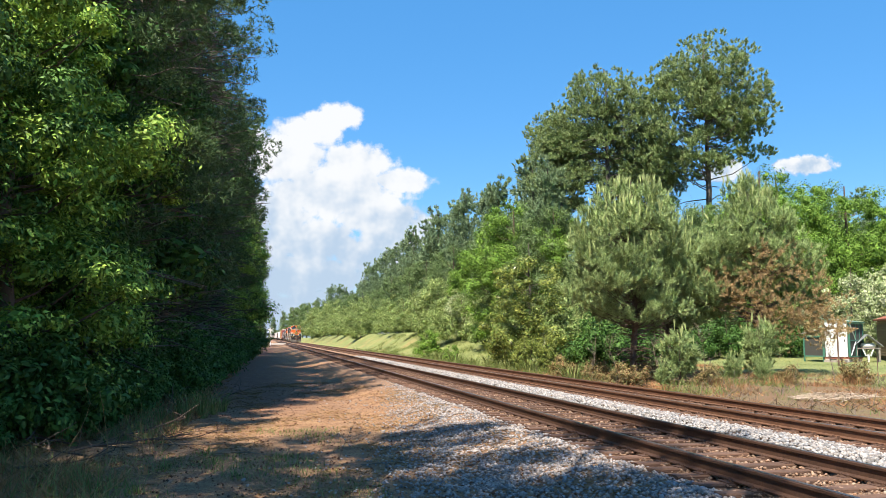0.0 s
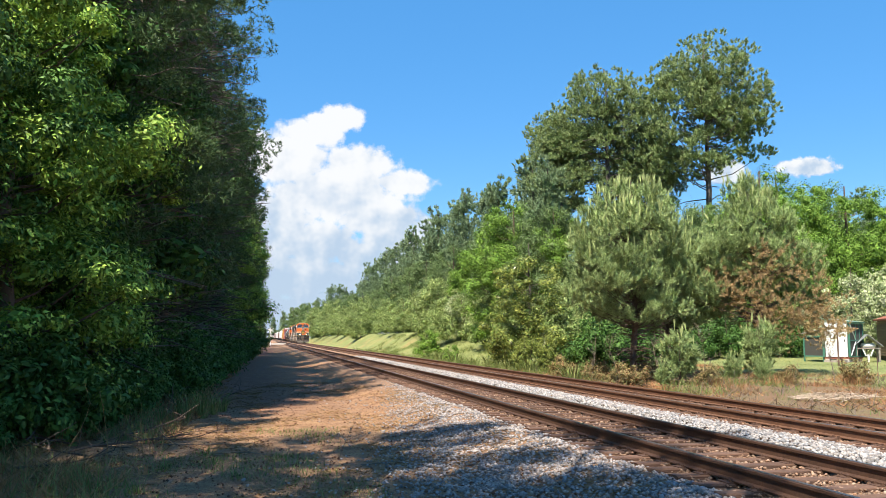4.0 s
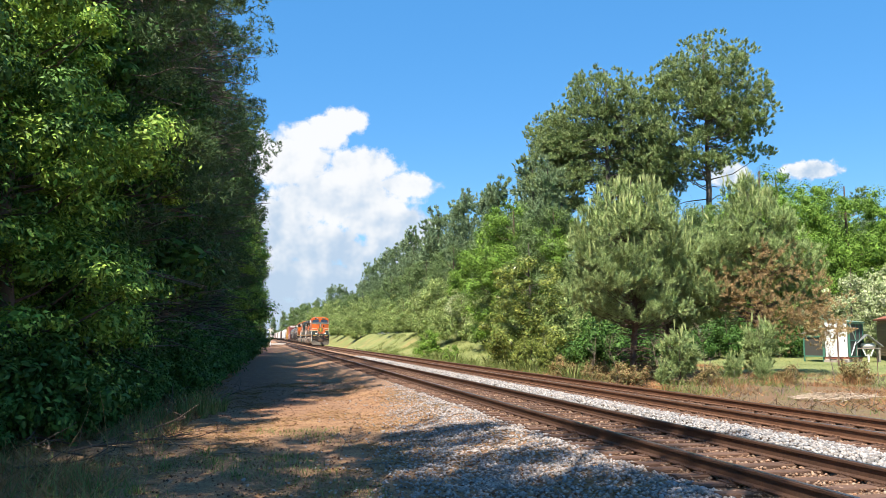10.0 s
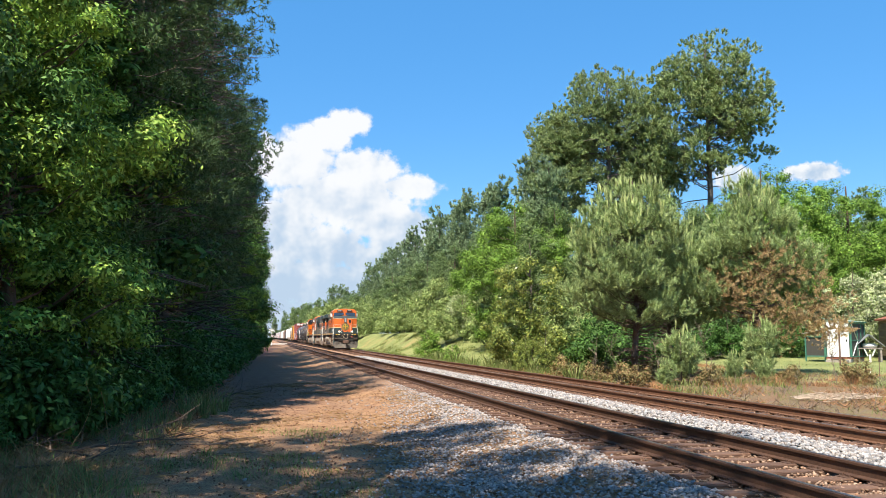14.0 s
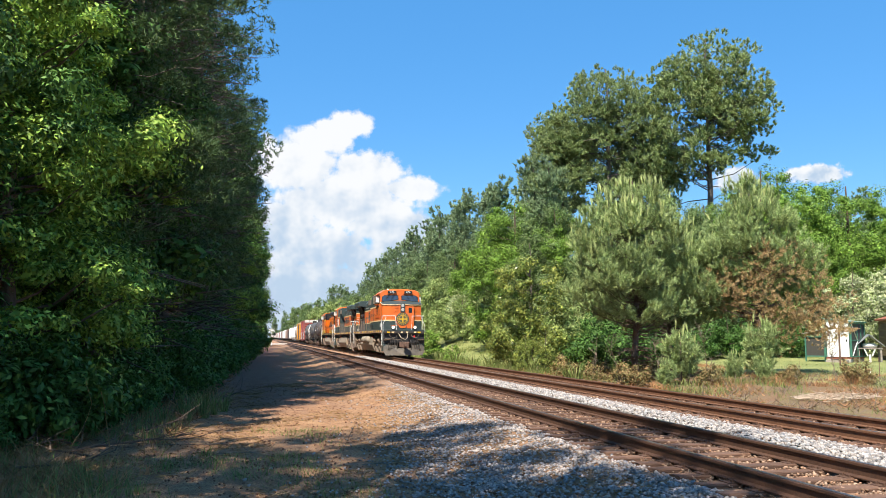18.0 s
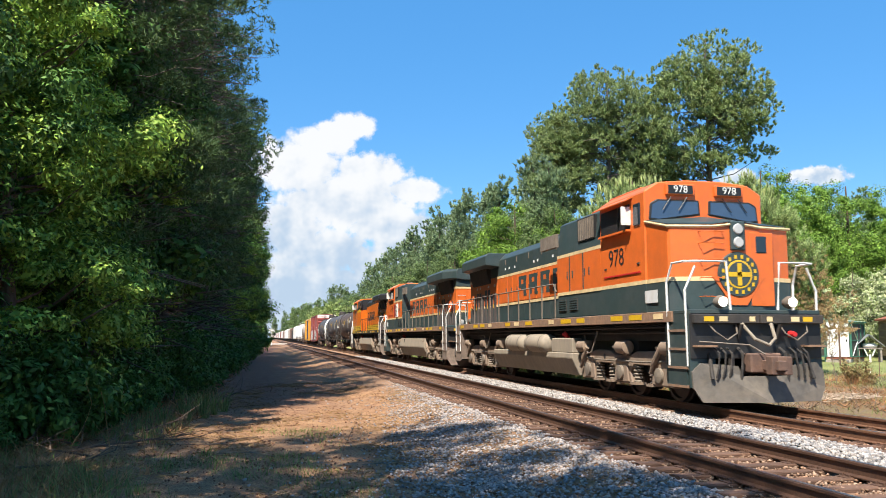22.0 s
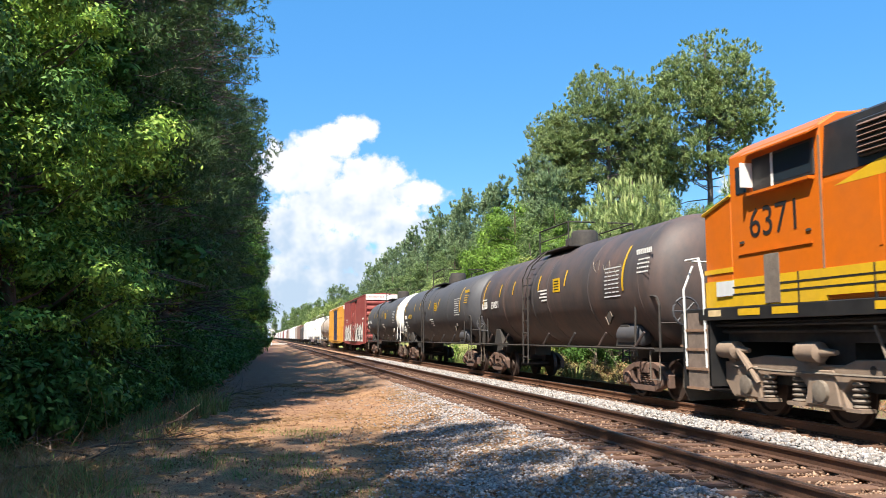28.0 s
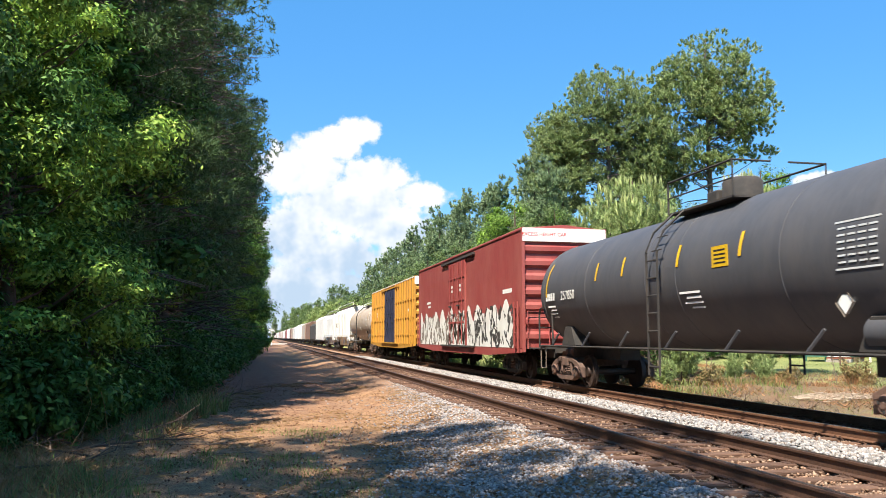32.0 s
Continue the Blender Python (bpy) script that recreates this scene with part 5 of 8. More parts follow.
def tank_car(label, paint, length=17.6, r=1.57, white_end=False, digits="", rust=False, placard=True, lad_y=0.0):
    T = thing("tank_car", label, "tank car", "tank cars of the train")
    zc, hl = 2.74, length / 2 - 0.55
    man_y = lad_y - 0.85
    prof = [(-hl, 0.05), (-hl + 0.035, 0.5), (-hl + 0.13, 0.95), (-hl + 0.3, 1.28), (-hl + 0.5, r - 0.08), (-hl + 0.72, r), (-hl * 0.5, r), (-0.6, r), (0.6, r), (hl * 0.5, r)]
    prof += [(hl - 0.72, r), (hl - 0.5, r - 0.08), (hl - 0.3, 1.28), (hl - 0.13, 0.95), (hl - 0.035, 0.5), (hl, 0.05)]
    shell = part("tank", Geo().lathe(prof, "y", 48, (0, 0, zc)), paint, T, smooth=0.9)
    if white_end:
        pe = [(a, b * 1.003 + 0.004) for a, b in prof[:6]] + [(-hl + 1.05, r + 0.008)]
        pe[0] = (-hl - 0.006, 0.05)
        part("white_head", Geo().lathe(pe, "y", 48, (0, 0, zc)), WHITE, shell, "white painted front head", smooth=0.9)
    for y in (-hl + 0.95, -hl * 0.5, hl * 0.5, hl - 0.95, -0.7, 0.7):
        part("weld_seam", Geo().lathe([(y - 0.02, r), (y - 0.015, r + 0.008), (y + 0.015, r + 0.008), (y + 0.02, r)], "y", 48, (0, 0, zc)), paint, shell, smooth=0.9)
    # jacket ring, manway and platform
    part("manway", Geo().lathe([(zc + r - 0.1, 0.42), (zc + r + 0.42, 0.42), (zc + r + 0.5, 0.36)], "z", 18, (0, man_y, 0)), DARK, T, "black manway housing", smooth=0.7)
    part("valve_box", Geo().box(-0.3, 0.3, man_y + 0.5, man_y + 0.95, zc + r - 0.1, zc + r + 0.35), DARK, T, bevel=0.03)
    pf = part("platform", Geo().box(-1.05, -0.5, man_y - 1.3, man_y + 1.3, zc + r - 0.14, zc + r - 0.1).box(0.5, 1.05, man_y - 1.3, man_y + 1.3, zc + r - 0.14, zc + r - 0.1), DARK, T, "top walkway grating")
    for s in (-1, 1):
        z = zc + r - 0.12
        rail = Geo().tube([(s * 1.05, man_y - 1.3, z), (s * 1.05, man_y - 1.3, z + 0.72), (s * 1.05, man_y + 1.3, z + 0.72), (s * 1.05, man_y + 1.3, z)], 0.024, 6)
        part("guard_rail", rail.tube([(s * 1.05, man_y - 1.3, z + 0.36), (s * 1.05, man_y + 1.3, z + 0.36)], 0.018, 5).tube([(s * 1.05, man_y - 1.3, z + 0.72), (s * 0.2, man_y - 1.3, z + 0.72)], 0.022, 5), DARK, pf)
        # side ladder with curved top
        lad = ladder(T, s, r + 0.16, lad_y, 0.62, zc + 0.55, 0.5)
        cur = Geo()
        for d in (-0.23, 0.23):
            cur.tube([(s * (r + 0.18), lad_y + d, zc + 0.55), (s * (r - 0.02), lad_y + d, zc + 1.0), (s * 1.05, lad_y + d, z)], 0.026, 5)
        for i in range(4):
            a = 0.35 + 0.2 * i
            cur.tube([(s * (r + 0.14) * math.cos(a), lad_y - 0.23, zc + (r + 0.14) * math.sin(a)), (s * (r + 0.14) * math.cos(a), lad_y + 0.23, zc + (r + 0.14) * math.sin(a))], 0.013, 5)
        part("ladder_top", cur, DARK, lad)
        part("side_sill_rail", Geo().tube([(s * 1.46, -hl + 0.4, 1.18), (s * 1.46, hl - 0.4, 1.18)], 0.03, 6), DARK, T)
        for y in np.linspace(-hl + 1.4, hl - 1.4, 7):
            part("bracket", Geo().tube([(s * 1.46, y, 1.2), (s * 1.37, y - 0.32, 1.56)], 0.032, 5), paint, T)
        # markings
        for y in (-hl + (1.25 if white_end else 1.75), lad_y - 3.1, lad_y - 0.8, lad_y + 1.9, lad_y + 3.5, hl - 1.25):
            a0, sp = (-0.12, 0.72) if abs(y) > hl - 1.8 else (0.1, 0.3)
            part("yellow_mark", Geo().add([(s * (r + 0.012) * math.cos(a), y + dy, zc + (r + 0.012) * math.sin(a)) for a in np.linspace(a0, a0 + sp, 9) for dy in (-0.05, 0.05)],
                                          [(2 * k, 2 * k + 1, 2 * k + 3, 2 * k + 2) for k in range(8)]), YELLOW, shell, "yellow reflective stripe")
        xx = s * (r * math.cos(0.06) + 0.006)
        if digits:
            lettering(shell, digits, 0.36, on_side(s, s * (r + 0.004), (hl * 0.72 if s < 0 else -hl * 0.72) - 0.6, zc - 0.12), YELLOW if digits == "649559" else WHITE, label="painted number")
            bars = Geo()
            y0 = (hl * 0.72) + 0.55
            for i in range(4):
                bars.box(xx - 0.003, xx + 0.003, y0 + i * 0.2 - 0.1, y0 + i * 0.2 + 0.04, zc - 0.22, zc - 0.0)
            part("owner_mark", bars, WHITE, shell, "white painted letters") if s < 0 else None
        lines = Geo()
        for i, (a, b) in enumerate(((0, 1.0), (0, 0.7), (0, 0.85), (0, 0.6))):
            zz = zc - 0.42 - i * 0.1 if not rust else zc + 0.1 - i * 0.1
            ang = math.asin((zz - zc) / r)
            px = s * (r * math.cos(ang) + 0.01)
            lines.box(px - 0.004, px + 0.004, lad_y - 1.6, lad_y - 1.6 + b * 0.8, zz, zz + 0.045)
            lines.box(px - 0.004, px + 0.004, hl * 0.78, hl * 0.78 + b * 0.6, zz, zz + 0.05)
        part("stencil_lines", lines, WHITE, shell, "small white stencilled lines")
        if placard:
            p = part("placard", Geo().box(xx - 0.006, xx + 0.006, lad_y - 2.45 - 0.28, lad_y - 2.45 + 0.28, zc + 0.02, zc + 0.42), YELLOW, shell, "yellow notice placard")
            for i in range(4):
                part("line", Geo().box(xx - 0.009, xx + 0.009, lad_y - 2.45 - 0.2, lad_y - 2.45 + 0.2, zc + 0.08 + i * 0.08, zc + 0.11 + i * 0.08), BLACK, p)
        if s < 0:
            chart = Geo()
            for i in range(8):
                a = -0.2 + 0.065 * i
                px, pz, inset = -(r * math.cos(a) + 0.004), zc + r * math.sin(a), 0.0 if i in (0, 7) else 0.05
                for k in range(1 if i in (0, 7) else 4):
                    y1 = -hl + 1.95 + inset + k * 0.22
                    chart.box(px - 0.004, px + 0.006, y1, y1 + (0.95 if i in (0, 7) else 0.16), pz, pz + 0.028)
            tagged(part("data_chart", chart, HOPPERGREY, shell, "pale stencilled data chart"), kind="stuff")
    # stub sills, end platforms, rails
    for e in (-1, 1):
        y = e * (length / 2)
        part("stub_sill", Geo().box(-0.3, 0.3, min(y - e * 0.7, y - e * 4.2), max(y - e * 0.7, y - e * 4.2), 0.8, 1.22), DARK, T)
        ep = part("end_platform", Geo().box(-1.46, 1.46, min(y - e * 0.7, y - e * 1.15), max(y - e * 0.7, y - e * 1.15), 1.12, 1.2), DARK, T)
        for s in (-1, 1):
            part("end_rail", Geo().tube([(s * 1.44, y - e * 0.72, 1.2), (s * 1.44, y - e * 0.72, 2.15), (s * 1.44, y - e * 0.82, 2.32), (s * 1.44, y - e * 1.0, 2.36), (s * 1.44, y - e * 1.75, 2.36), (s * 1.44, y - e * 1.9, 2.28), (s * 1.44, y - e * 1.95, 1.2)], 0.028, 6)
                 .tube([(s * 1.44, y - e * 0.75, 1.75), (s * 0.3, y - e * 0.75, 1.75)], 0.018, 5), HANDRAIL if white_end and e < 0 else DARK, ep)
            part("saddle", Geo().prism([(y - e * 2.3, 1.2), (y - e * 3.4, 1.2), (y - e * 3.1, 1.75), (y - e * 2.6, 1.75)], "x", s * 0.85, s * 1.3), DARK, T, bevel=0.02)
            st = part("stirrup", Geo().tube([(s * 1.42, y - e * 0.8, 1.15), (s * 1.42, y - e * 0.8, 0.5), (s * 1.42, y - e * 1.25, 0.5), (s * 1.42, y - e * 1.25, 1.15)], 0.018, 5), GREY, T)
        coupler(T, e, y)
        freight_truck(T, e * (length / 2 - 2.15), RUSTY)
    # brake gear on the near side of the leading end
    part("brake_reservoir", Geo().lathe([(-hl + 1.5, 0.1), (-hl + 1.6, 0.26), (-hl + 2.6, 0.26), (-hl + 2.7, 0.1)], "y", 16, (-1.12, 0, 1.5)), TANKBLACK, T, smooth=0.9)
    bw = part("brake_wheel", Geo().tube([(-0.95 + 0.31 * math.cos(k * math.pi / 8), -hl - 0.1, 2.0 + 0.31 * math.sin(k * math.pi / 8)) for k in range(17)], 0.026, 6), TANKBLACK, T)
    for k in range(4):
        c, d = math.cos(k * math.pi / 4) * 0.31, math.sin(k * math.pi / 4) * 0.31
        part("spoke", Geo().tube([(-0.95 - c, -hl - 0.1, 2.0 - d), (-0.95 + c, -hl - 0.1, 2.0 + d)], 0.018, 4), TANKBLACK, bw)
    part("brake_stand", Geo().box(-1.0, -0.9, -hl - 0.1, -hl + 0.02, 1.15, 2.0), DARK, T)
    for s in (-1, 1):
        dm = part("hazard_diamond", Geo().prism([(-hl + 2.9, 1.78), (-hl + 3.06, 1.96), (-hl + 2.9, 2.14), (-hl + 2.74, 1.96)], "x", s * (r - 0.20), s * (r - 0.15)), WHITE if white_end else DARK, T)
        part("bracket_frame", Geo().tube([(s * (r - 0.14), -hl + 2.9, 1.74), (s * (r - 0.14), -hl + 3.1, 1.96), (s * (r - 0.14), -hl + 2.9, 2.18), (s * (r - 0.14), -hl + 2.7, 1.96), (s * (r - 0.14), -hl + 2.9, 1.74)], 0.012, 4), GREY, dm)
    if rust:
        rg = random.Random(12)
        for k in range(3):
            y, z = -hl + 1.9 + k * 0.75, zc + 0.3 + 0.12 * k
            pts = []
            for i in range(14):
                a = i * 0.55
                zz = z + math.sin(a) * (0.16 + 0.05 * rg.random())
                pts.append((-math.sqrt(max(r * r - (zz - zc) ** 2, 0.01)) - 0.006, y + math.cos(a * 0.8) * 0.22 + i * 0.02, zz))
            part("chalk_scrawl", Geo().tube(pts, 0.006, 3), TANKGREY, shell, "pale chalk scrawl")
    letters = YELLOW if digits == "649559" else WHITE
    rows = Geo()
    for i, (a, q) in enumerate(((0.40, 1.1), (0.30, 0.8), (0.235, 0.9), (0.17, 0.85), (0.105, 0.8))):
        zz = zc + r * math.sin(a)
        px = -(r * math.cos(a) + 0.01)
        n = int(q / 0.13)
        for k in range(n):
            rows.box(px - 0.004, px + 0.004, -hl + 0.42 + k * 0.1, -hl + 0.48 + k * 0.1, zz, zz + (0.12 if i == 0 else 0.035))
    tagged(part("stencil_letters", rows, letters, shell, "painted rows of small letters"), kind="stuff")
    return T


def box_car(label, paint, length, height, door_paint, ribs, group, end_cap=None, graffiti=False, door=(-1.6, 1.6)):
    B = thing("box_car", label, "box car", group)
    hl, w, z0 = length / 2 - 0.85, 1.52, 1.05
    part("body", Geo().box(-w, w, -hl, hl, z0, height), paint, B, bevel=0.02)
    part("roof", Geo().prism([(-w - 0.03, height - 0.03), (0, height + 0.12), (w + 0.03, height - 0.03), (w + 0.03, height - 0.1), (-w - 0.03, height - 0.1)], "y", -hl - 0.03, hl + 0.03), HOPPERGREY if not graffiti else paint, B, bevel=0.01)
    part("underframe", Geo().box(-0.35, 0.35, -hl, hl, 0.75, 1.05).box(-1.4, 1.4, -1.5, 1.5, 0.8, 1.05), DARK, B)
    for s in (-1, 1):
        part("side_sill", Geo().prism([(-hl, z0), (hl, z0), (hl, z0 - 0.12), (hl * 0.55, z0 - 0.28), (-hl * 0.55, z0 - 0.28), (-hl, z0 - 0.12)], "x", s * w, s * (w + 0.03)), paint if not graffiti else paint, B)
        n = int(length / 0.95) if ribs else 0
        for i in range(n):
            y = -hl + 0.2 + i * (2 * hl - 0.4) / (n - 1)
            if not door[0] - 0.1 < y < door[1] + 0.1:
                part("side_post", Geo().box(s * w, s * (w + 0.09), y - 0.05, y + 0.05, z0, height - 0.1), paint, B)
        if ribs:
            for z in (z0 + 0.5, z0 + 1.55, z0 + 2.6):
                for a, b in ((-hl, door[0]), (door[1], hl)):
                    part("tie_bar", Geo().box(s * w, s * (w + 0.05), a, b, z, z + 0.07), paint, B)
        m = (door[0] + door[1]) / 2
        for a, b in ((door[0], m), (m, door[1])):
            d = part("door", Geo().box(s * w, s * (w + 0.07), a + 0.02, b - 0.02, z0 + 0.05, height - 0.3), door_paint, B, bevel=0.012)
            for k in range(2):
                yy = a + (b - a) * (0.3 + 0.4 * k)
                part("lock_rod", Geo().tube([(s * (w + 0.1), yy, z0 + 0.1), (s * (w + 0.1), yy, height - 0.4)], 0.022, 6), door_paint, d)
                part("handle", Geo().box(s * (w + 0.08), s * (w + 0.14), yy - 0.18, yy + 0.18, z0 + 1.35 + 0.4 * k, z0 + 1.42 + 0.4 * k), DARK, d)
            for z in (z0 + 1.0, z0 + 2.0, z0 + 3.0):
                part("door_rib", Geo().box(s * (w + 0.07), s * (w + 0.1), a + 0.1, b - 0.1, z, z + 0.08), door_paint, d)
            if not ribs:
                lines = Geo()
                for i in range(2):
                    lines.box(s * (w + 0.072), s * (w + 0.076), a + 0.5, a + 1.0, height - 1.5 - i * 0.2, height - 1.38 - i * 0.2)
                part("stencil_lines", lines, WHITE, d)
        part("door_track", Geo().box(s * w, s * (w + 0.12), door[0] - 1.5, door[1] + 1.5, z0 - 0.02, z0 + 0.05).box(s * w, s * (w + 0.1), door[0] - 1.5, door[1] + 1.5, height - 0.3, height - 0.2), DARK if not ribs else paint, B)
        ladder(B, s, w + 0.1, -hl + 0.35, z0 - 0.1, z0 + 1.6, 0.42, paint)
        ladder(B, s, w + 0.1, hl - 0.35, z0 - 0.1, z0 + 1.6, 0.42, paint)
        stn = Geo()
        for i, q in enumerate((0.9, 0.6)):
            stn.box(s * w, s * (w + 0.006), hl - 3.2, hl - 3.2 + q, z0 + 2.1 - i * 0.2, z0 + 2.22 - i * 0.2)
        stn.box(s * w, s * (w + 0.006), -hl + 1.1, -hl + 2.2, z0 + 1.95, z0 + 2.1)
        part("stencil_lines", stn, WHITE, B)
        if graffiti:
            rng = random.Random(7 + s)
            n2 = 0
            for (a, b, colour) in ((-hl + 0.8, door[0] - 0.1, "white"), (door[0], door[1], "white"), (door[1] + 0.1, hl - 0.5, "white")):
                lift = 0.078 if a == door[0] else 0.0
                base = Geo()
                edge = [(a, z0 + 0.03)]
                nn = 60
                ph = rng.uniform(0, 6)
                for i in range(nn + 1):
                    y = a + (b - a) * i / nn
                    bulge = abs(math.sin(y * 1.7 + ph)) * 0.42 + 0.16 * math.sin(y * 4.6 + ph) + 0.05 * rng.random()
                    edge.append((y, z0 + 1.15 + bulge - (0.5 if i in (0, nn) else 0.0)))
                edge.append((b, z0 + 0.03))
                base.add([(s * (w + 0.004 + lift), y, z) for y, z in edge], [tuple(range(len(edge)))])
                gr = part("graffiti", base, WHITE, B, "white sprayed graffiti with dark outlines")
                lines = Geo()
                for i in range(52):
                    y, z = rng.uniform(a + 0.1, b - 0.1), rng.uniform(z0 + 0.15, z0 + 1.1)
                    pts = [(y, z)]
                    for k in range(4):
                        pts.append((min(max(pts[-1][0] + rng.uniform(-0.25, 0.25), a), b), min(max(pts[-1][1] + rng.uniform(-0.35, 0.45), z0 + 0.05), z0 + 1.5)))
                    wd = rng.uniform(0.025, 0.085)
                    for p, q in zip(pts, pts[1:]):
                        d = Vector((q[0] - p[0], q[1] - p[1]))
                        if d.length < 0.05:
                            continue
                        nrm = Vector((-d.y, d.x)).normalized() * wd
                        x = s * (w + 0.007 + lift)
                        lines.add([(x, p[0] - nrm.x, p[1] - nrm.y), (x, p[0] + nrm.x, p[1] + nrm.y), (x, q[0] + nrm.x, q[1] + nrm.y), (x, q[0] - nrm.x, q[1] - nrm.y)], [(0, 1, 2, 3)])
                part("graffiti_line", lines, GREY if rng.random() < 0.5 else DARK, gr)
    for e in (-1, 1):
        y = e * hl
        for i in range(7):
            z = z0 + 0.25 + i * (height - z0 - 0.9) / 6.5
            part("end_rib", Geo().prism([(y, z), (y + e * 0.09, z + 0.1), (y + e * 0.09, z + 0.24), (y, z + 0.34)], "x", -1.4, 1.4), paint, B)
        for s in (-1, 1):
            part("corner_post", Geo().box(min(s * 1.42, s * 1.53), max(s * 1.42, s * 1.53), min(y, y + e * 0.1), max(y, y + e * 0.1), z0 - 0.1, height), paint, B)
        if end_cap:
            cp = part("end_cap", Geo().box(-1.5, 1.5, min(y, y + e * 0.11), max(y, y + e * 0.11), height - 0.48, height - 0.02), end_cap, B, "white painted top of the end wall")
            if graffiti and e < 0:
                lettering(cp, "EXCESS HEIGHT CAR", 0.17, on_front(-0.72, y - 0.114, height - 0.24), REDPAINT, name="writing")
        part("crossover", Geo().box(-1.3, 1.3, min(y + e * 0.1, y + e * 0.45), max(y + e * 0.1, y + e * 0.45), 1.05, 1.1), DARK, B)
        part("end_gate", Geo().tube([(-1.35, y + e * 0.14, 1.05), (-1.35, y + e * 0.14, 2.3), (-0.6, y + e * 0.14, 2.3), (-0.6, y + e * 0.14, 1.05)], 0.025, 5), paint, B)
        coupler(B, e, e * length / 2)
        freight_truck(B, e * (length / 2 - 3.2), DARK)
    return B


def hopper_car(label, paint, length, height, group, simple=False):
    H = thing("hopper_car", label, "hopper car", group)
    hl, w = length / 2 - 1.0, 1.52
    sec = [(-w, 1.7), (-w, height - 0.7), (-w + 0.35, height - 0.2), (-0.5, height), (0.5, height), (w - 0.35, height - 0.2), (w, height - 0.7), (w, 1.7)]
    part("body", Geo().prism(sec, "y", -hl + 0.9, hl - 0.9), paint, H, bevel=0.02)
    for e in (-1, 1):
        y = e * (hl - 0.9)
        part("slope_sheet", Geo().prism([(y, 1.7), (y - e * 1.6, 1.05), (y - e * 2.6, 1.05), (y - e * 2.6, 1.7)], "x", -1.35, 1.35), paint, H)
        part("end_frame", Geo().box(-w, w, min(y + e * 0.75, y + e * 0.9), max(y + e * 0.75, y + e * 0.9), 1.1, 1.5).box(-w, -w + 0.1, min(y, y + e * 0.9), max(y, y + e * 0.9), 1.1, 1.3)
             .box(w - 0.1, w, min(y, y + e * 0.9), max(y, y + e * 0.9), 1.1, 1.3), paint, H)
        for s in (-1, 1):
            part("end_post", Geo().box(min(s * 1.35, s * 1.5), max(s * 1.35, s * 1.5), min(y + e * 0.72, y + e * 0.88), max(y + e * 0.72, y + e * 0.88), 1.3, height - 0.5), paint, H)
            if not simple:
                ladder(H, s, w - 0.02, y + e * 0.45, 1.2, height - 0.3, 0.42, paint)
        coupler(H, e, e * length / 2)
        freight_truck(H, e * (length / 2 - 2.5), DARK)
    for i in range(3):
        y = (i - 1) * (hl * 0.5)
        part("chute", Geo().prism([(y - hl * 0.24, 1.7), (y - 0.5, 0.55), (y + 0.5, 0.55), (y + hl * 0.24, 1.7)], "x", -1.1, 1.1), paint if not simple else DARK, H)
    for s in (-1, 1):
        part("side_sill", Geo().box(s * w - 0.02, s * w + 0.02, -hl, hl, 1.5, 1.75), paint, H)
        part("roof_walk", Geo().box(s * 0.75 - 0.2, s * 0.75 + 0.2, -hl + 0.2, hl - 0.2, height + 0.02, height + 0.06), GREY, H)
        part("top_rail", Geo().tube([(s * 1.0, -hl + 0.2, height + 0.06), (s * 1.0, -hl + 0.2, height + 0.35), (s * 1.0, hl - 0.2, height + 0.35), (s * 1.0, hl - 0.2, height + 0.06)], 0.03, 5), paint, H)
        if not simple:
            for i in range(9):
                y = -hl + 1.4 + i * (2 * hl - 2.8) / 8
                part("side_post", Geo().box(s * w, s * (w + 0.05), y - 0.04, y + 0.04, 1.75, height - 0.75), paint, H)
        part("stencil_panel", Geo().box(s * w, s * (w + 0.008), hl * 0.35, hl * 0.62, 2.6, 3.1), WHITE if paint is not WHITE else GREY, H)
    return H


CARS = []            # (object, centre behind the front coupler, half turn)
tail = [0.0]
LOCO, TANK = 22.6, 17.6


def couple(ob, length, turn=0):
    CARS.append((ob, tail[0] + length / 2, turn))
    tail[0] += length


couple(locomotive("orange and dark green leading locomotive with lit headlights", False, "978", True, lit=True), LOCO)
couple(locomotive("orange and dark green locomotive running cab last", False, "1116", False), LOCO, 180)
couple(locomotive("bright orange and black locomotive with yellow stripes", True, "6371", False), LOCO, 180)
tail[0] -= 0.5
couple(tank_car("rust-stained black tank car with yellow stripes", RUSTTANK, rust=True, digits="250801", length=16.8, lad_y=0.9), 16.8)
couple(tank_car("black tank car with yellow lettering stripes", TANKBLACK, digits="649559", length=18.4, lad_y=0.8), 18.4)
couple(tank_car("black tank car with a white front head", TANKBLACK, white_end=True, digits="257850", length=18.1), 18.1)
couple(box_car("tall oxide red box car with white graffiti", BOXRED, 20.3, 5.15, BOXRED, False, "box cars of the train", WHITE, True), 20.3)
couple(box_car("ochre yellow ribbed box car with dark blue doors", BOXYELLOW, 20.3, 5.0, NAVY, True, "box cars of the train", WHITE, door=(-2.3, 2.1)), 20.3)
couple(tank_car("dusty tan tank car", TAN, placard=False), TANK)
white_hopper = hopper_car("white covered hopper car", WHITE, 19.5, 4.75, "hopper cars of the train")
couple(white_hopper, 19.5)
grey_hopper = hopper_car("pale grey covered hopper car", HOPPERGREY, 17.5, 4.6, "hopper cars of the train")
couple(grey_hopper, 17.5)


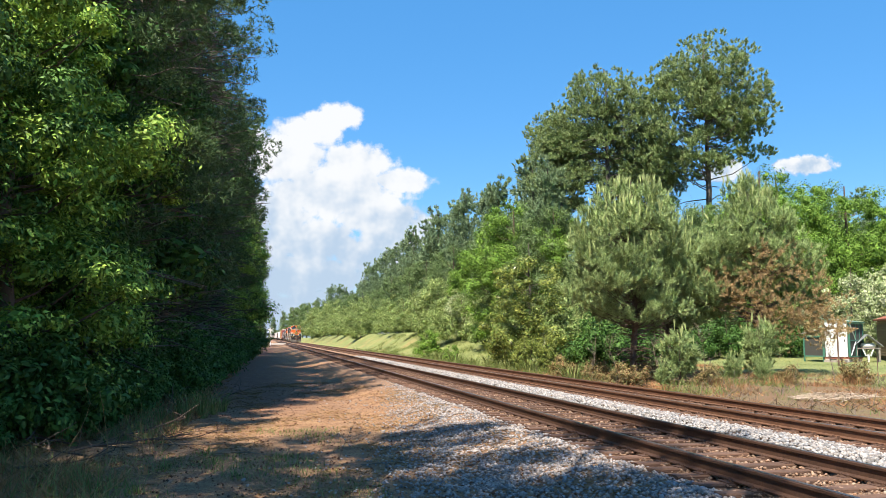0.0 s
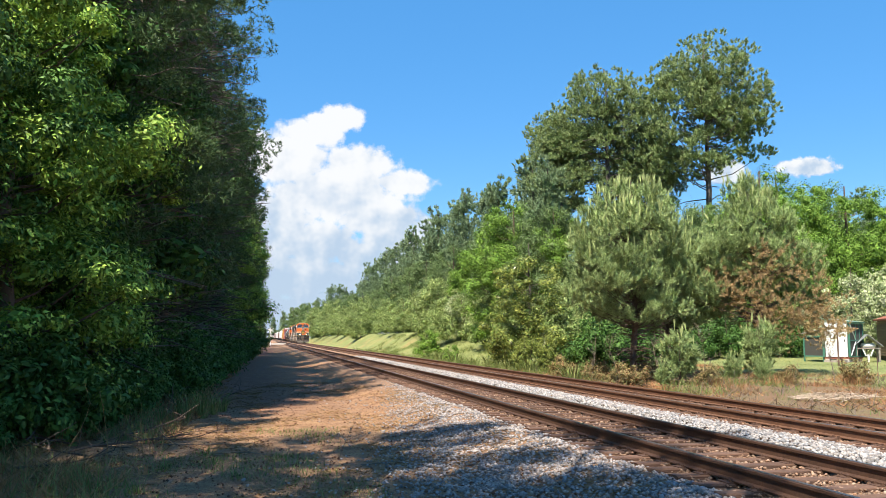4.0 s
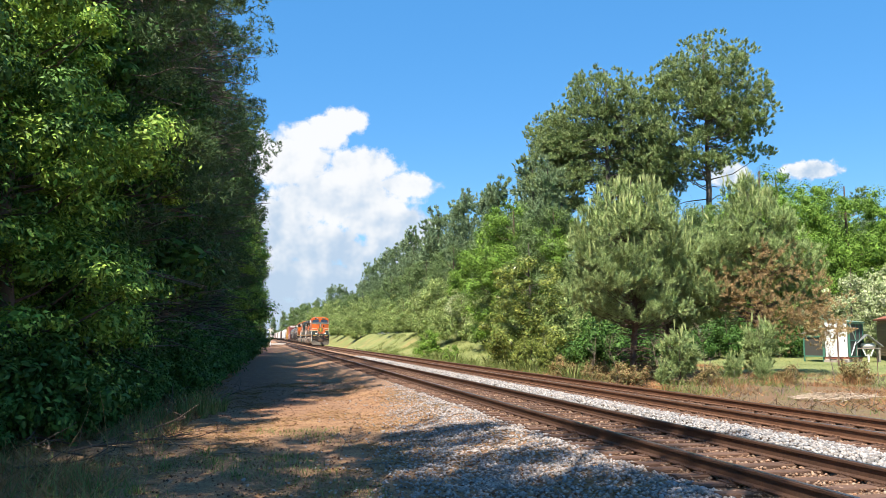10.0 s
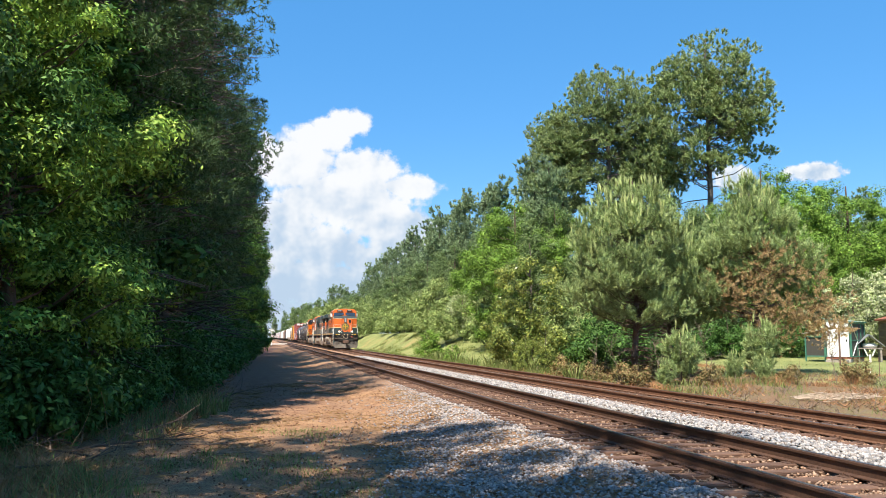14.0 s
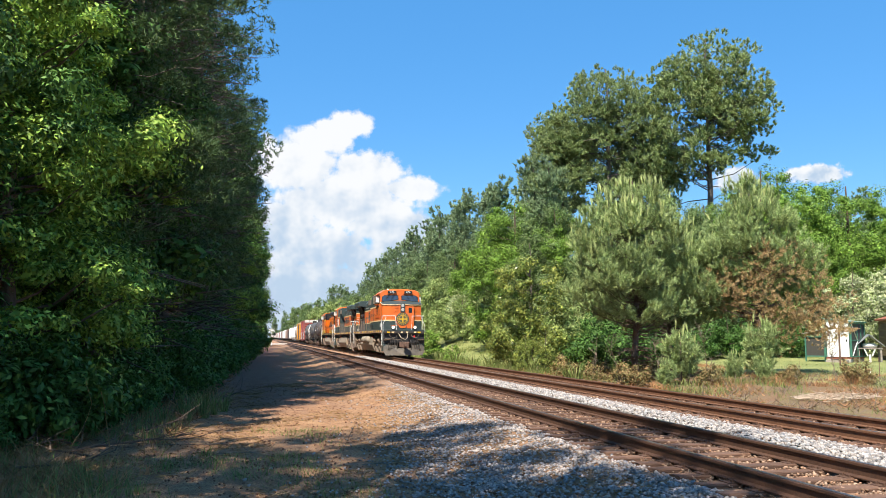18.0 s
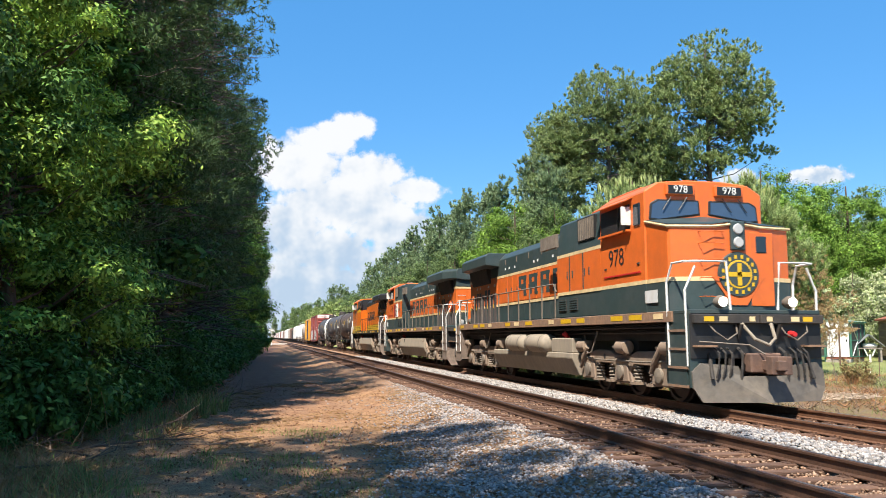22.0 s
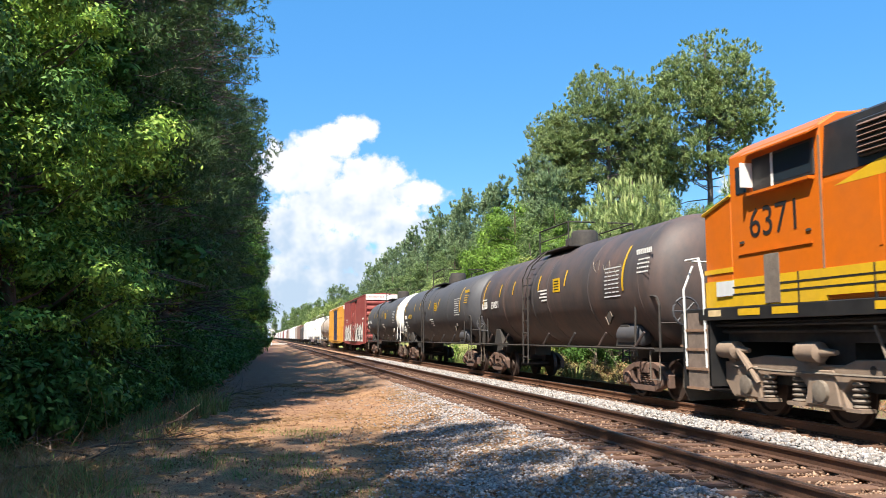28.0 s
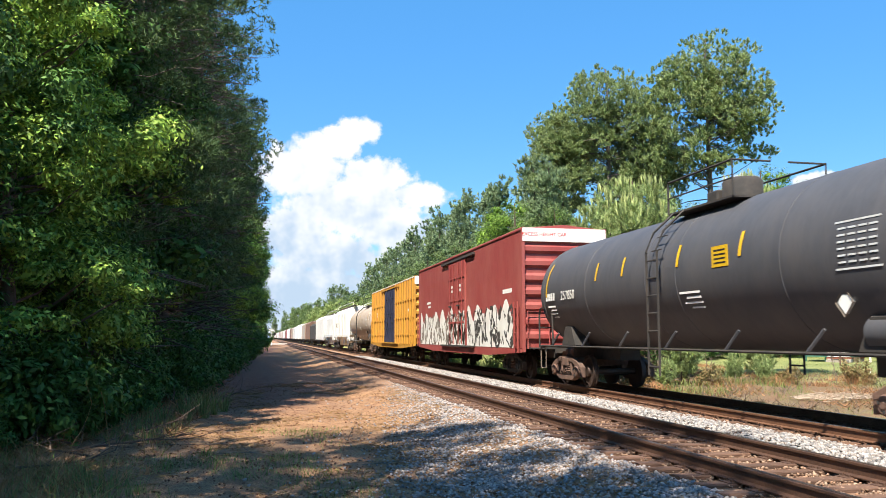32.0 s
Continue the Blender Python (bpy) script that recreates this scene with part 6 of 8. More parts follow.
# the far end of the train: plainer cars, seen only from far off
def plain_car(label, paint, length, height, roof):
    C = thing("freight_car", label, "freight car", "far cars of the train")
    hl = length / 2 - 0.9
    part("body", Geo().prism([(-1.5, 1.1), (-1.5, height - 0.5), (-1.1, height - 0.1), (0, height), (1.1, height - 0.1), (1.5, height - 0.5), (1.5, 1.1)], "y", -hl, hl), paint, C, bevel=0.02)
    part("roof", Geo().prism([(-1.1, height - 0.08), (0, height + 0.03), (1.1, height - 0.08)], "y", -hl, hl), roof, C)
    part("underframe", Geo().box(-1.2, 1.2, -hl, hl, 0.85, 1.1), DARK, C)
    for e in (-1, 1):
        part("coupler", Geo().box(-0.12, 0.12, min(e * hl, e * length / 2), max(e * hl, e * length / 2), 0.75, 1.0), RUSTY, C)
        part("truck", Geo().box(-1.1, 1.1, e * (hl - 1.7) - 1.2, e * (hl - 1.7) + 1.2, 0.35, 0.8), DARK, C)
        for s in (-1, 1):
            for d in (-0.89, 0.89):
                part("wheel", Geo().lathe([(s * 0.7, 0.46), (s * 0.8, 0.46)], "x", 14, (0, e * (hl - 1.7) + d, 0.46)), WHEEL, C)
            part("end_post", Geo().box(s * 1.5 - 0.04, s * 1.5 + 0.04, e * hl - 0.05, e * hl + 0.05, 1.0, height - 0.4), paint, C)
    return C


plain = [plain_car("white covered hopper car far down the train", WHITE, 19, 4.7, HOPPERGREY), plain_car("rust brown hopper car far down the train", BROWN, 18, 4.6, HOPPERGREY),
         plain_car("dark freight car with a pale cover", DARK, 18, 4.0, WHITE), plain_car("pale grey hopper car far down the train", HOPPERGREY, 17.5, 4.5, HOPPERGREY),
         plain_car("tan hopper car far down the train", TAN, 18, 4.6, HOPPERGREY), plain_car("oxide red box car far down the train", BOXRED, 18, 4.7, BOXRED)]
order = [0, 2, 1, 4, 0, 0, 3, 4, 1, 3, 0, 5, 1, 0, 3, 4, 4, 0, 1, 3, 5, 0, 2, 3, 0, 1, 4, 0, 3, 0, 1, 5, 0, 4, 3, 0]
used = set()
for i in order:
    ob = plain[i]
    if i in used:
        ob = copy_thing(ob, pose(0, 0, 0))
    used.add(i)
    couple(ob, (19, 18, 18, 17.5, 18, 18)[i])


def front_y(t):
    """Where the front coupler stands along the track."""
    return 14.22 + (22.0 - t) * 10.95


def motions():
    times = [0, 4, 8, 12, 16, 20, 24, 28, 32]
    for ob, back, turn in CARS:
        walk(ob, [(t, pose(FAR_X, front_y(t) + back, 0, 0, 0, turn)) for t in times])
    for ob, x, y, z, turn in DRIFT:
        walk(ob, [(t, pose(x + 2.0 * t, y, z - 1.6 * t, 0, 0, turn)) for t in (0, 16, 32)])
    flip = {ob: turn for ob, _, turn in CARS}
    for ax in WHEELS:
        r = ax.location.z
        loc = ax.location.copy()
        sign = -1 if flip.get(ax.parent, 0) else 1
        rate = math.degrees((front_y(0) - front_y(1)) / r)
        walk(ax, [(k / 15, pose(*loc, sign * rate * k / 15)) for k in range(481)])

# ---- clouds ----
def cloud_material(name, blobs, scale, lit):
    """White cumulus on clear sky: soft blobs (x, z, width, height) in metres, broken up by noise."""
    m = bpy.data.materials.new(name)
    m.use_nodes = True
    nt, nd = m.node_tree, m.node_tree.nodes
    nd.remove(nd["Principled BSDF"])
    co = nd.new("ShaderNodeTexCoord").outputs["Object"]

    def vec(op, a, b):
        n = nd.new("ShaderNodeVectorMath")
        n.operation = op
        nt.links.new(a, n.inputs[0])
        if b is not None:
            n.inputs[1].default_value = b
        return n

    def num(op, a, b):
        n = nd.new("ShaderNodeMath")
        n.operation = op
        for i, c in enumerate((a, b)):
            if isinstance(c, (int, float)):
                n.inputs[i].default_value = c
            else:
                nt.links.new(c, n.inputs[i])
        return n.outputs[0]

    def rough(src, s, detail=9.0):
        n = nd.new("ShaderNodeTexNoise")
        n.inputs["Scale"].default_value, n.inputs["Detail"].default_value, n.inputs["Roughness"].default_value = s, detail, 0.58
        nt.links.new(src, n.inputs["Vector"])
        return n.outputs["Fac"]

    def smooth(a, lo, hi):
        n = nd.new("ShaderNodeMapRange")
        n.interpolation_type = "SMOOTHSTEP"
        n.inputs["From Min"].default_value, n.inputs["From Max"].default_value = lo, hi
        nt.links.new(a, n.inputs["Value"])
        return n.outputs[0]

    field = None
    for x, z, w, h in blobs:
        d = vec("MULTIPLY", vec("SUBTRACT", co, (x, 0, z)).outputs[0], (1 / w, 0, 1 / h))
        one = num("SUBTRACT", 1.0, vec("LENGTH", d.outputs[0], None).outputs["Value"])
        field = one if field is None else num("MAXIMUM", field, one)
    grain = rough(co, 4.5 / scale)
    dens = num("ADD", field, num("MULTIPLY", num("SUBTRACT", grain, 0.5), 1.25))
    alpha = num("MULTIPLY", smooth(dens, 0.06, 0.4), smooth(field, -0.55, 0.1))
    # Sunlit and shaded sides are painted from shifted noise and height, then emitted.
    side = rough(vec("ADD", co, (-0.12 * scale, 0, 0.16 * scale)).outputs[0], 2.2 / scale, 3.0)
    light = num("ADD", num("MULTIPLY", num("SUBTRACT", rough(co, 2.2 / scale, 3.0), side), 2.0), num("SUBTRACT", 1.0, num("MULTIPLY", smooth(dens, 0.3, 1.4), 0.3)))
    sep = nd.new("ShaderNodeSeparateXYZ")
    nt.links.new(co, sep.inputs[0])
    light = num("ADD", light, num("SUBTRACT", num("MULTIPLY", sep.outputs["Z"], 0.55 / scale), 0.12))
    mx = nd.new("ShaderNodeMix")
    mx.data_type = "RGBA"
    mx.inputs["A"].default_value, mx.inputs["B"].default_value = (0.46, 0.58, 0.73, 1), (0.86, 0.87, 0.88, 1)
    nt.links.new(smooth(light, 0.2, 1.3), mx.inputs["Factor"])
    em, tr, ms = nd.new("ShaderNodeEmission"), nd.new("ShaderNodeBsdfTransparent"), nd.new("ShaderNodeMixShader")
    em.inputs["Strength"].default_value = lit
    nt.links.new(mx.outputs["Result"], em.inputs["Color"])
    nt.links.new(num("MULTIPLY", alpha, 0.97), ms.inputs[0])
    nt.links.new(tr.outputs[0], ms.inputs[1])
    nt.links.new(em.outputs[0], ms.inputs[2])
    nt.links.new(ms.outputs[0], nd["Material Output"].inputs["Surface"])
    return m


def cloud(label, x, y, z, w, h, turn, blobs, scale):
    g = Geo().add([(-w, 0, -h), (w, 0, -h), (w, 0, h), (-w, 0, h)], [(0, 1, 2, 3)])
    ob = tagged(new("cloud", g.mesh("cloud", cloud_material("cloud_vapour", blobs, scale, 0.55))), label, "cloud", "clouds", kind="structure")
    ob.matrix_basis = pose(x, y, z, 0, 0, turn)
    return ob


# ---- woods on the near side ----
oaks = [broadleaf("oak_tree", "leafy green oak at the edge of the woods", 11 + i, h, lobes_tall(20 + i, h, r, 0.15, 10, 0.3), 200, 230, 0.052, 0.56, m, 0.2, 70, flat=0.55, sprays=600, core=30,
                  group="trees at the wood's edge") for i, (h, r, m) in enumerate(((10, 2.3, OAK), (11, 2.5, DEEP), (9.5, 2.2, OAK)))]
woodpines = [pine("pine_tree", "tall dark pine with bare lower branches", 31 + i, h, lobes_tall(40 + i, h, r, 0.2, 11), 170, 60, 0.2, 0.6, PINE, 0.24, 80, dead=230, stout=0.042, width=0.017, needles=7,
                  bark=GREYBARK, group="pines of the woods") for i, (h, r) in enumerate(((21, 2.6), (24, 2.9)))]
# High-crowned pine for places out of view, there only for its shadow.
woodpines.append(pine("pine_tree", "unseen tall pine with a thin high crown, added to shade the foreground", 34, 22, lobes_tall(44, 22, 2.7, 0.42, 8), 84, 44, 0.24, 0.6, PINE, 0.22, 60, width=0.022, needles=7, bark=GREYBARK,
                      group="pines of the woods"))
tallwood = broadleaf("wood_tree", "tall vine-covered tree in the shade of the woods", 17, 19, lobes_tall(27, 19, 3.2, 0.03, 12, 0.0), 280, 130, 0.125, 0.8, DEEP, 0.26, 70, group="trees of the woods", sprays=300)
first = set()


def plant(proto, x, y, turn, s=1.0):
    z = ground_z(x, y) - 0.05
    if proto not in first:
        first.add(proto)
        proto.matrix_basis = pose(x, y, z, 0, 0, turn)
        proto.scale = (s, s, s)
        return proto
    return put(proto, x, y, z, turn, s)


# Oaks at y 7.8 and 11.3 are out of view, added to shade the corner.
for i, (x, y, k, s) in enumerate(((-7.5, 7.8, 0, 1.1), (-7.2, 15.0, 1, 1.1), (-5.2, 17.8, 2, 1.2), (-5.3, 21.0, 0, 1.15), (-6.2, 25, 1, 1.15), (-5.9, 31, 2, 1.2), (-5.4, 38, 0, 1.3), (-4.9, 47, 1, 1.3),
                                  (-4.0, 58, 0, 1.3), (-4.0, 72, 2, 1.4), (-4.0, 90, 0, 1.4), (-8.6, 17, 1, 1.2), (-7.8, 20, 0, 1.3), (-7.5, 25, 2, 1.2), (-6.9, 11.3, 1, 0.85))):
    plant(oaks[k], x, y, i * 77, s)
# Pines with k 2 stand outside the view and dapple the foreground with shade.
for i, (x, y, k, s) in enumerate(((-4.3, 22.5, 0, 0.9), (-4.0, 27, 1, 0.9), (-3.7, 32, 0, 0.95), (-3.6, 37.5, 1, 1.0), (-3.6, 44, 0, 1.0), (-3.8, 53, 0, 1.1), (-3.7, 66, 1, 1.0), (-3.5, 82, 0, 1.1), (-3.5, 102, 1, 1.05), (-3.4, 128, 0, 1.2),
                                  (-9.5, 31, 1, 1.0), (-9, 40, 0, 1.1), (-2.7, 1.6, 2, 0.95), (-3.2, -5.0, 2, 0.9), (-4.2, -8.5, 2, 1.0), (-5.4, -1.0, 2, 1.0), (-5.6, 5.6, 2, 0.95), (-3.4, -9.5, 2, 0.95), (-4.0, -14, 2, 1.0), (-4.3, 4.2, 2, 0.9), (-7.3, 6.5, 2, 0.8))):
    plant(woodpines[k], x, y, i * 61, s)
# First two are hidden behind the pines, added to thicken their ground shadow.
for i, (x, y, s) in enumerate(((-6.6, 21.5, 0.9), (-6.3, 27, 1.0), (-9.5, 26, 0.9), (-8.3, 33, 1.0), (-7.6, 41, 1.05), (-7.5, 50, 1.1), (-5.2, 62, 1.15), (-5.0, 77, 1.2), (-4.8, 95, 1.2), (-4.6, 115, 1.2), (-4.5, 140, 1.25), (-4.5, 170, 1.3), (-4.5, 205, 1.3),
                               (-4.5, 250, 1.4), (-14, 20, 0.8), (-13, 30, 1.0))):
    plant(tallwood, x, y, i * 53, s)

# ---- far side: young pines by the track ----
young = pine("young_pine", "bushy young pine with pale upright spring shoots", 61, 7.4, [(0, 0, 6.0, 1.5, 1.5, 1.2), (-1.1, 0, 5.0, 1.7, 1.6, 1.3), (1.2, 0, 4.9, 1.7, 1.6, 1.3), (0, 0.4, 3.8, 2.2, 1.9, 0.9), (-1.9, 0, 3.6, 1.4, 1.3, 1.1), (1.9, 0, 3.5, 1.4, 1.3, 1.0), (0.4, 0.2, 2.6, 2.2, 1.8, 0.6)],
             340, 7, 0.17, 0.27, YPINE, 0.14, 110, candles=270, dead=170, width=0.0095, needles=76, shoot=0.34, group="young pines by the track")
young.matrix_basis = pose(14.6, 30.6, -0.3, 0, 0, 20)
young.scale = (1.05, 1.05, 1.1)
put(young, 17.9, 34.0, -0.3, 150, 0.98)
dying = pine("dying_pine", "young pine with brown dying lower branches", 63, 8.3, [(0, 0, 7.0, 1.1, 1.1, 0.9), (0.2, 0, 6.0, 1.7, 1.6, 1.0), (-1.4, 0, 5.6, 1.3, 1.3, 1.0), (1.3, 0, 5.2, 1.5, 1.5, 0.9), (-0.3, 0, 4.6, 1.8, 1.8, 0.9), (-2.2, 0.3, 4.0, 1.2, 1.2, 1.4), (2.2, 0.4, 4.4, 1.3, 1.3, 1.0), (0.8, 0.6, 3.2, 2.2, 1.4, 1.0)],
             270, 7, 0.17, 0.29, YPINE, 0.16, 110, candles=60, dead=90, width=0.0095, needles=70, shoot=0.34, group="young pines by the track", lean=(0.3, 0))
dying.matrix_basis = pose(21.0, 31.8, -0.2)
dying.scale = (1.06, 1.06, 1.08)
rng0 = np.random.default_rng(65)
dc = crown_points(rng0, 240, [(0.8, -0.4, 3.2, 2.8, 2.2, 1.3), (0.4, -0.6, 4.5, 2.0, 1.6, 0.8), (1.3, -0.4, 1.9, 2.3, 1.9, 0.8), (-1.0, -0.5, 3.4, 1.5, 1.4, 1.1), (2.2, -0.6, 2.3, 1.6, 1.4, 1.0)])
dp, do = clumps(rng0, dc, rng0.uniform(0.3, 0.5, 240), 6, 0.7)
part("dead_foliage", quads("dead_foliage", shoot_faces(rng0, dp, do, 0.2, 0.13, 30, 0.009), DRY, 3), DRY, dying, "brown dead needles")
sapling = pine("pine_sapling", "small bright green pine sapling", 66, 2.2, [(0, 0, 1.2, 0.55, 0.55, 0.7), (0.3, 0, 0.8, 0.5, 0.5, 0.5)], 40, 5, 0.18, 0.24, YPINE, 0.03, 30, candles=9, width=0.012, needles=40, shoot=0.28, group="pine saplings")
for i, (x, y, s) in enumerate(((15.5, 28.6, 1.0), (19.2, 29.0, 1.1), (17.4, 28.0, 0.55), (14.6, 28.0, 0.5), (22.5, 24.0, 0.55), (18.3, 27.6, 0.5))):
    plant(sapling, x, y, i * 55, s)

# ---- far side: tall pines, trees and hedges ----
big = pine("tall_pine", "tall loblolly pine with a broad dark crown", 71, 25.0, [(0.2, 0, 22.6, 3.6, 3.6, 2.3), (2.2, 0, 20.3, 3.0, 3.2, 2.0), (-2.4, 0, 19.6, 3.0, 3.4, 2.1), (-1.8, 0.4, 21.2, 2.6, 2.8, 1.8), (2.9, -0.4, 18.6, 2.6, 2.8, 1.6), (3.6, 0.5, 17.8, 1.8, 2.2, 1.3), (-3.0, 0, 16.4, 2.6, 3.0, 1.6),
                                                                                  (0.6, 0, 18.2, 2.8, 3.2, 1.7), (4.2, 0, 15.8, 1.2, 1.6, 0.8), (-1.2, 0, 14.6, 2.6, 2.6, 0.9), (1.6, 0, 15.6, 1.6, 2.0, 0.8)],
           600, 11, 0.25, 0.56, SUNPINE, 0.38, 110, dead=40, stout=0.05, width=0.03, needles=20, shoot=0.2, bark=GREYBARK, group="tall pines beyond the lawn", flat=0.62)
big.matrix_basis = pose(35.6, 59.9, 0.0)
big.scale = (1.07, 1.07, 1.06)
put(big, 27.4, 61.7, 0.0, 160, 0.95)
put(big, 24.5, 64.5, 0.0, 65, 0.84)
put(big, 31.5, 64, 0.0, 290, 0.8)

oakfar = [broadleaf("broadleaf_tree", "rounded bright green broadleaf tree", 81 + i, h, lb, 200, 300, 0.062, 0.62, m, 0.22, 60, sprays=260, core=36, group="trees along the far side")
          for i, (h, lb, m) in enumerate(((9, [(0, 0, 5.8, 3.4, 3.4, 2.6), (1.4, 0, 4, 2.6, 2.6, 2.2), (-1.5, 0.5, 3.6, 2.6, 2.6, 2.2), (0, 0, 7.6, 2.2, 2.2, 1.4), (0, 0, 1.8, 2.6, 2.6, 1.4)], LIME),
                                          (10, [(0, 0, 6.5, 3, 3, 2.6), (1.2, 1, 4.2, 2.8, 2.8, 2.4), (-1.2, -1, 4, 2.6, 2.6, 2.4), (0.4, 0, 8.6, 2, 2, 1.4), (0, 0, 1.8, 2.6, 2.6, 1.4)], FAR)))]
bush = broadleaf("bush", "dense green bush on the bank", 91, 3.0, [(0, 0, 1.7, 1.8, 1.8, 1.3), (1.2, 0, 1.1, 1.3, 1.3, 1.0), (-1.1, 0.3, 1.2, 1.3, 1.3, 1.0), (0, 0, 0.7, 1.8, 1.8, 0.8)], 110, 170, 0.05, 0.38, BUSH, 0.05, 40, sprays=120, group="bushes by the track", category="bush")
bloom = broadleaf("flowering_bush", "privet bush covered in cream blossom", 92, 4.2, [(0, 0, 2.4, 2.2, 2.2, 1.7), (1.4, 0, 1.7, 1.6, 1.6, 1.3), (-1.3, 0, 1.8, 1.6, 1.6, 1.3), (0, 0, 0.8, 2.2, 2.2, 0.9)], 130, 150, 0.062, 0.45, BLOOM, 0.07, 40,
                  group="bushes by the track", category="bush")
magnolia = broadleaf("magnolia", "dark glossy magnolia with yellowish leaf tips", 93, 6.0, [(0, 0, 3.8, 1.7, 1.7, 1.9), (0.6, 0, 2.2, 1.7, 1.7, 1.3), (-0.9, 0, 1.8, 1.5, 1.5, 1.2), (0, 0, 0.9, 2.0, 1.9, 0.9)], 130, 150, 0.066, 0.4,
                     foliage("magnolia_leaf", (0.06, 0.12, 0.025), (0.36, 0.38, 0.09), rough=0.3, leaf=0.15), 0.1, 50, bark=GREYBARK)
magnolia.matrix_basis = pose(14.2, 42.6, -0.3)
magnolia.scale = (1.2, 1.2, 1.15)
put(magnolia, 13.6, 38.6, -0.35, 140, 0.36)
put(magnolia, 12.9, 39.6, -0.35, 40, 0.32)
bright = broadleaf("shrub", "bright lime green rounded shrub", 94, 2.6, [(0, 0, 1.5, 0.95, 0.95, 1.1), (0, 0, 0.7, 1.2, 1.2, 0.7)], 60, 80, 0.07, 0.33, LIME, 0.04, 20, category="bush")
bright.matrix_basis = pose(14.0, 70.0, ground_z(14.0, 70.0) - 0.05)
put(bright, 13.8, 60.0, ground_z(13.8, 60.0) - 0.05, 80, 0.55)
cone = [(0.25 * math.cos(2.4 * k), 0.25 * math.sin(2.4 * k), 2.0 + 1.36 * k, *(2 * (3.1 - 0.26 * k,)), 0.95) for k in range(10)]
farpine = pine("far_pine", "pine in the row along the line, haze in its needle colour", 95, 15, cone, 300, 9, 0.34, 0.72, FARPINE, 0.2, 30, width=0.045, needles=20, shoot=0.3, group="pines along the far side")
# trees beyond the lawn and behind the young pines
for i, (x, y, k, s) in enumerate(((21.5, 58, 0, 1.15), (22, 50, 1, 0.9), (21, 57, 1, 1.1), (24, 54, 1, 1.1), (28, 53, 1, 1.1), (31.5, 54, 1, 1.1), (35.6, 54.5, 0, 1.4), (46.5, 57.5, 0, 1.5), (41.5, 59.5, 0, 1.62), (51.5, 55, 0, 1.25), (56, 60, 1, 1.4),
                                  (62, 62, 1, 1.7), (38.5, 55, 0, 1.42))):
    plant(oakfar[k], x, y, i * 83, s)
plant(oakfar[0], 19.6, 62.5, 200, 1.32)
for i, (x, y, s) in enumerate(((40.5, 50.0, 1.5), (44.5, 49.5, 1.7), (48.5, 49, 1.8), (20.5, 60, 1.4), (20.0, 76, 1.3), (37, 51.5, 0.8), (20.4, 98, 1.4))):
    plant(bloom, x, y, i * 97, s)
for i, (x, y, s) in enumerate(((18.4, 46, 1.2), (18.6, 49, 1.4), (19.0, 53, 1.5), (19.2, 60, 1.5), (19.6, 66, 1.7), (19.4, 73, 1.6), (19.4, 80, 1.6), (20, 86, 1.8), (19.6, 93, 1.6),
                               (19.8, 103, 1.7), (20.0, 112, 2.0), (19.8, 121, 1.8), (20, 132, 2.0), (18.2, 145, 2.1), (18.4, 160, 2.2), (18.5, 178, 2.4), (18.5, 198, 2.5), (18.5, 222, 2.7), (18.5, 250, 3.0), (18.5, 285, 3.2))):
    plant(bush, x + (1.3 * math.sin(i * 2.3) if y > 60 else 0.0), y + 2.0 * math.sin(i * 4.1), i * 71, s * (0.78 + 0.045 * (i * 37 % 10)))
for i, (x, y, k, s) in enumerate(((20.5, 70, 1, 0.9), (21, 80, 0, 0.9), (21.5, 92, 1, 1.0), (21, 106, 1, 0.95), (21.5, 122, 1, 1.0), (21.5, 140, 1, 1.0), (22.5, 165, 1, 0.9), (22.5, 190, 1, 1.0), (22.5, 225, 1, 1.1), (22.5, 265, 1, 1.2),
                                  (22.5, 310, 1, 1.4), (22.5, 370, 1, 1.6), (23, 450, 1, 1.9), (23, 540, 1, 2.1), (23, 660, 1, 2.4))):
    plant(oakfar[k], x, y, i * 83, s)
near_row = ((21.5, 60, 1.0), (23, 68, 1.08), (25, 74, 1.1), (27, 79, 1.15), (25, 85, 1.12), (26, 93, 1.15), (25, 101, 1.2), (26, 110, 1.2), (25.5, 120, 1.25), (26.5, 131, 1.22), (26, 143, 1.25), (27, 156, 1.25), (27, 170, 1.25),
                               (27.5, 186, 1.3), (27.5, 204, 1.25), (28, 224, 1.3))
end_row = ((30, 262, 1.1), (32, 300, 1.1), (34, 350, 1.4), (36, 400, 1.7), (36, 450, 1.9), (34, 540, 1.7), (30, 650, 1.7), (27, 800, 1.9), (22, 950, 2.0),
                               (12, 1050, 1.9), (-2, 1080, 1.9), (-16, 330, 1.2), (-14, 420, 1.2), (-13, 540, 1.3), (-12, 700, 1.4), (-14, 900, 1.6), (84, 100, 1.35), (93, 96, 1.4), (101, 92, 1.45), (90, 112, 1.4))
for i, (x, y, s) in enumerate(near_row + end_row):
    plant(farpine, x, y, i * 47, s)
DRIFT = []
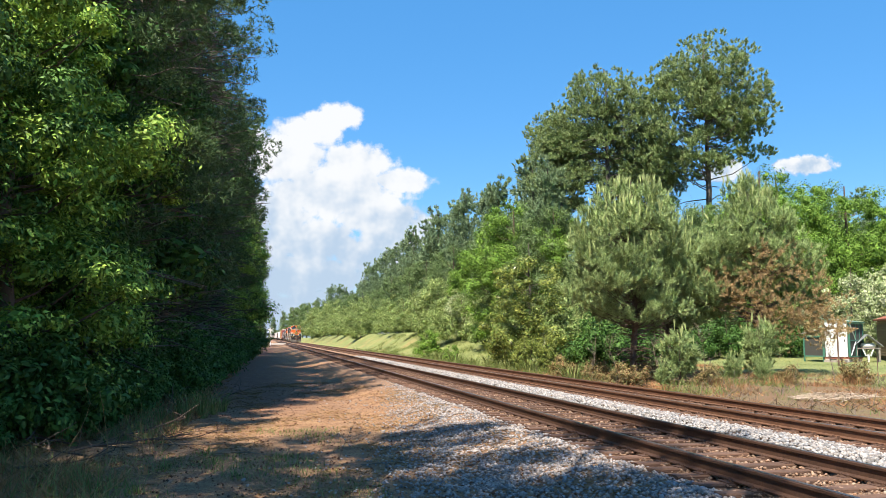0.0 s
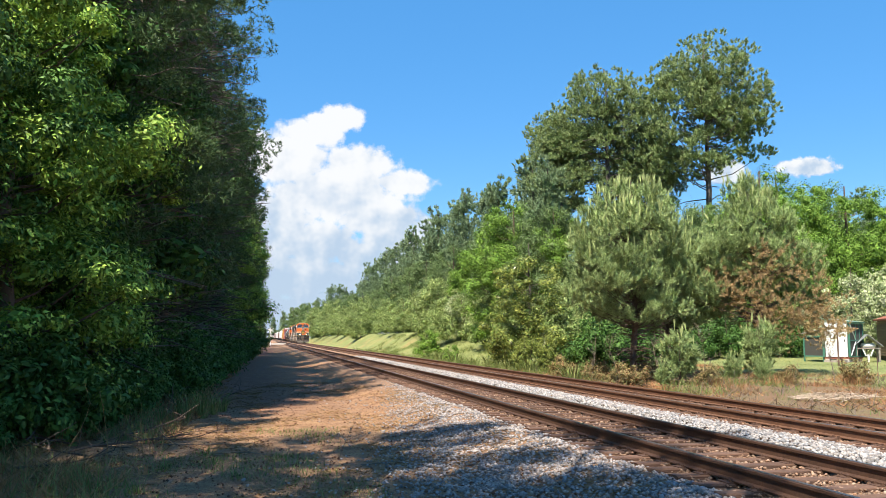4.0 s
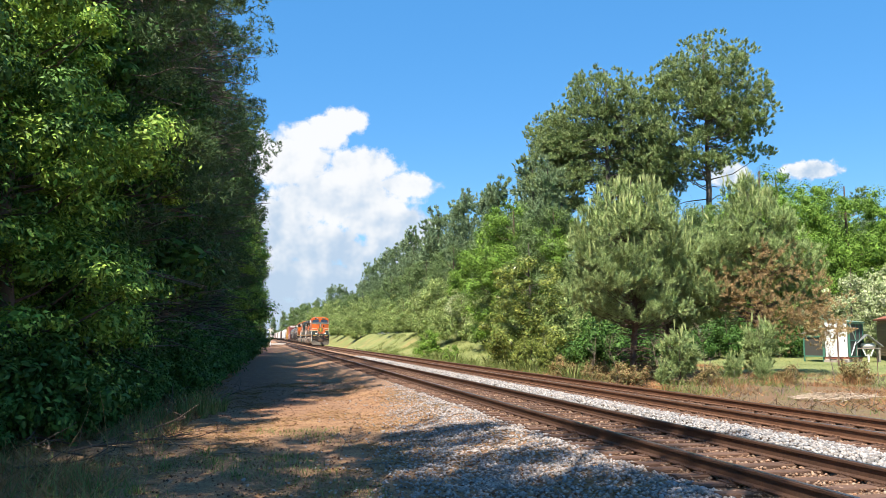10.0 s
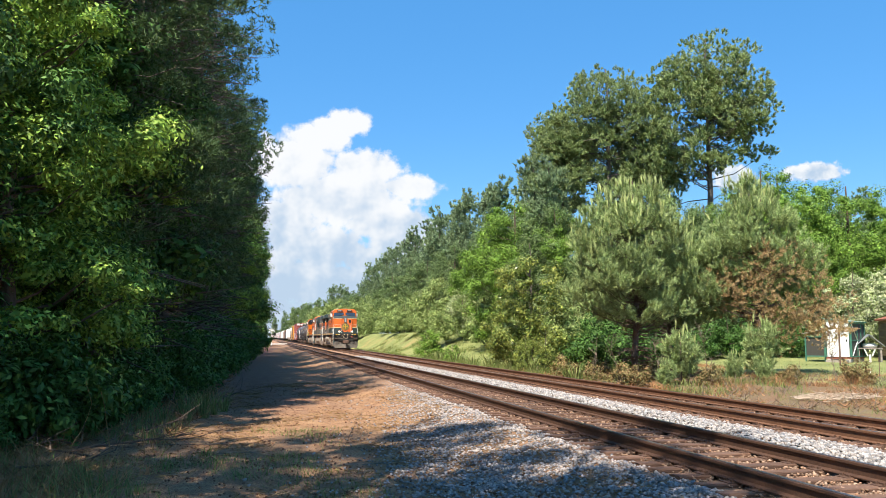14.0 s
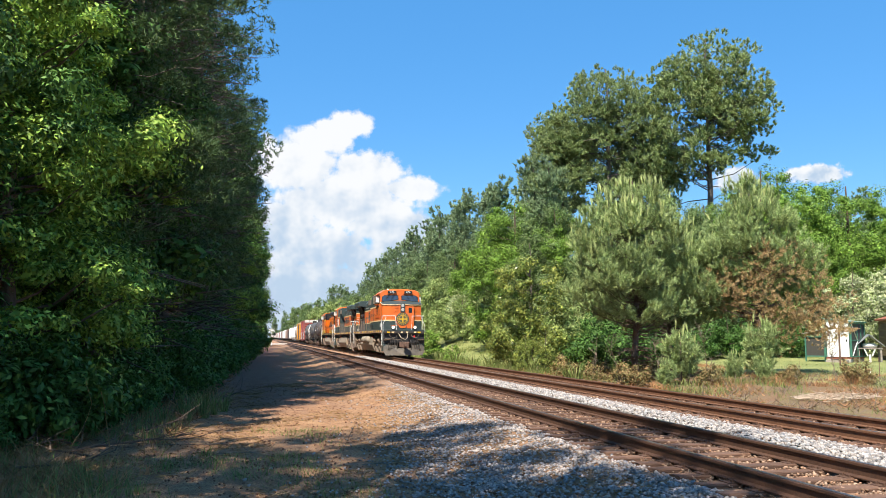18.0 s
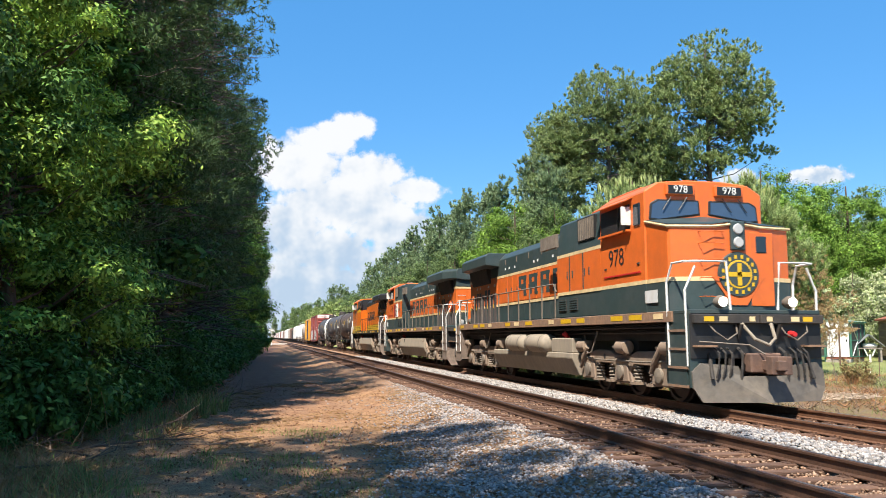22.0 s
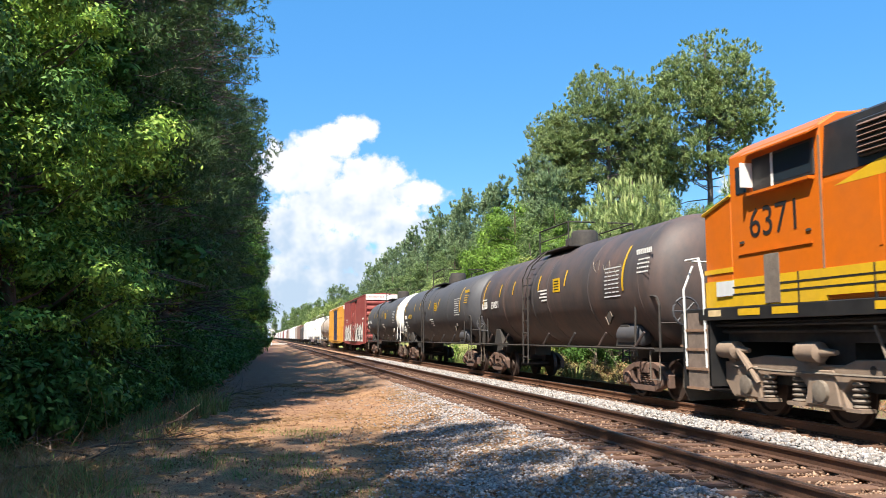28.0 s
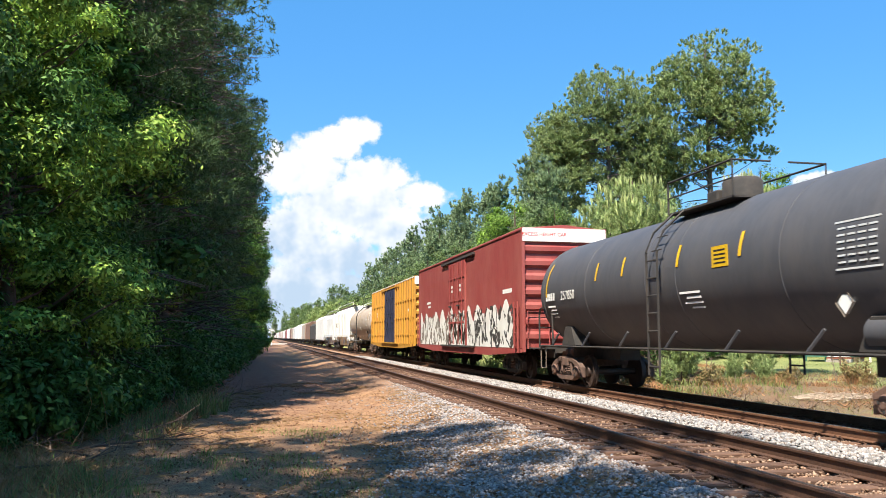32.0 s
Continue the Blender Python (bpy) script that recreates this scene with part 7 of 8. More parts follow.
for label, x, y, z, w, h, turn, blobs, scale in (
        ("white cumulus cloud bank over the far end of the line", 239, 2955, 458, 640, 620, -4.6,
         [(14, 352, 105, 72), (-90, 296, 165, 75), (-180, 196, 215, 140), (78, 178, 175, 100), (243, 118, 150, 60), (-4, 72, 350, 130), (-210, -31, 200, 140), (165, -15, 225, 95), (225, -90, 190, 85), (110, -165, 160, 85), (-55, 340, 95, 52), (-87, -113, 270, 110), (-169, -237, 290, 140), (0, -237, 170, 90), (-60, -360, 400, 120)], 300),
        ("small white cloud above the pines", 1646, 2441, 577, 300, 140, -34, [(-120, 0, 90, 55), (140, 0, 120, 40)], 150)):
    DRIFT.append((cloud(label, x, y, z, w, h, turn, blobs, scale), x, y, z, turn))

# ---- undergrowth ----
under = broadleaf("understory_shrub", "leafy shrub with shade put into its dark leaf colour", 101, 2.6, [(0, 0, 1.5, 1.1, 1.1, 1.1), (0.6, 0, 0.8, 1.0, 1.0, 0.7), (-0.6, 0.2, 0.8, 1.0, 1.0, 0.7)], 70, 110, 0.062, 0.38, DEEP, 0.04, 30, sprays=120, group="shrubs under the trees", category="shrub")
for i, (x, y, s) in enumerate(((-4.9, 16.9, 1.35), (-5.1, 16.0, 0.95), (-4.6, 17.2, 0.8), (-5.9, 15.4, 0.9), (-4.9, 15.0, 0.6), (-4.2, 19.2, 0.9), (-3.6, 21.5, 0.9), (-3.0, 24.2, 1.0), (-2.9, 26.9, 1.2), (-2.7, 29.2, 1.3), (-2.7, 32, 1.4), (-2.6, 35.5, 1.4), (-2.5, 39.5, 1.5), (-2.5, 44, 1.5), (-2.4, 49, 1.6), (-2.4, 55, 1.7),
                               (-2.3, 62, 1.8), (-2.3, 71, 1.9), (-2.3, 82, 2.0), (-2.3, 96, 2.0), (-2.2, 112, 2.1), (-2.2, 132, 2.2), (-4.2, 22.5, 1.6), (-4.0, 27.0, 1.8), (-4.0, 33, 1.9), (-3.8, 40, 2.0))):
    plant(under, x - (0.35 if 22 < y < 100 else 0.0), y, i * 67, s * (0.82 if 20 < y < 65 else 1.0))
# Dark shrubs added behind the young pines in place of the shade there.
for i, (x, y, s) in enumerate(((17.0, 39.5, 1.3), (19.5, 41.5, 1.5), (22.5, 47, 1.4), (25, 48.5, 1.4), (27.5, 49, 1.3), (30, 49, 1.3), (32.5, 49.5, 1.3), (35, 50, 1.3))):
    plant(under, x, y, i * 59 + 20, s)
drybush = broadleaf("dry_bush", "half-dead brown bush beside the far track", 102, 1.5, [(0, 0, 0.7, 0.8, 0.8, 0.6), (0.5, 0, 0.5, 0.6, 0.6, 0.4)], 44, 44, 0.05, 0.3, foliage("dry_leaf", (0.30, 0.17, 0.085), (0.18, 0.19, 0.07), rough=0.8), 0.03, 40, bark=TWIG, group="dry bushes by the far track", category="bush")
for i, (x, y, s) in enumerate(((12.7, 30.4, 0.6), (13.3, 28.9, 0.8), (14.1, 29.4, 0.7), (16.2, 27.6, 0.6), (18.8, 26.6, 0.55), (20.7, 25.6, 0.7), (22.3, 23.0, 0.8),
                               (12.6, 33.5, 0.8), (13.8, 32.6, 0.8), (15.6, 31.6, 0.7))):
    plant(drybush, x, y, i * 59, s)

# ---- ground cover and litter ----
CLOD = mat("earth_clod", (0.17, 0.08, 0.045), 0.95, vary=0.3, scale=20, per="island", spread=0.4)
stones("earth_clods", "small brown clods, cones and bits of bark on the bare earth", 6, 4200, (-3.2, 3.8, 5.5, 36), 0.024, lambda x, y: ground_z(x, y) + 0.008, material=CLOD, category="litter")
stones("loose_stones", "scattered stones on the bare earth beside the ballast", 8, 2600, (-0.5, 3.4, 4.5, 26), 0.028, lambda x, y: ground_z(x, y) + 0.008, thin=3.0)
heap("pine_straw", "fallen pine needles and dry leaves on the earth", 21, 80000, (-4.8, 4.4, 6.0, 36), 0.11, STRAW, lambda x, y: ground_z(x, y) + 0.012, "litter", 0.007, 0.12, 1.0)
heap("short_grass", "thin short green grass on the shaded earth", 22, 9000, (-3.4, 1.6, 8.5, 18), 0.11, GRASS, ground_z, "grass", 0.006, 1.0, 0.4)
heap("wood_edge_grass", "tall green grass and weeds at the foot of the woods", 23, 3600, (-4.8, -1.6, 9, 27), 0.34, GRASS, ground_z, "grass", 0.009, 1.0, 0.3)
heap("dry_weeds", "dry brown weeds and dead stems under the trees", 24, 9000, (-6.0, -1.6, 10.0, 30), 0.5, STRAW, ground_z, "weeds", 0.009, 0.7, 0.9)
heap("dead_bracken", "rust-brown dead bracken and twigs along the foot of the woods", 33, 9000, (-3.6, -1.5, 16, 60), 0.42, BRACKEN, ground_z, "weeds", 0.012, 0.6, 0.9)
heap("bank_grass", "pale yellow-green long grass on the far bank", 25, 44000, (11.7, 17.5, 24, 110), 0.4, GRASS, ground_z, "grass", 0.011, 1.0, 0.35)
heap("bank_straw", "dead brown grass and bracken beside the far track", 26, 46000, (11.8, 25, 15, 44), 0.26, BRACKEN, ground_z, "grass", 0.009, 0.6, 0.9)
heap("dead_twigs", "tangle of grey-brown dead twigs and stems beside the far track", 29, 5200, (12.2, 24, 17, 36), 0.5, TWIG, ground_z, "litter", 0.012, 0.6, 0.8)
heap("cut_sticks", "low pile of pale cut sticks and chips beside the far track", 34, 2600, (15.0, 17.8, 19.4, 21.4), 0.24, mat("pale_stick", (0.46, 0.36, 0.27), 0.9, vary=0.3, scale=15), lambda x, y: ground_z(x, y) + 0.05 + 0.08 * math.exp(-((x - 16) / 1.2) ** 2), "litter", 0.009, 0.12, 1.0)
heap("verge_weeds", "green weeds among the dead grass beside the far track", 30, 9000, (12.4, 25, 16, 34), 0.26, GRASS, ground_z, "weeds", 0.007, 1.0, 0.5)
heap("lawn_blades", "mown lawn beyond the track", 27, 26000, (16, 46, 24, 52), 0.05, GRASS, ground_z, "grass", 0.02, 1.0, 0.6)


def tuft(name, label, x, y, seed, n, height, material, category="grass plant", r=0.12, width=0.008):
    rng = np.random.default_rng(seed)
    a, q = rng.uniform(0, 6.283, n), rng.random(n) ** 0.6 * r
    p = np.stack([np.cos(a) * q, np.sin(a) * q, np.zeros(n)], axis=1)
    d = np.stack([np.cos(a) * 0.3 + rng.normal(size=n) * 0.12, np.sin(a) * 0.3 + rng.normal(size=n) * 0.12, np.ones(n)], axis=1)
    ln = height * rng.uniform(0.5, 1.1, (n, 1))
    mid, tip = p + d * ln * 0.55, p + d * ln + np.stack([np.cos(a) * 0.2, np.sin(a) * 0.2, np.full(n, -0.12)], axis=1) * ln
    s = np.stack([-np.sin(a), np.cos(a), np.zeros(n)], axis=1) * width
    v = np.concatenate([np.stack([p - s, p + s, mid + s * 0.8, mid - s * 0.8], axis=1).reshape(-1, 3), np.stack([mid - s * 0.8, mid + s * 0.8, tip + s * 0.1, tip - s * 0.1], axis=1).reshape(-1, 3)])
    ob = tagged(new(name, quads(name, v, material)), label, category)
    ob.matrix_basis = pose(x, y, ground_z(x, y) - 0.01)
    return ob


for i, (x, y, h) in enumerate(((-1.7, 20.2, 0.8), (-1.4, 20.9, 0.85), (-1.95, 21.4, 0.9), (-1.2, 21.8, 0.8), (-2.2, 19.8, 0.6), (-1.6, 22.6, 0.85), (-1.0, 22.4, 0.65))):
    tuft("tall_grass", "clump of tall seeding green grass at the wood's edge", x, y, 300 + i, 46, h, GRASS)
for i, (x, y, h) in enumerate(((-0.9, 14.2, 0.18), (-0.7, 13.2, 0.16), (0.35, 13.8, 0.15), (-1.4, 13.0, 0.25), (-0.3, 12.0, 0.16), (-1.9, 11.6, 0.3), (-2.3, 11.8, 0.4), (-2.6, 12.4, 0.45), (-1.5, 11.2, 0.26))):
    tuft("grass_tuft", "small tuft of short grass on the earth", x, y, 320 + i, 40, h, GRASS, r=0.2, width=0.005)


def dead_branch(name, label, x, y, seed, length, twigs, material, lift=0.02, upright=False, r=0.012, turn=None, category="branch"):
    rng = random.Random(seed)
    g = Geo()
    a = turn if turn is not None else rng.uniform(0, 6.28)
    way = Vector((0.1, 0.1, 1)) if upright else Vector((math.cos(a), math.sin(a), 0.06))

    def grow(p, d, ln, rr, depth):
        pts = [p]
        for _ in range(4):
            d = (d + Vector((rng.gauss(0, 0.16), rng.gauss(0, 0.16), rng.gauss(0, 0.08)))).normalized()
            q = pts[-1] + d * ln / 4
            q.z = max(q.z, 0.005)
            pts.append(q)
        g.tube(pts, rr, 5, rr * 0.35)
        if depth:
            for _ in range(twigs):
                i = rng.randint(1, 4)
                side = (d + Vector((rng.gauss(0, 0.8), rng.gauss(0, 0.8), abs(rng.gauss(0, 0.35))))).normalized()
                grow(pts[i].copy(), side, ln * rng.uniform(0.25, 0.5), rr * 0.55, depth - 1)

    grow(Vector((0, 0, 0.01)), way, length, r, 2 if upright else 1)
    ob = tagged(new(name, g.mesh(name, material)), label, category)
    ob.matrix_basis = pose(x, y, ground_z(x, y) + (0 if upright else lift))
    return ob


dead_branch("bare_seedling", "small leafless seedling standing on the gravel edge", 1.27, 13.7, 1, 0.6, 4, TWIG, upright=True, r=0.008, category="plant")
dead_branch("fallen_stick", "bare grey stick lying on the earth", 0.2, 13.8, 2, 0.9, 3, TWIG, turn=2.7)
dead_branch("fallen_stick", "bare grey stick lying on the earth", 1.5, 12.6, 3, 0.8, 4, TWIG, turn=0.4)
dead_branch("fallen_stick", "forked dry stick lying on the earth", -0.7, 15.8, 4, 1.1, 3, TWIG, turn=3.6)
dead_branch("fallen_stick", "forked dry stick lying on the ballast", 2.7, 14.8, 5, 0.6, 2, TWIG, turn=0.2)
for i, (x, y, ln, t) in enumerate(((-2.7, 14.2, 1.6, 2.6), (-3.2, 15.0, 1.8, 0.3), (-2.3, 15.6, 1.5, 1.0), (-3.4, 16.2, 1.9, 2.9), (-2.6, 17.0, 1.6, 0.6), (-2.2, 23.5, 1.9, 1.9), (-1.9, 26.0, 2.0, 0.9), (-1.8, 29.5, 2.0, 2.2), (-3.6, 13.6, 1.4, 0.1))):
    dead_branch("dead_bough", "dry brown fallen bough at the foot of the woods", x, y, 40 + i, ln, 7, BARK, lift=0.08, r=0.02, turn=t)
for i, (x, y, h) in enumerate(((-2.35, 13.9, 1.2), (-1.9, 14.6, 0.6), (-3.2, 15.0, 1.0))):
    dead_branch("dead_weed", "thin pale dead weed standing in the grass", x, y, 60 + i, h, 1, STRAW, upright=True, r=0.009, category="weed")


def stump(x, y, seed):
    rng = random.Random(seed)
    g = Geo()
    for k in range(5):
        a = k * 1.256 + rng.uniform(-0.3, 0.3)
        h = rng.uniform(0.05, 0.16)
        c = Vector((math.cos(a) * 0.05, math.sin(a) * 0.05, 0))
        g.add([c + Vector((-0.03, -0.025, -0.02)), c + Vector((0.03, -0.025, -0.02)), c + Vector((0.02, 0.03, -0.02)), c + Vector((rng.uniform(-0.05, 0.05), 0, h))], [(0, 1, 3), (1, 2, 3), (2, 0, 3), (0, 2, 1)])
    ob = tagged(new("stump", g.mesh("stump", mat("split_wood", (0.42, 0.2, 0.09), 0.9, vary=0.3, scale=25))), "small splintered reddish tree stump", "stump")
    ob.matrix_basis = pose(x, y, ground_z(x, y))


stump(-1.95, 12.6, 1)
stump(-1.65, 12.75, 2)

# brush heaps on the far side
for i, (x, y, ln) in enumerate(((13.4, 29.5, 1.6), (14.2, 28.8, 1.7), (15.0, 29.2, 1.6), (15.8, 28.6, 1.4), (16.6, 28.8, 1.6), (17.4, 27.8, 1.4), (13.0, 31.5, 1.7), (19.2, 26.8, 1.5), (20.2, 26.0, 1.4), (13.6, 30.4, 1.5))):
    dead_branch("brush_branch", "tangled dry brown branch beside the far track", x, y, 80 + i, ln, 9, TWIG, lift=0.15, r=0.018, upright=i % 2 == 0)
fern = [tuft("dead_fern", "clump of rust-brown dead bracken", x, y, 400 + i, 170, h * 0.55, BRACKEN, "fern", 0.6, 0.006) for i, (x, y, h) in enumerate(((13.2, 28.6, 0.7), (16.4, 27.4, 0.6), (18.2, 26.4, 0.8), (20.4, 25.2, 0.9), (21.4, 23.8, 0.9), (14.0, 27.4, 0.5), (19.0, 25.4, 0.6), (22.4, 23.2, 0.8)))]
for i, (x, y, h) in enumerate(((12.6, 32, 0.9), (12.7, 38, 1.0), (12.9, 42, 1.1), (13.2, 47, 1.1), (12.8, 50, 0.9), (20.9, 22.8, 0.8), (22.0, 22.4, 0.9), (13.0, 55, 1.2), (13.3, 62, 1.2), (13.6, 66, 1.0))):
    tuft("long_grass", "clump of long pale grass beside the far track", x, y, 430 + i, 80, h, GRASS, "grass plant", 0.5, 0.02)

# ---- yard beyond the far track ----
SHEDWHITE = mat("white_door_paint", (0.8, 0.8, 0.78), 0.5, vary=0.06, scale=5, grime=(0.5, 0.48, 0.42), amount=0.3)
SHEDGREEN = mat("green_frame_paint", (0.045, 0.15, 0.105), 0.55, vary=0.12, scale=8)
POLY = mat("milky_plastic_sheet", (0.5, 0.55, 0.5), 0.25, vary=0.1, scale=2)
PLANK = mat("grey_board", (0.28, 0.24, 0.2), 0.9, vary=0.25, scale=10, grime=(0.15, 0.12, 0.1), amount=0.5, per="object", spread=0.2)
MESHWIRE = mat("wire_screen", (0.045, 0.042, 0.035), 0.8, vary=0.3, scale=40)
BRICK = mat("pale_block", (0.45, 0.4, 0.36), 0.9, vary=0.2, scale=15)
SIDING = mat("brown_clapboard", (0.23, 0.16, 0.11), 0.8, vary=0.15, scale=8, per="object", spread=0.15)
REDROOF = mat("red_brown_roof", (0.3, 0.1, 0.06), 0.8, vary=0.2, scale=10)


def greenhouse():
    G = thing("garden_shed", "small white-doored garden shed with green frames and wire run", "shed", at=pose(34.1, 43.0, ground_z(34.1, 43.0), 0, 0, -57))
    W, D, H, B = 0.72, 1.15, 2.3, 0.3
    part("floor", Geo().box(-W, W, -D, D, B - 0.1, B), REDROOF, G)
    for x in (-0.55, 0.55):
        for y in (-0.95, 0.0, 0.95):
            part("block", Geo().box(x - 0.1, x + 0.1, y - 0.2, y + 0.2, 0, B - 0.1), BRICK, G)
    for sx in (-W, W):
        for sy in (-D, D):
            part("corner_post", Geo().box(sx - 0.05, sx + 0.05, sy - 0.05, sy + 0.05, B, H + (0.2 if sx < 0 else 0.0)), SHEDGREEN, G)
    door = part("door", Geo().box(-0.62, 0.62, -D - 0.05, -D + 0.02, B + 0.02, H + 0.02), SHEDWHITE, G, "white painted door", bevel=0.01)
    part("latch", Geo().box(0.46, 0.52, -D - 0.08, -D - 0.05, 1.2, 1.34), DARK, door)
    part("front_plate", Geo().prism([(-W, H + 0.02), (W, H + 0.02), (W, H + 0.05), (-W, H + 0.24)], "y", -D - 0.03, -D + 0.01), SHEDWHITE, G)
    sp = part("side_panel", Geo().box(W - 0.01, W + 0.01, -D + 0.05, D - 0.05, B, H), MESHWIRE, G, "dark mesh panel")
    for y in (-0.1, 0.55):
        part("stud", Geo().box(W - 0.04, W + 0.04, y - 0.03, y + 0.03, B, H), SHEDGREEN, sp)
    for z in (B, 1.25, H - 0.06):
        part("rail", Geo().box(W - 0.04, W + 0.045, -D, D, z, z + 0.07), SHEDGREEN, sp)
    part("brace", Geo().tube([(W + 0.03, -1.0, B + 0.1), (W + 0.03, -0.15, 1.2)], 0.03, 4), SHEDWHITE, sp)
    part("brace", Geo().tube([(W + 0.03, -0.15, 1.3), (W + 0.03, -1.0, H - 0.1)], 0.03, 4), SHEDWHITE, sp)
    part("far_panel", Geo().box(-W - 0.01, -W + 0.01, -D + 0.05, D - 0.05, B, H + 0.15), POLY, G)
    part("back_wall", Geo().box(-W, W, D - 0.02, D + 0.02, B, H), POLY, G)
    part("roof_panel", Geo().prism([(-W - 0.12, H + 0.26), (W + 0.12, H + 0.04), (W + 0.12, H + 0.08), (-W - 0.12, H + 0.30)], "y", -D - 0.12, D + 0.12), POLY, G, "clear corrugated roof sheet")
    part("roof_edge", Geo().tube([(W + 0.12, -D - 0.12, H + 0.06), (W + 0.12, D + 0.12, H + 0.06)], 0.04, 4), SHEDGREEN, G)
    part("roof_edge", Geo().tube([(-W - 0.12, -D - 0.12, H + 0.28), (W + 0.12, -D - 0.12, H + 0.06)], 0.04, 4), SHEDGREEN, G)
    # low wire run against the shed
    run = part("wire_run", Geo().box(-1.95, -W - 0.06, -D + 0.2, -D + 0.22, B, 1.5), MESHWIRE, G, "low run of dark wire mesh")
    for x in (-1.95, -0.82):
        part("run_post", Geo().box(x - 0.04, x + 0.04, -D + 0.14, -D + 0.2, 0, 1.52), SHEDGREEN, run)
    for z in (B, 1.46):
        part("run_rail", Geo().box(-1.99, -W - 0.06, -D + 0.14, -D + 0.19, z, z + 0.07), SHEDGREEN, run)
    part("run_roof", Geo().prism([(-2.1, 1.66), (-W - 0.06, 1.95), (-W - 0.06, 1.99), (-2.1, 1.7)], "y", -D + 0.05, D), PLANK, run, "grey board roof of the run")
    part("step", Geo().box(-0.6, 0.6, -D - 0.45, -D - 0.08, 0, 0.14), PLANK, G)


def hutch():
    H = thing("feed_hutch", "small wooden stand with a pitched sheet roof", "hutch", at=pose(35.3, 42.5, ground_z(35.3, 42.5), 0, 0, -32))
    for x in (-0.6, 0.6):
        for y in (-0.4, 0.4):
            part("leg", Geo().box(x - 0.05, x + 0.05, y - 0.05, y + 0.05, 0, 1.0), PLANK, H)
        part("fork", Geo().tube([(x * 0.2, -0.45, 0.35), (x * 0.5, -0.45, 0.8)], 0.04, 5), SHEDWHITE, H)
    part("stem", Geo().box(-0.05, 0.05, -0.5, -0.4, 0, 0.45), SHEDWHITE, H)
    part("shelf", Geo().box(-0.7, 0.7, -0.5, 0.5, 0.78, 0.84), PLANK, H)
    for s in (-1, 1):
        part("roof_panel", Geo().add([(0, -0.65, 1.65), (s * 0.8, -0.65, 0.95), (s * 0.8, 0.65, 0.95), (0, 0.65, 1.65), (0, -0.65, 1.61), (s * 0.8, -0.65, 0.91), (s * 0.8, 0.65, 0.91), (0, 0.65, 1.61)],
                                     [(0, 1, 2, 3), (7, 6, 5, 4), (0, 4, 5, 1), (1, 5, 6, 2), (2, 6, 7, 3)]), mat("dull_tin_sheet", (0.34, 0.35, 0.36), 0.45, 0.4, vary=0.15, scale=6), H, "pale metal roof sheet")
    part("tarp", Geo().box(-0.35, 0.45, -0.35, 0.35, 0.84, 1.1), WHITE, H, bevel=0.1)


def cabin():
    C = thing("storage_cabin", "brown clapboard cabin with a red-edged roof", "cabin", at=pose(39.7, 43.2, ground_z(39.7, 43.2), 0, 0, -30))
    part("wall", Geo().box(-2.0, 2.0, -1.8, 1.8, 0.3, 2.5), SIDING, C)
    for i in range(13):
        z = 0.32 + i * 0.168
        b = Geo().prism([(-1.8, z), (-1.85, z + 0.01), (-1.815, z + 0.165), (-1.8, z + 0.165)], "x", -2.0, 2.0)
        part("board", b, SIDING, C)
        part("board", Geo().prism([(-2.0, z), (-2.05, z + 0.01), (-2.015, z + 0.165), (-2.0, z + 0.165)], "y", -1.8, 1.8), SIDING, C)
    part("roof", Geo().prism([(-2.2, 2.5), (2.2, 2.5), (2.2, 2.6), (0, 3.3), (-2.2, 2.6)], "y", -2.0, 2.0), REDROOF, C)
    part("foundation", Geo().box(-1.9, 1.9, -1.7, 1.7, 0, 0.3), DARK, C)


def yard_post(x, y, h):
    P = thing("washing_post", "rusty T-shaped washing line post on the lawn", "post", at=pose(x, y, ground_z(x, y), 0, 0, -25))
    part("upright", Geo().tube([(0, 0, -0.1), (0, 0, h)], 0.045, 8), RUSTY, P)
    part("crossbar", Geo().tube([(-0.9, 0, h - 0.03), (0.95, 0, h - 0.03)], 0.04, 8), RUSTY, P)


def bird_figure(x, y):
    """A small garden ornament in one plain mesh."""
    g = Geo().lathe([(0.0, 0.16), (0.12, 0.17), (0.26, 0.11), (0.34, 0.05), (0.5, 0.045), (0.56, 0.07), (0.62, 0.05)], "z", 12)
    g.tube([(0.03, 0, 0.57), (0.16, 0, 0.55)], 0.03, 6, 0.008)
    ob = tagged(new("garden_ornament", g.mesh("garden_ornament", mat("cast_white", (0.75, 0.72, 0.66), 0.6, vary=0.1, scale=10), smooth=1.0)), "small white bird-shaped garden ornament on the lawn", "ornament")
    ob.matrix_basis = pose(x, y, ground_z(x, y))
    ob.scale = (0.7, 0.7, 0.7)


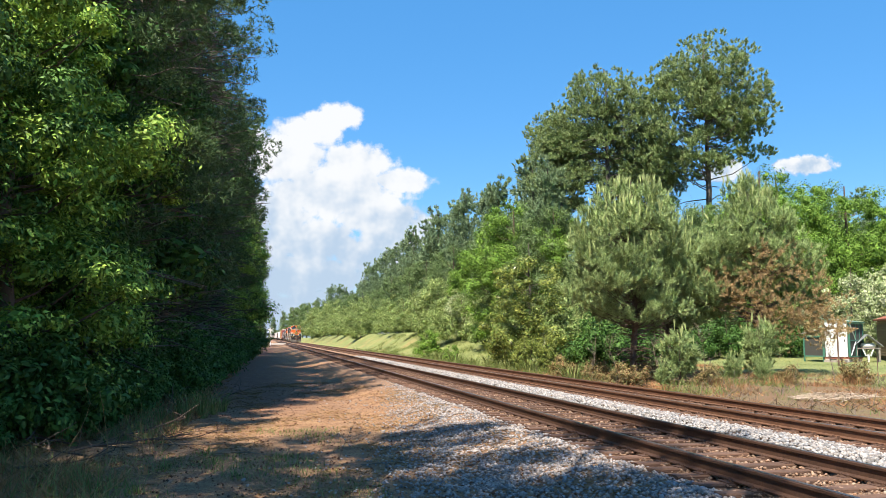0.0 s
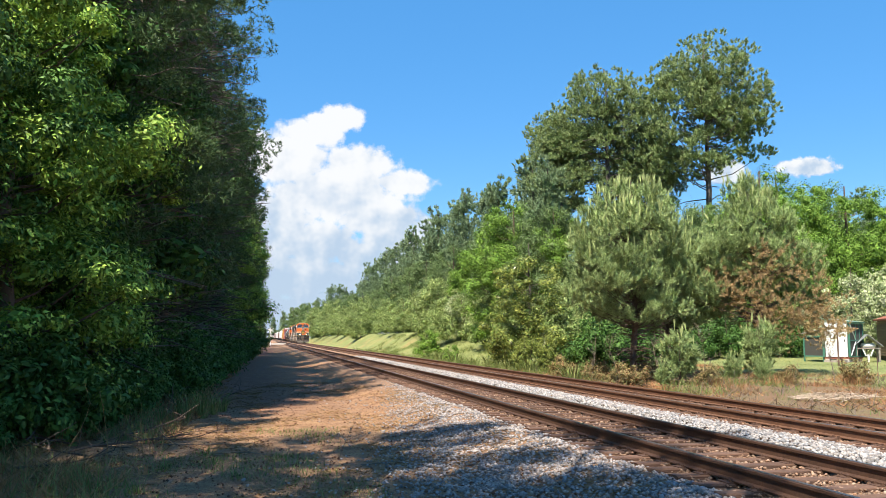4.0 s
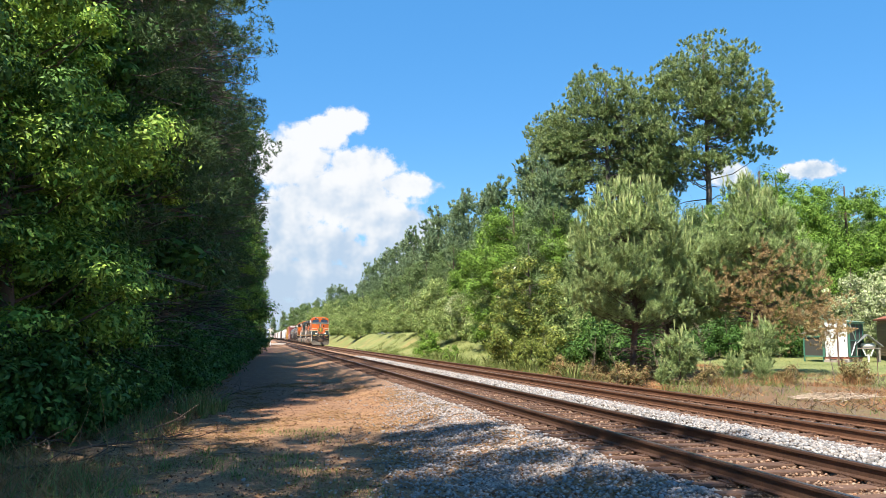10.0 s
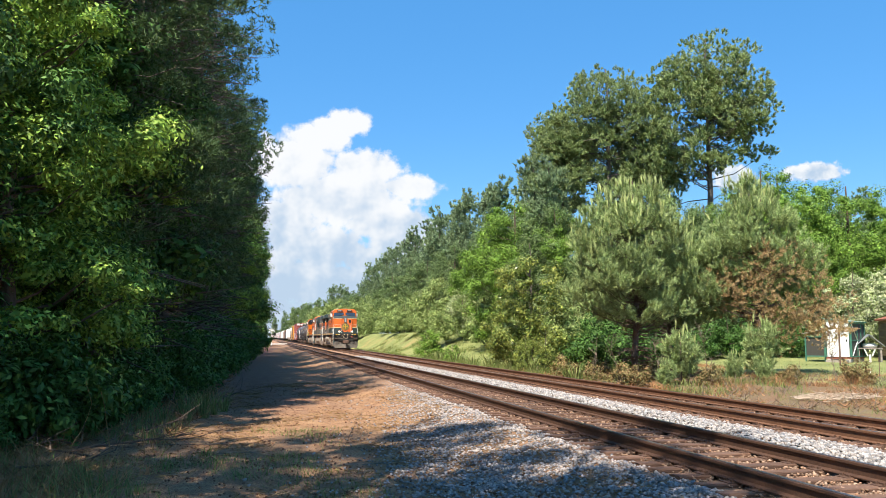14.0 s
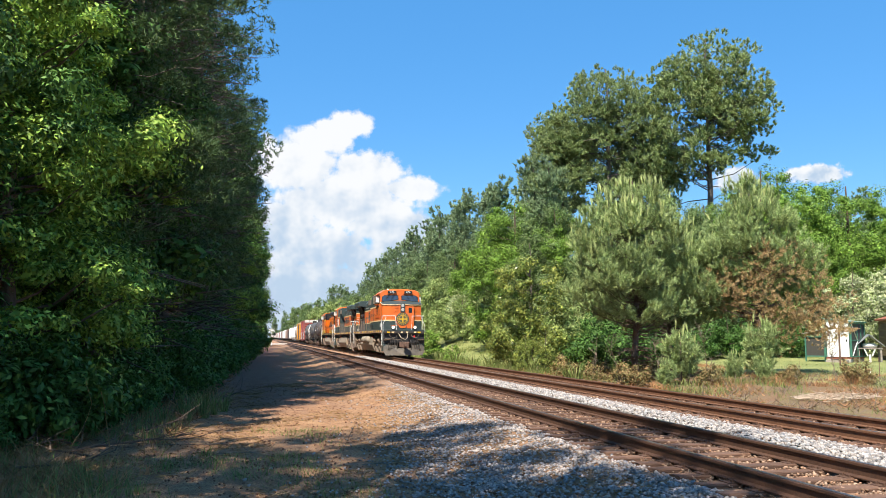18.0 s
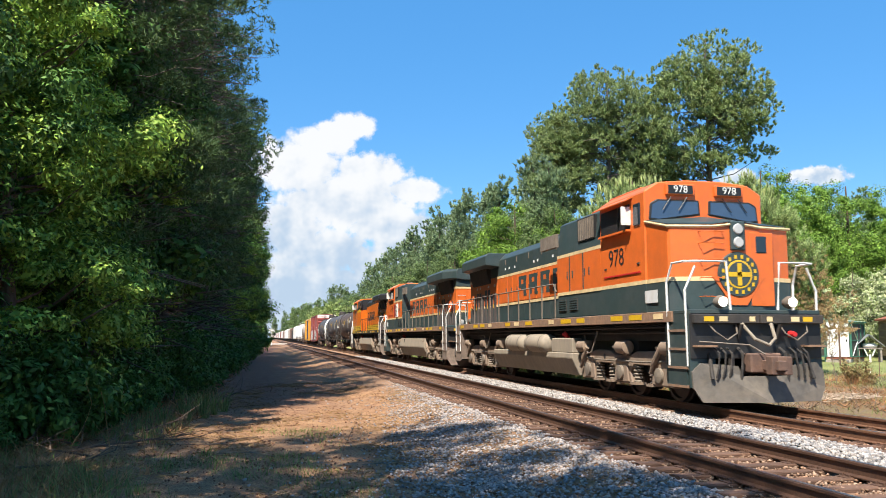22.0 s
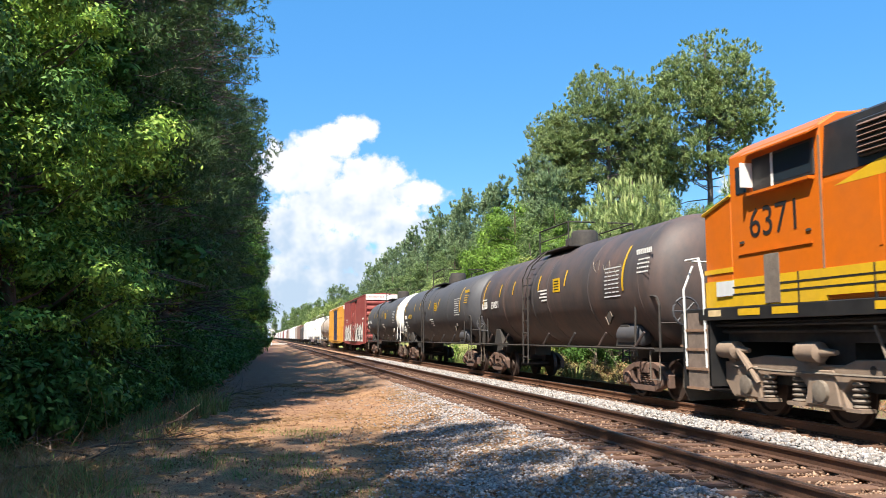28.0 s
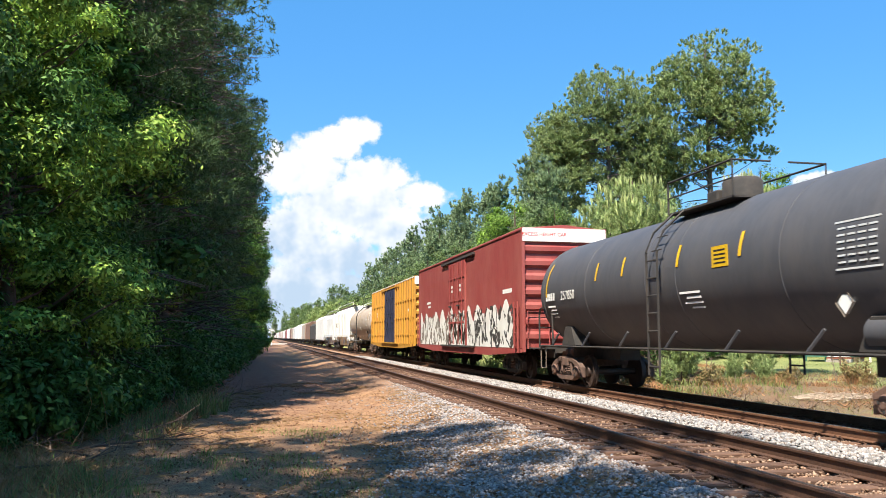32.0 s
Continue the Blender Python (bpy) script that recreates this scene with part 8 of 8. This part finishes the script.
greenhouse()
hutch()
cabin()
yard_post(29.4, 37.5, 2.0)
bird_figure(23.1, 27.8)
for x, y in ((22.6, 28.6), (23.7, 28.0)):
    tagged(new("garden_stake", Geo().tube([(0, 0, -0.05), (0, 0, 0.85)], 0.015, 5).mesh("garden_stake", RUSTY)), "thin metal garden stake in the grass", "stake").matrix_basis = pose(x, y, ground_z(x, y))
for x, y, h in ((20.4, 23.6, 0.42), (24.6, 27.2, 0.5)):
    tagged(new("marker_stake", Geo().box(-0.03, 0.03, -0.02, 0.02, -0.05, h).mesh("marker_stake", SHEDWHITE, bevel=0.005)), "short white marker stake beside the track", "stake").matrix_basis = pose(x, y, ground_z(x, y))

# level crossing far down the line
cross = thing("signal_cabinet", "white metal signal cabinet at the far crossing", "cabinet", at=pose(-0.6, 195, ground_z(-0.6, 195)))
part("body", Geo().box(-1.0, 1.0, -0.9, 0.9, 0.2, 2.4), WHITE, cross, bevel=0.03)
part("roof", Geo().box(-1.1, 1.1, -1.0, 1.0, 2.4, 2.5), HOPPERGREY, cross, bevel=0.02)
part("base", Geo().box(-1.1, 1.1, -1.0, 1.0, 0, 0.2), BRICK, cross)
mast = thing("crossing_signal", "crossing signal mast with crossed boards", "signal", at=pose(1.6, 190, ground_z(1.6, 190)))
part("pole", Geo().tube([(0, 0, -0.1), (0, 0, 4.2)], 0.07, 8), HANDRAIL, mast)
part("lamp_bar", Geo().box(-0.75, 0.75, -0.05, 0.05, 2.6, 2.72), BLACK, mast)
for s in (-1, 1):
    part("lamp_hood", Geo().lathe([(-0.25, 0.3), (0.05, 0.3)], "y", 16, (s * 0.6, 0, 2.66)), BLACK, mast)
    part("crossed_board", Geo().prism([(-0.7, 3.45 - s * 0.35), (-0.62, 3.62 - s * 0.35), (0.7, 3.75 + s * 0.35), (0.62, 3.58 + s * 0.35)], "y", -0.1 - 0.02 * s, -0.08 - 0.02 * s), WHITE, mast)
road = tagged(new("road", Geo().box(-60, 60, -4, 4, -0.3, 0.0).mesh("road", mat("pale_road", (0.42, 0.38, 0.34), 0.9, vary=0.15, scale=3))), "pale crossing road over the tracks", "road", kind="structure")
road.matrix_basis = pose(-54.8, 198, 0.01)

motions()
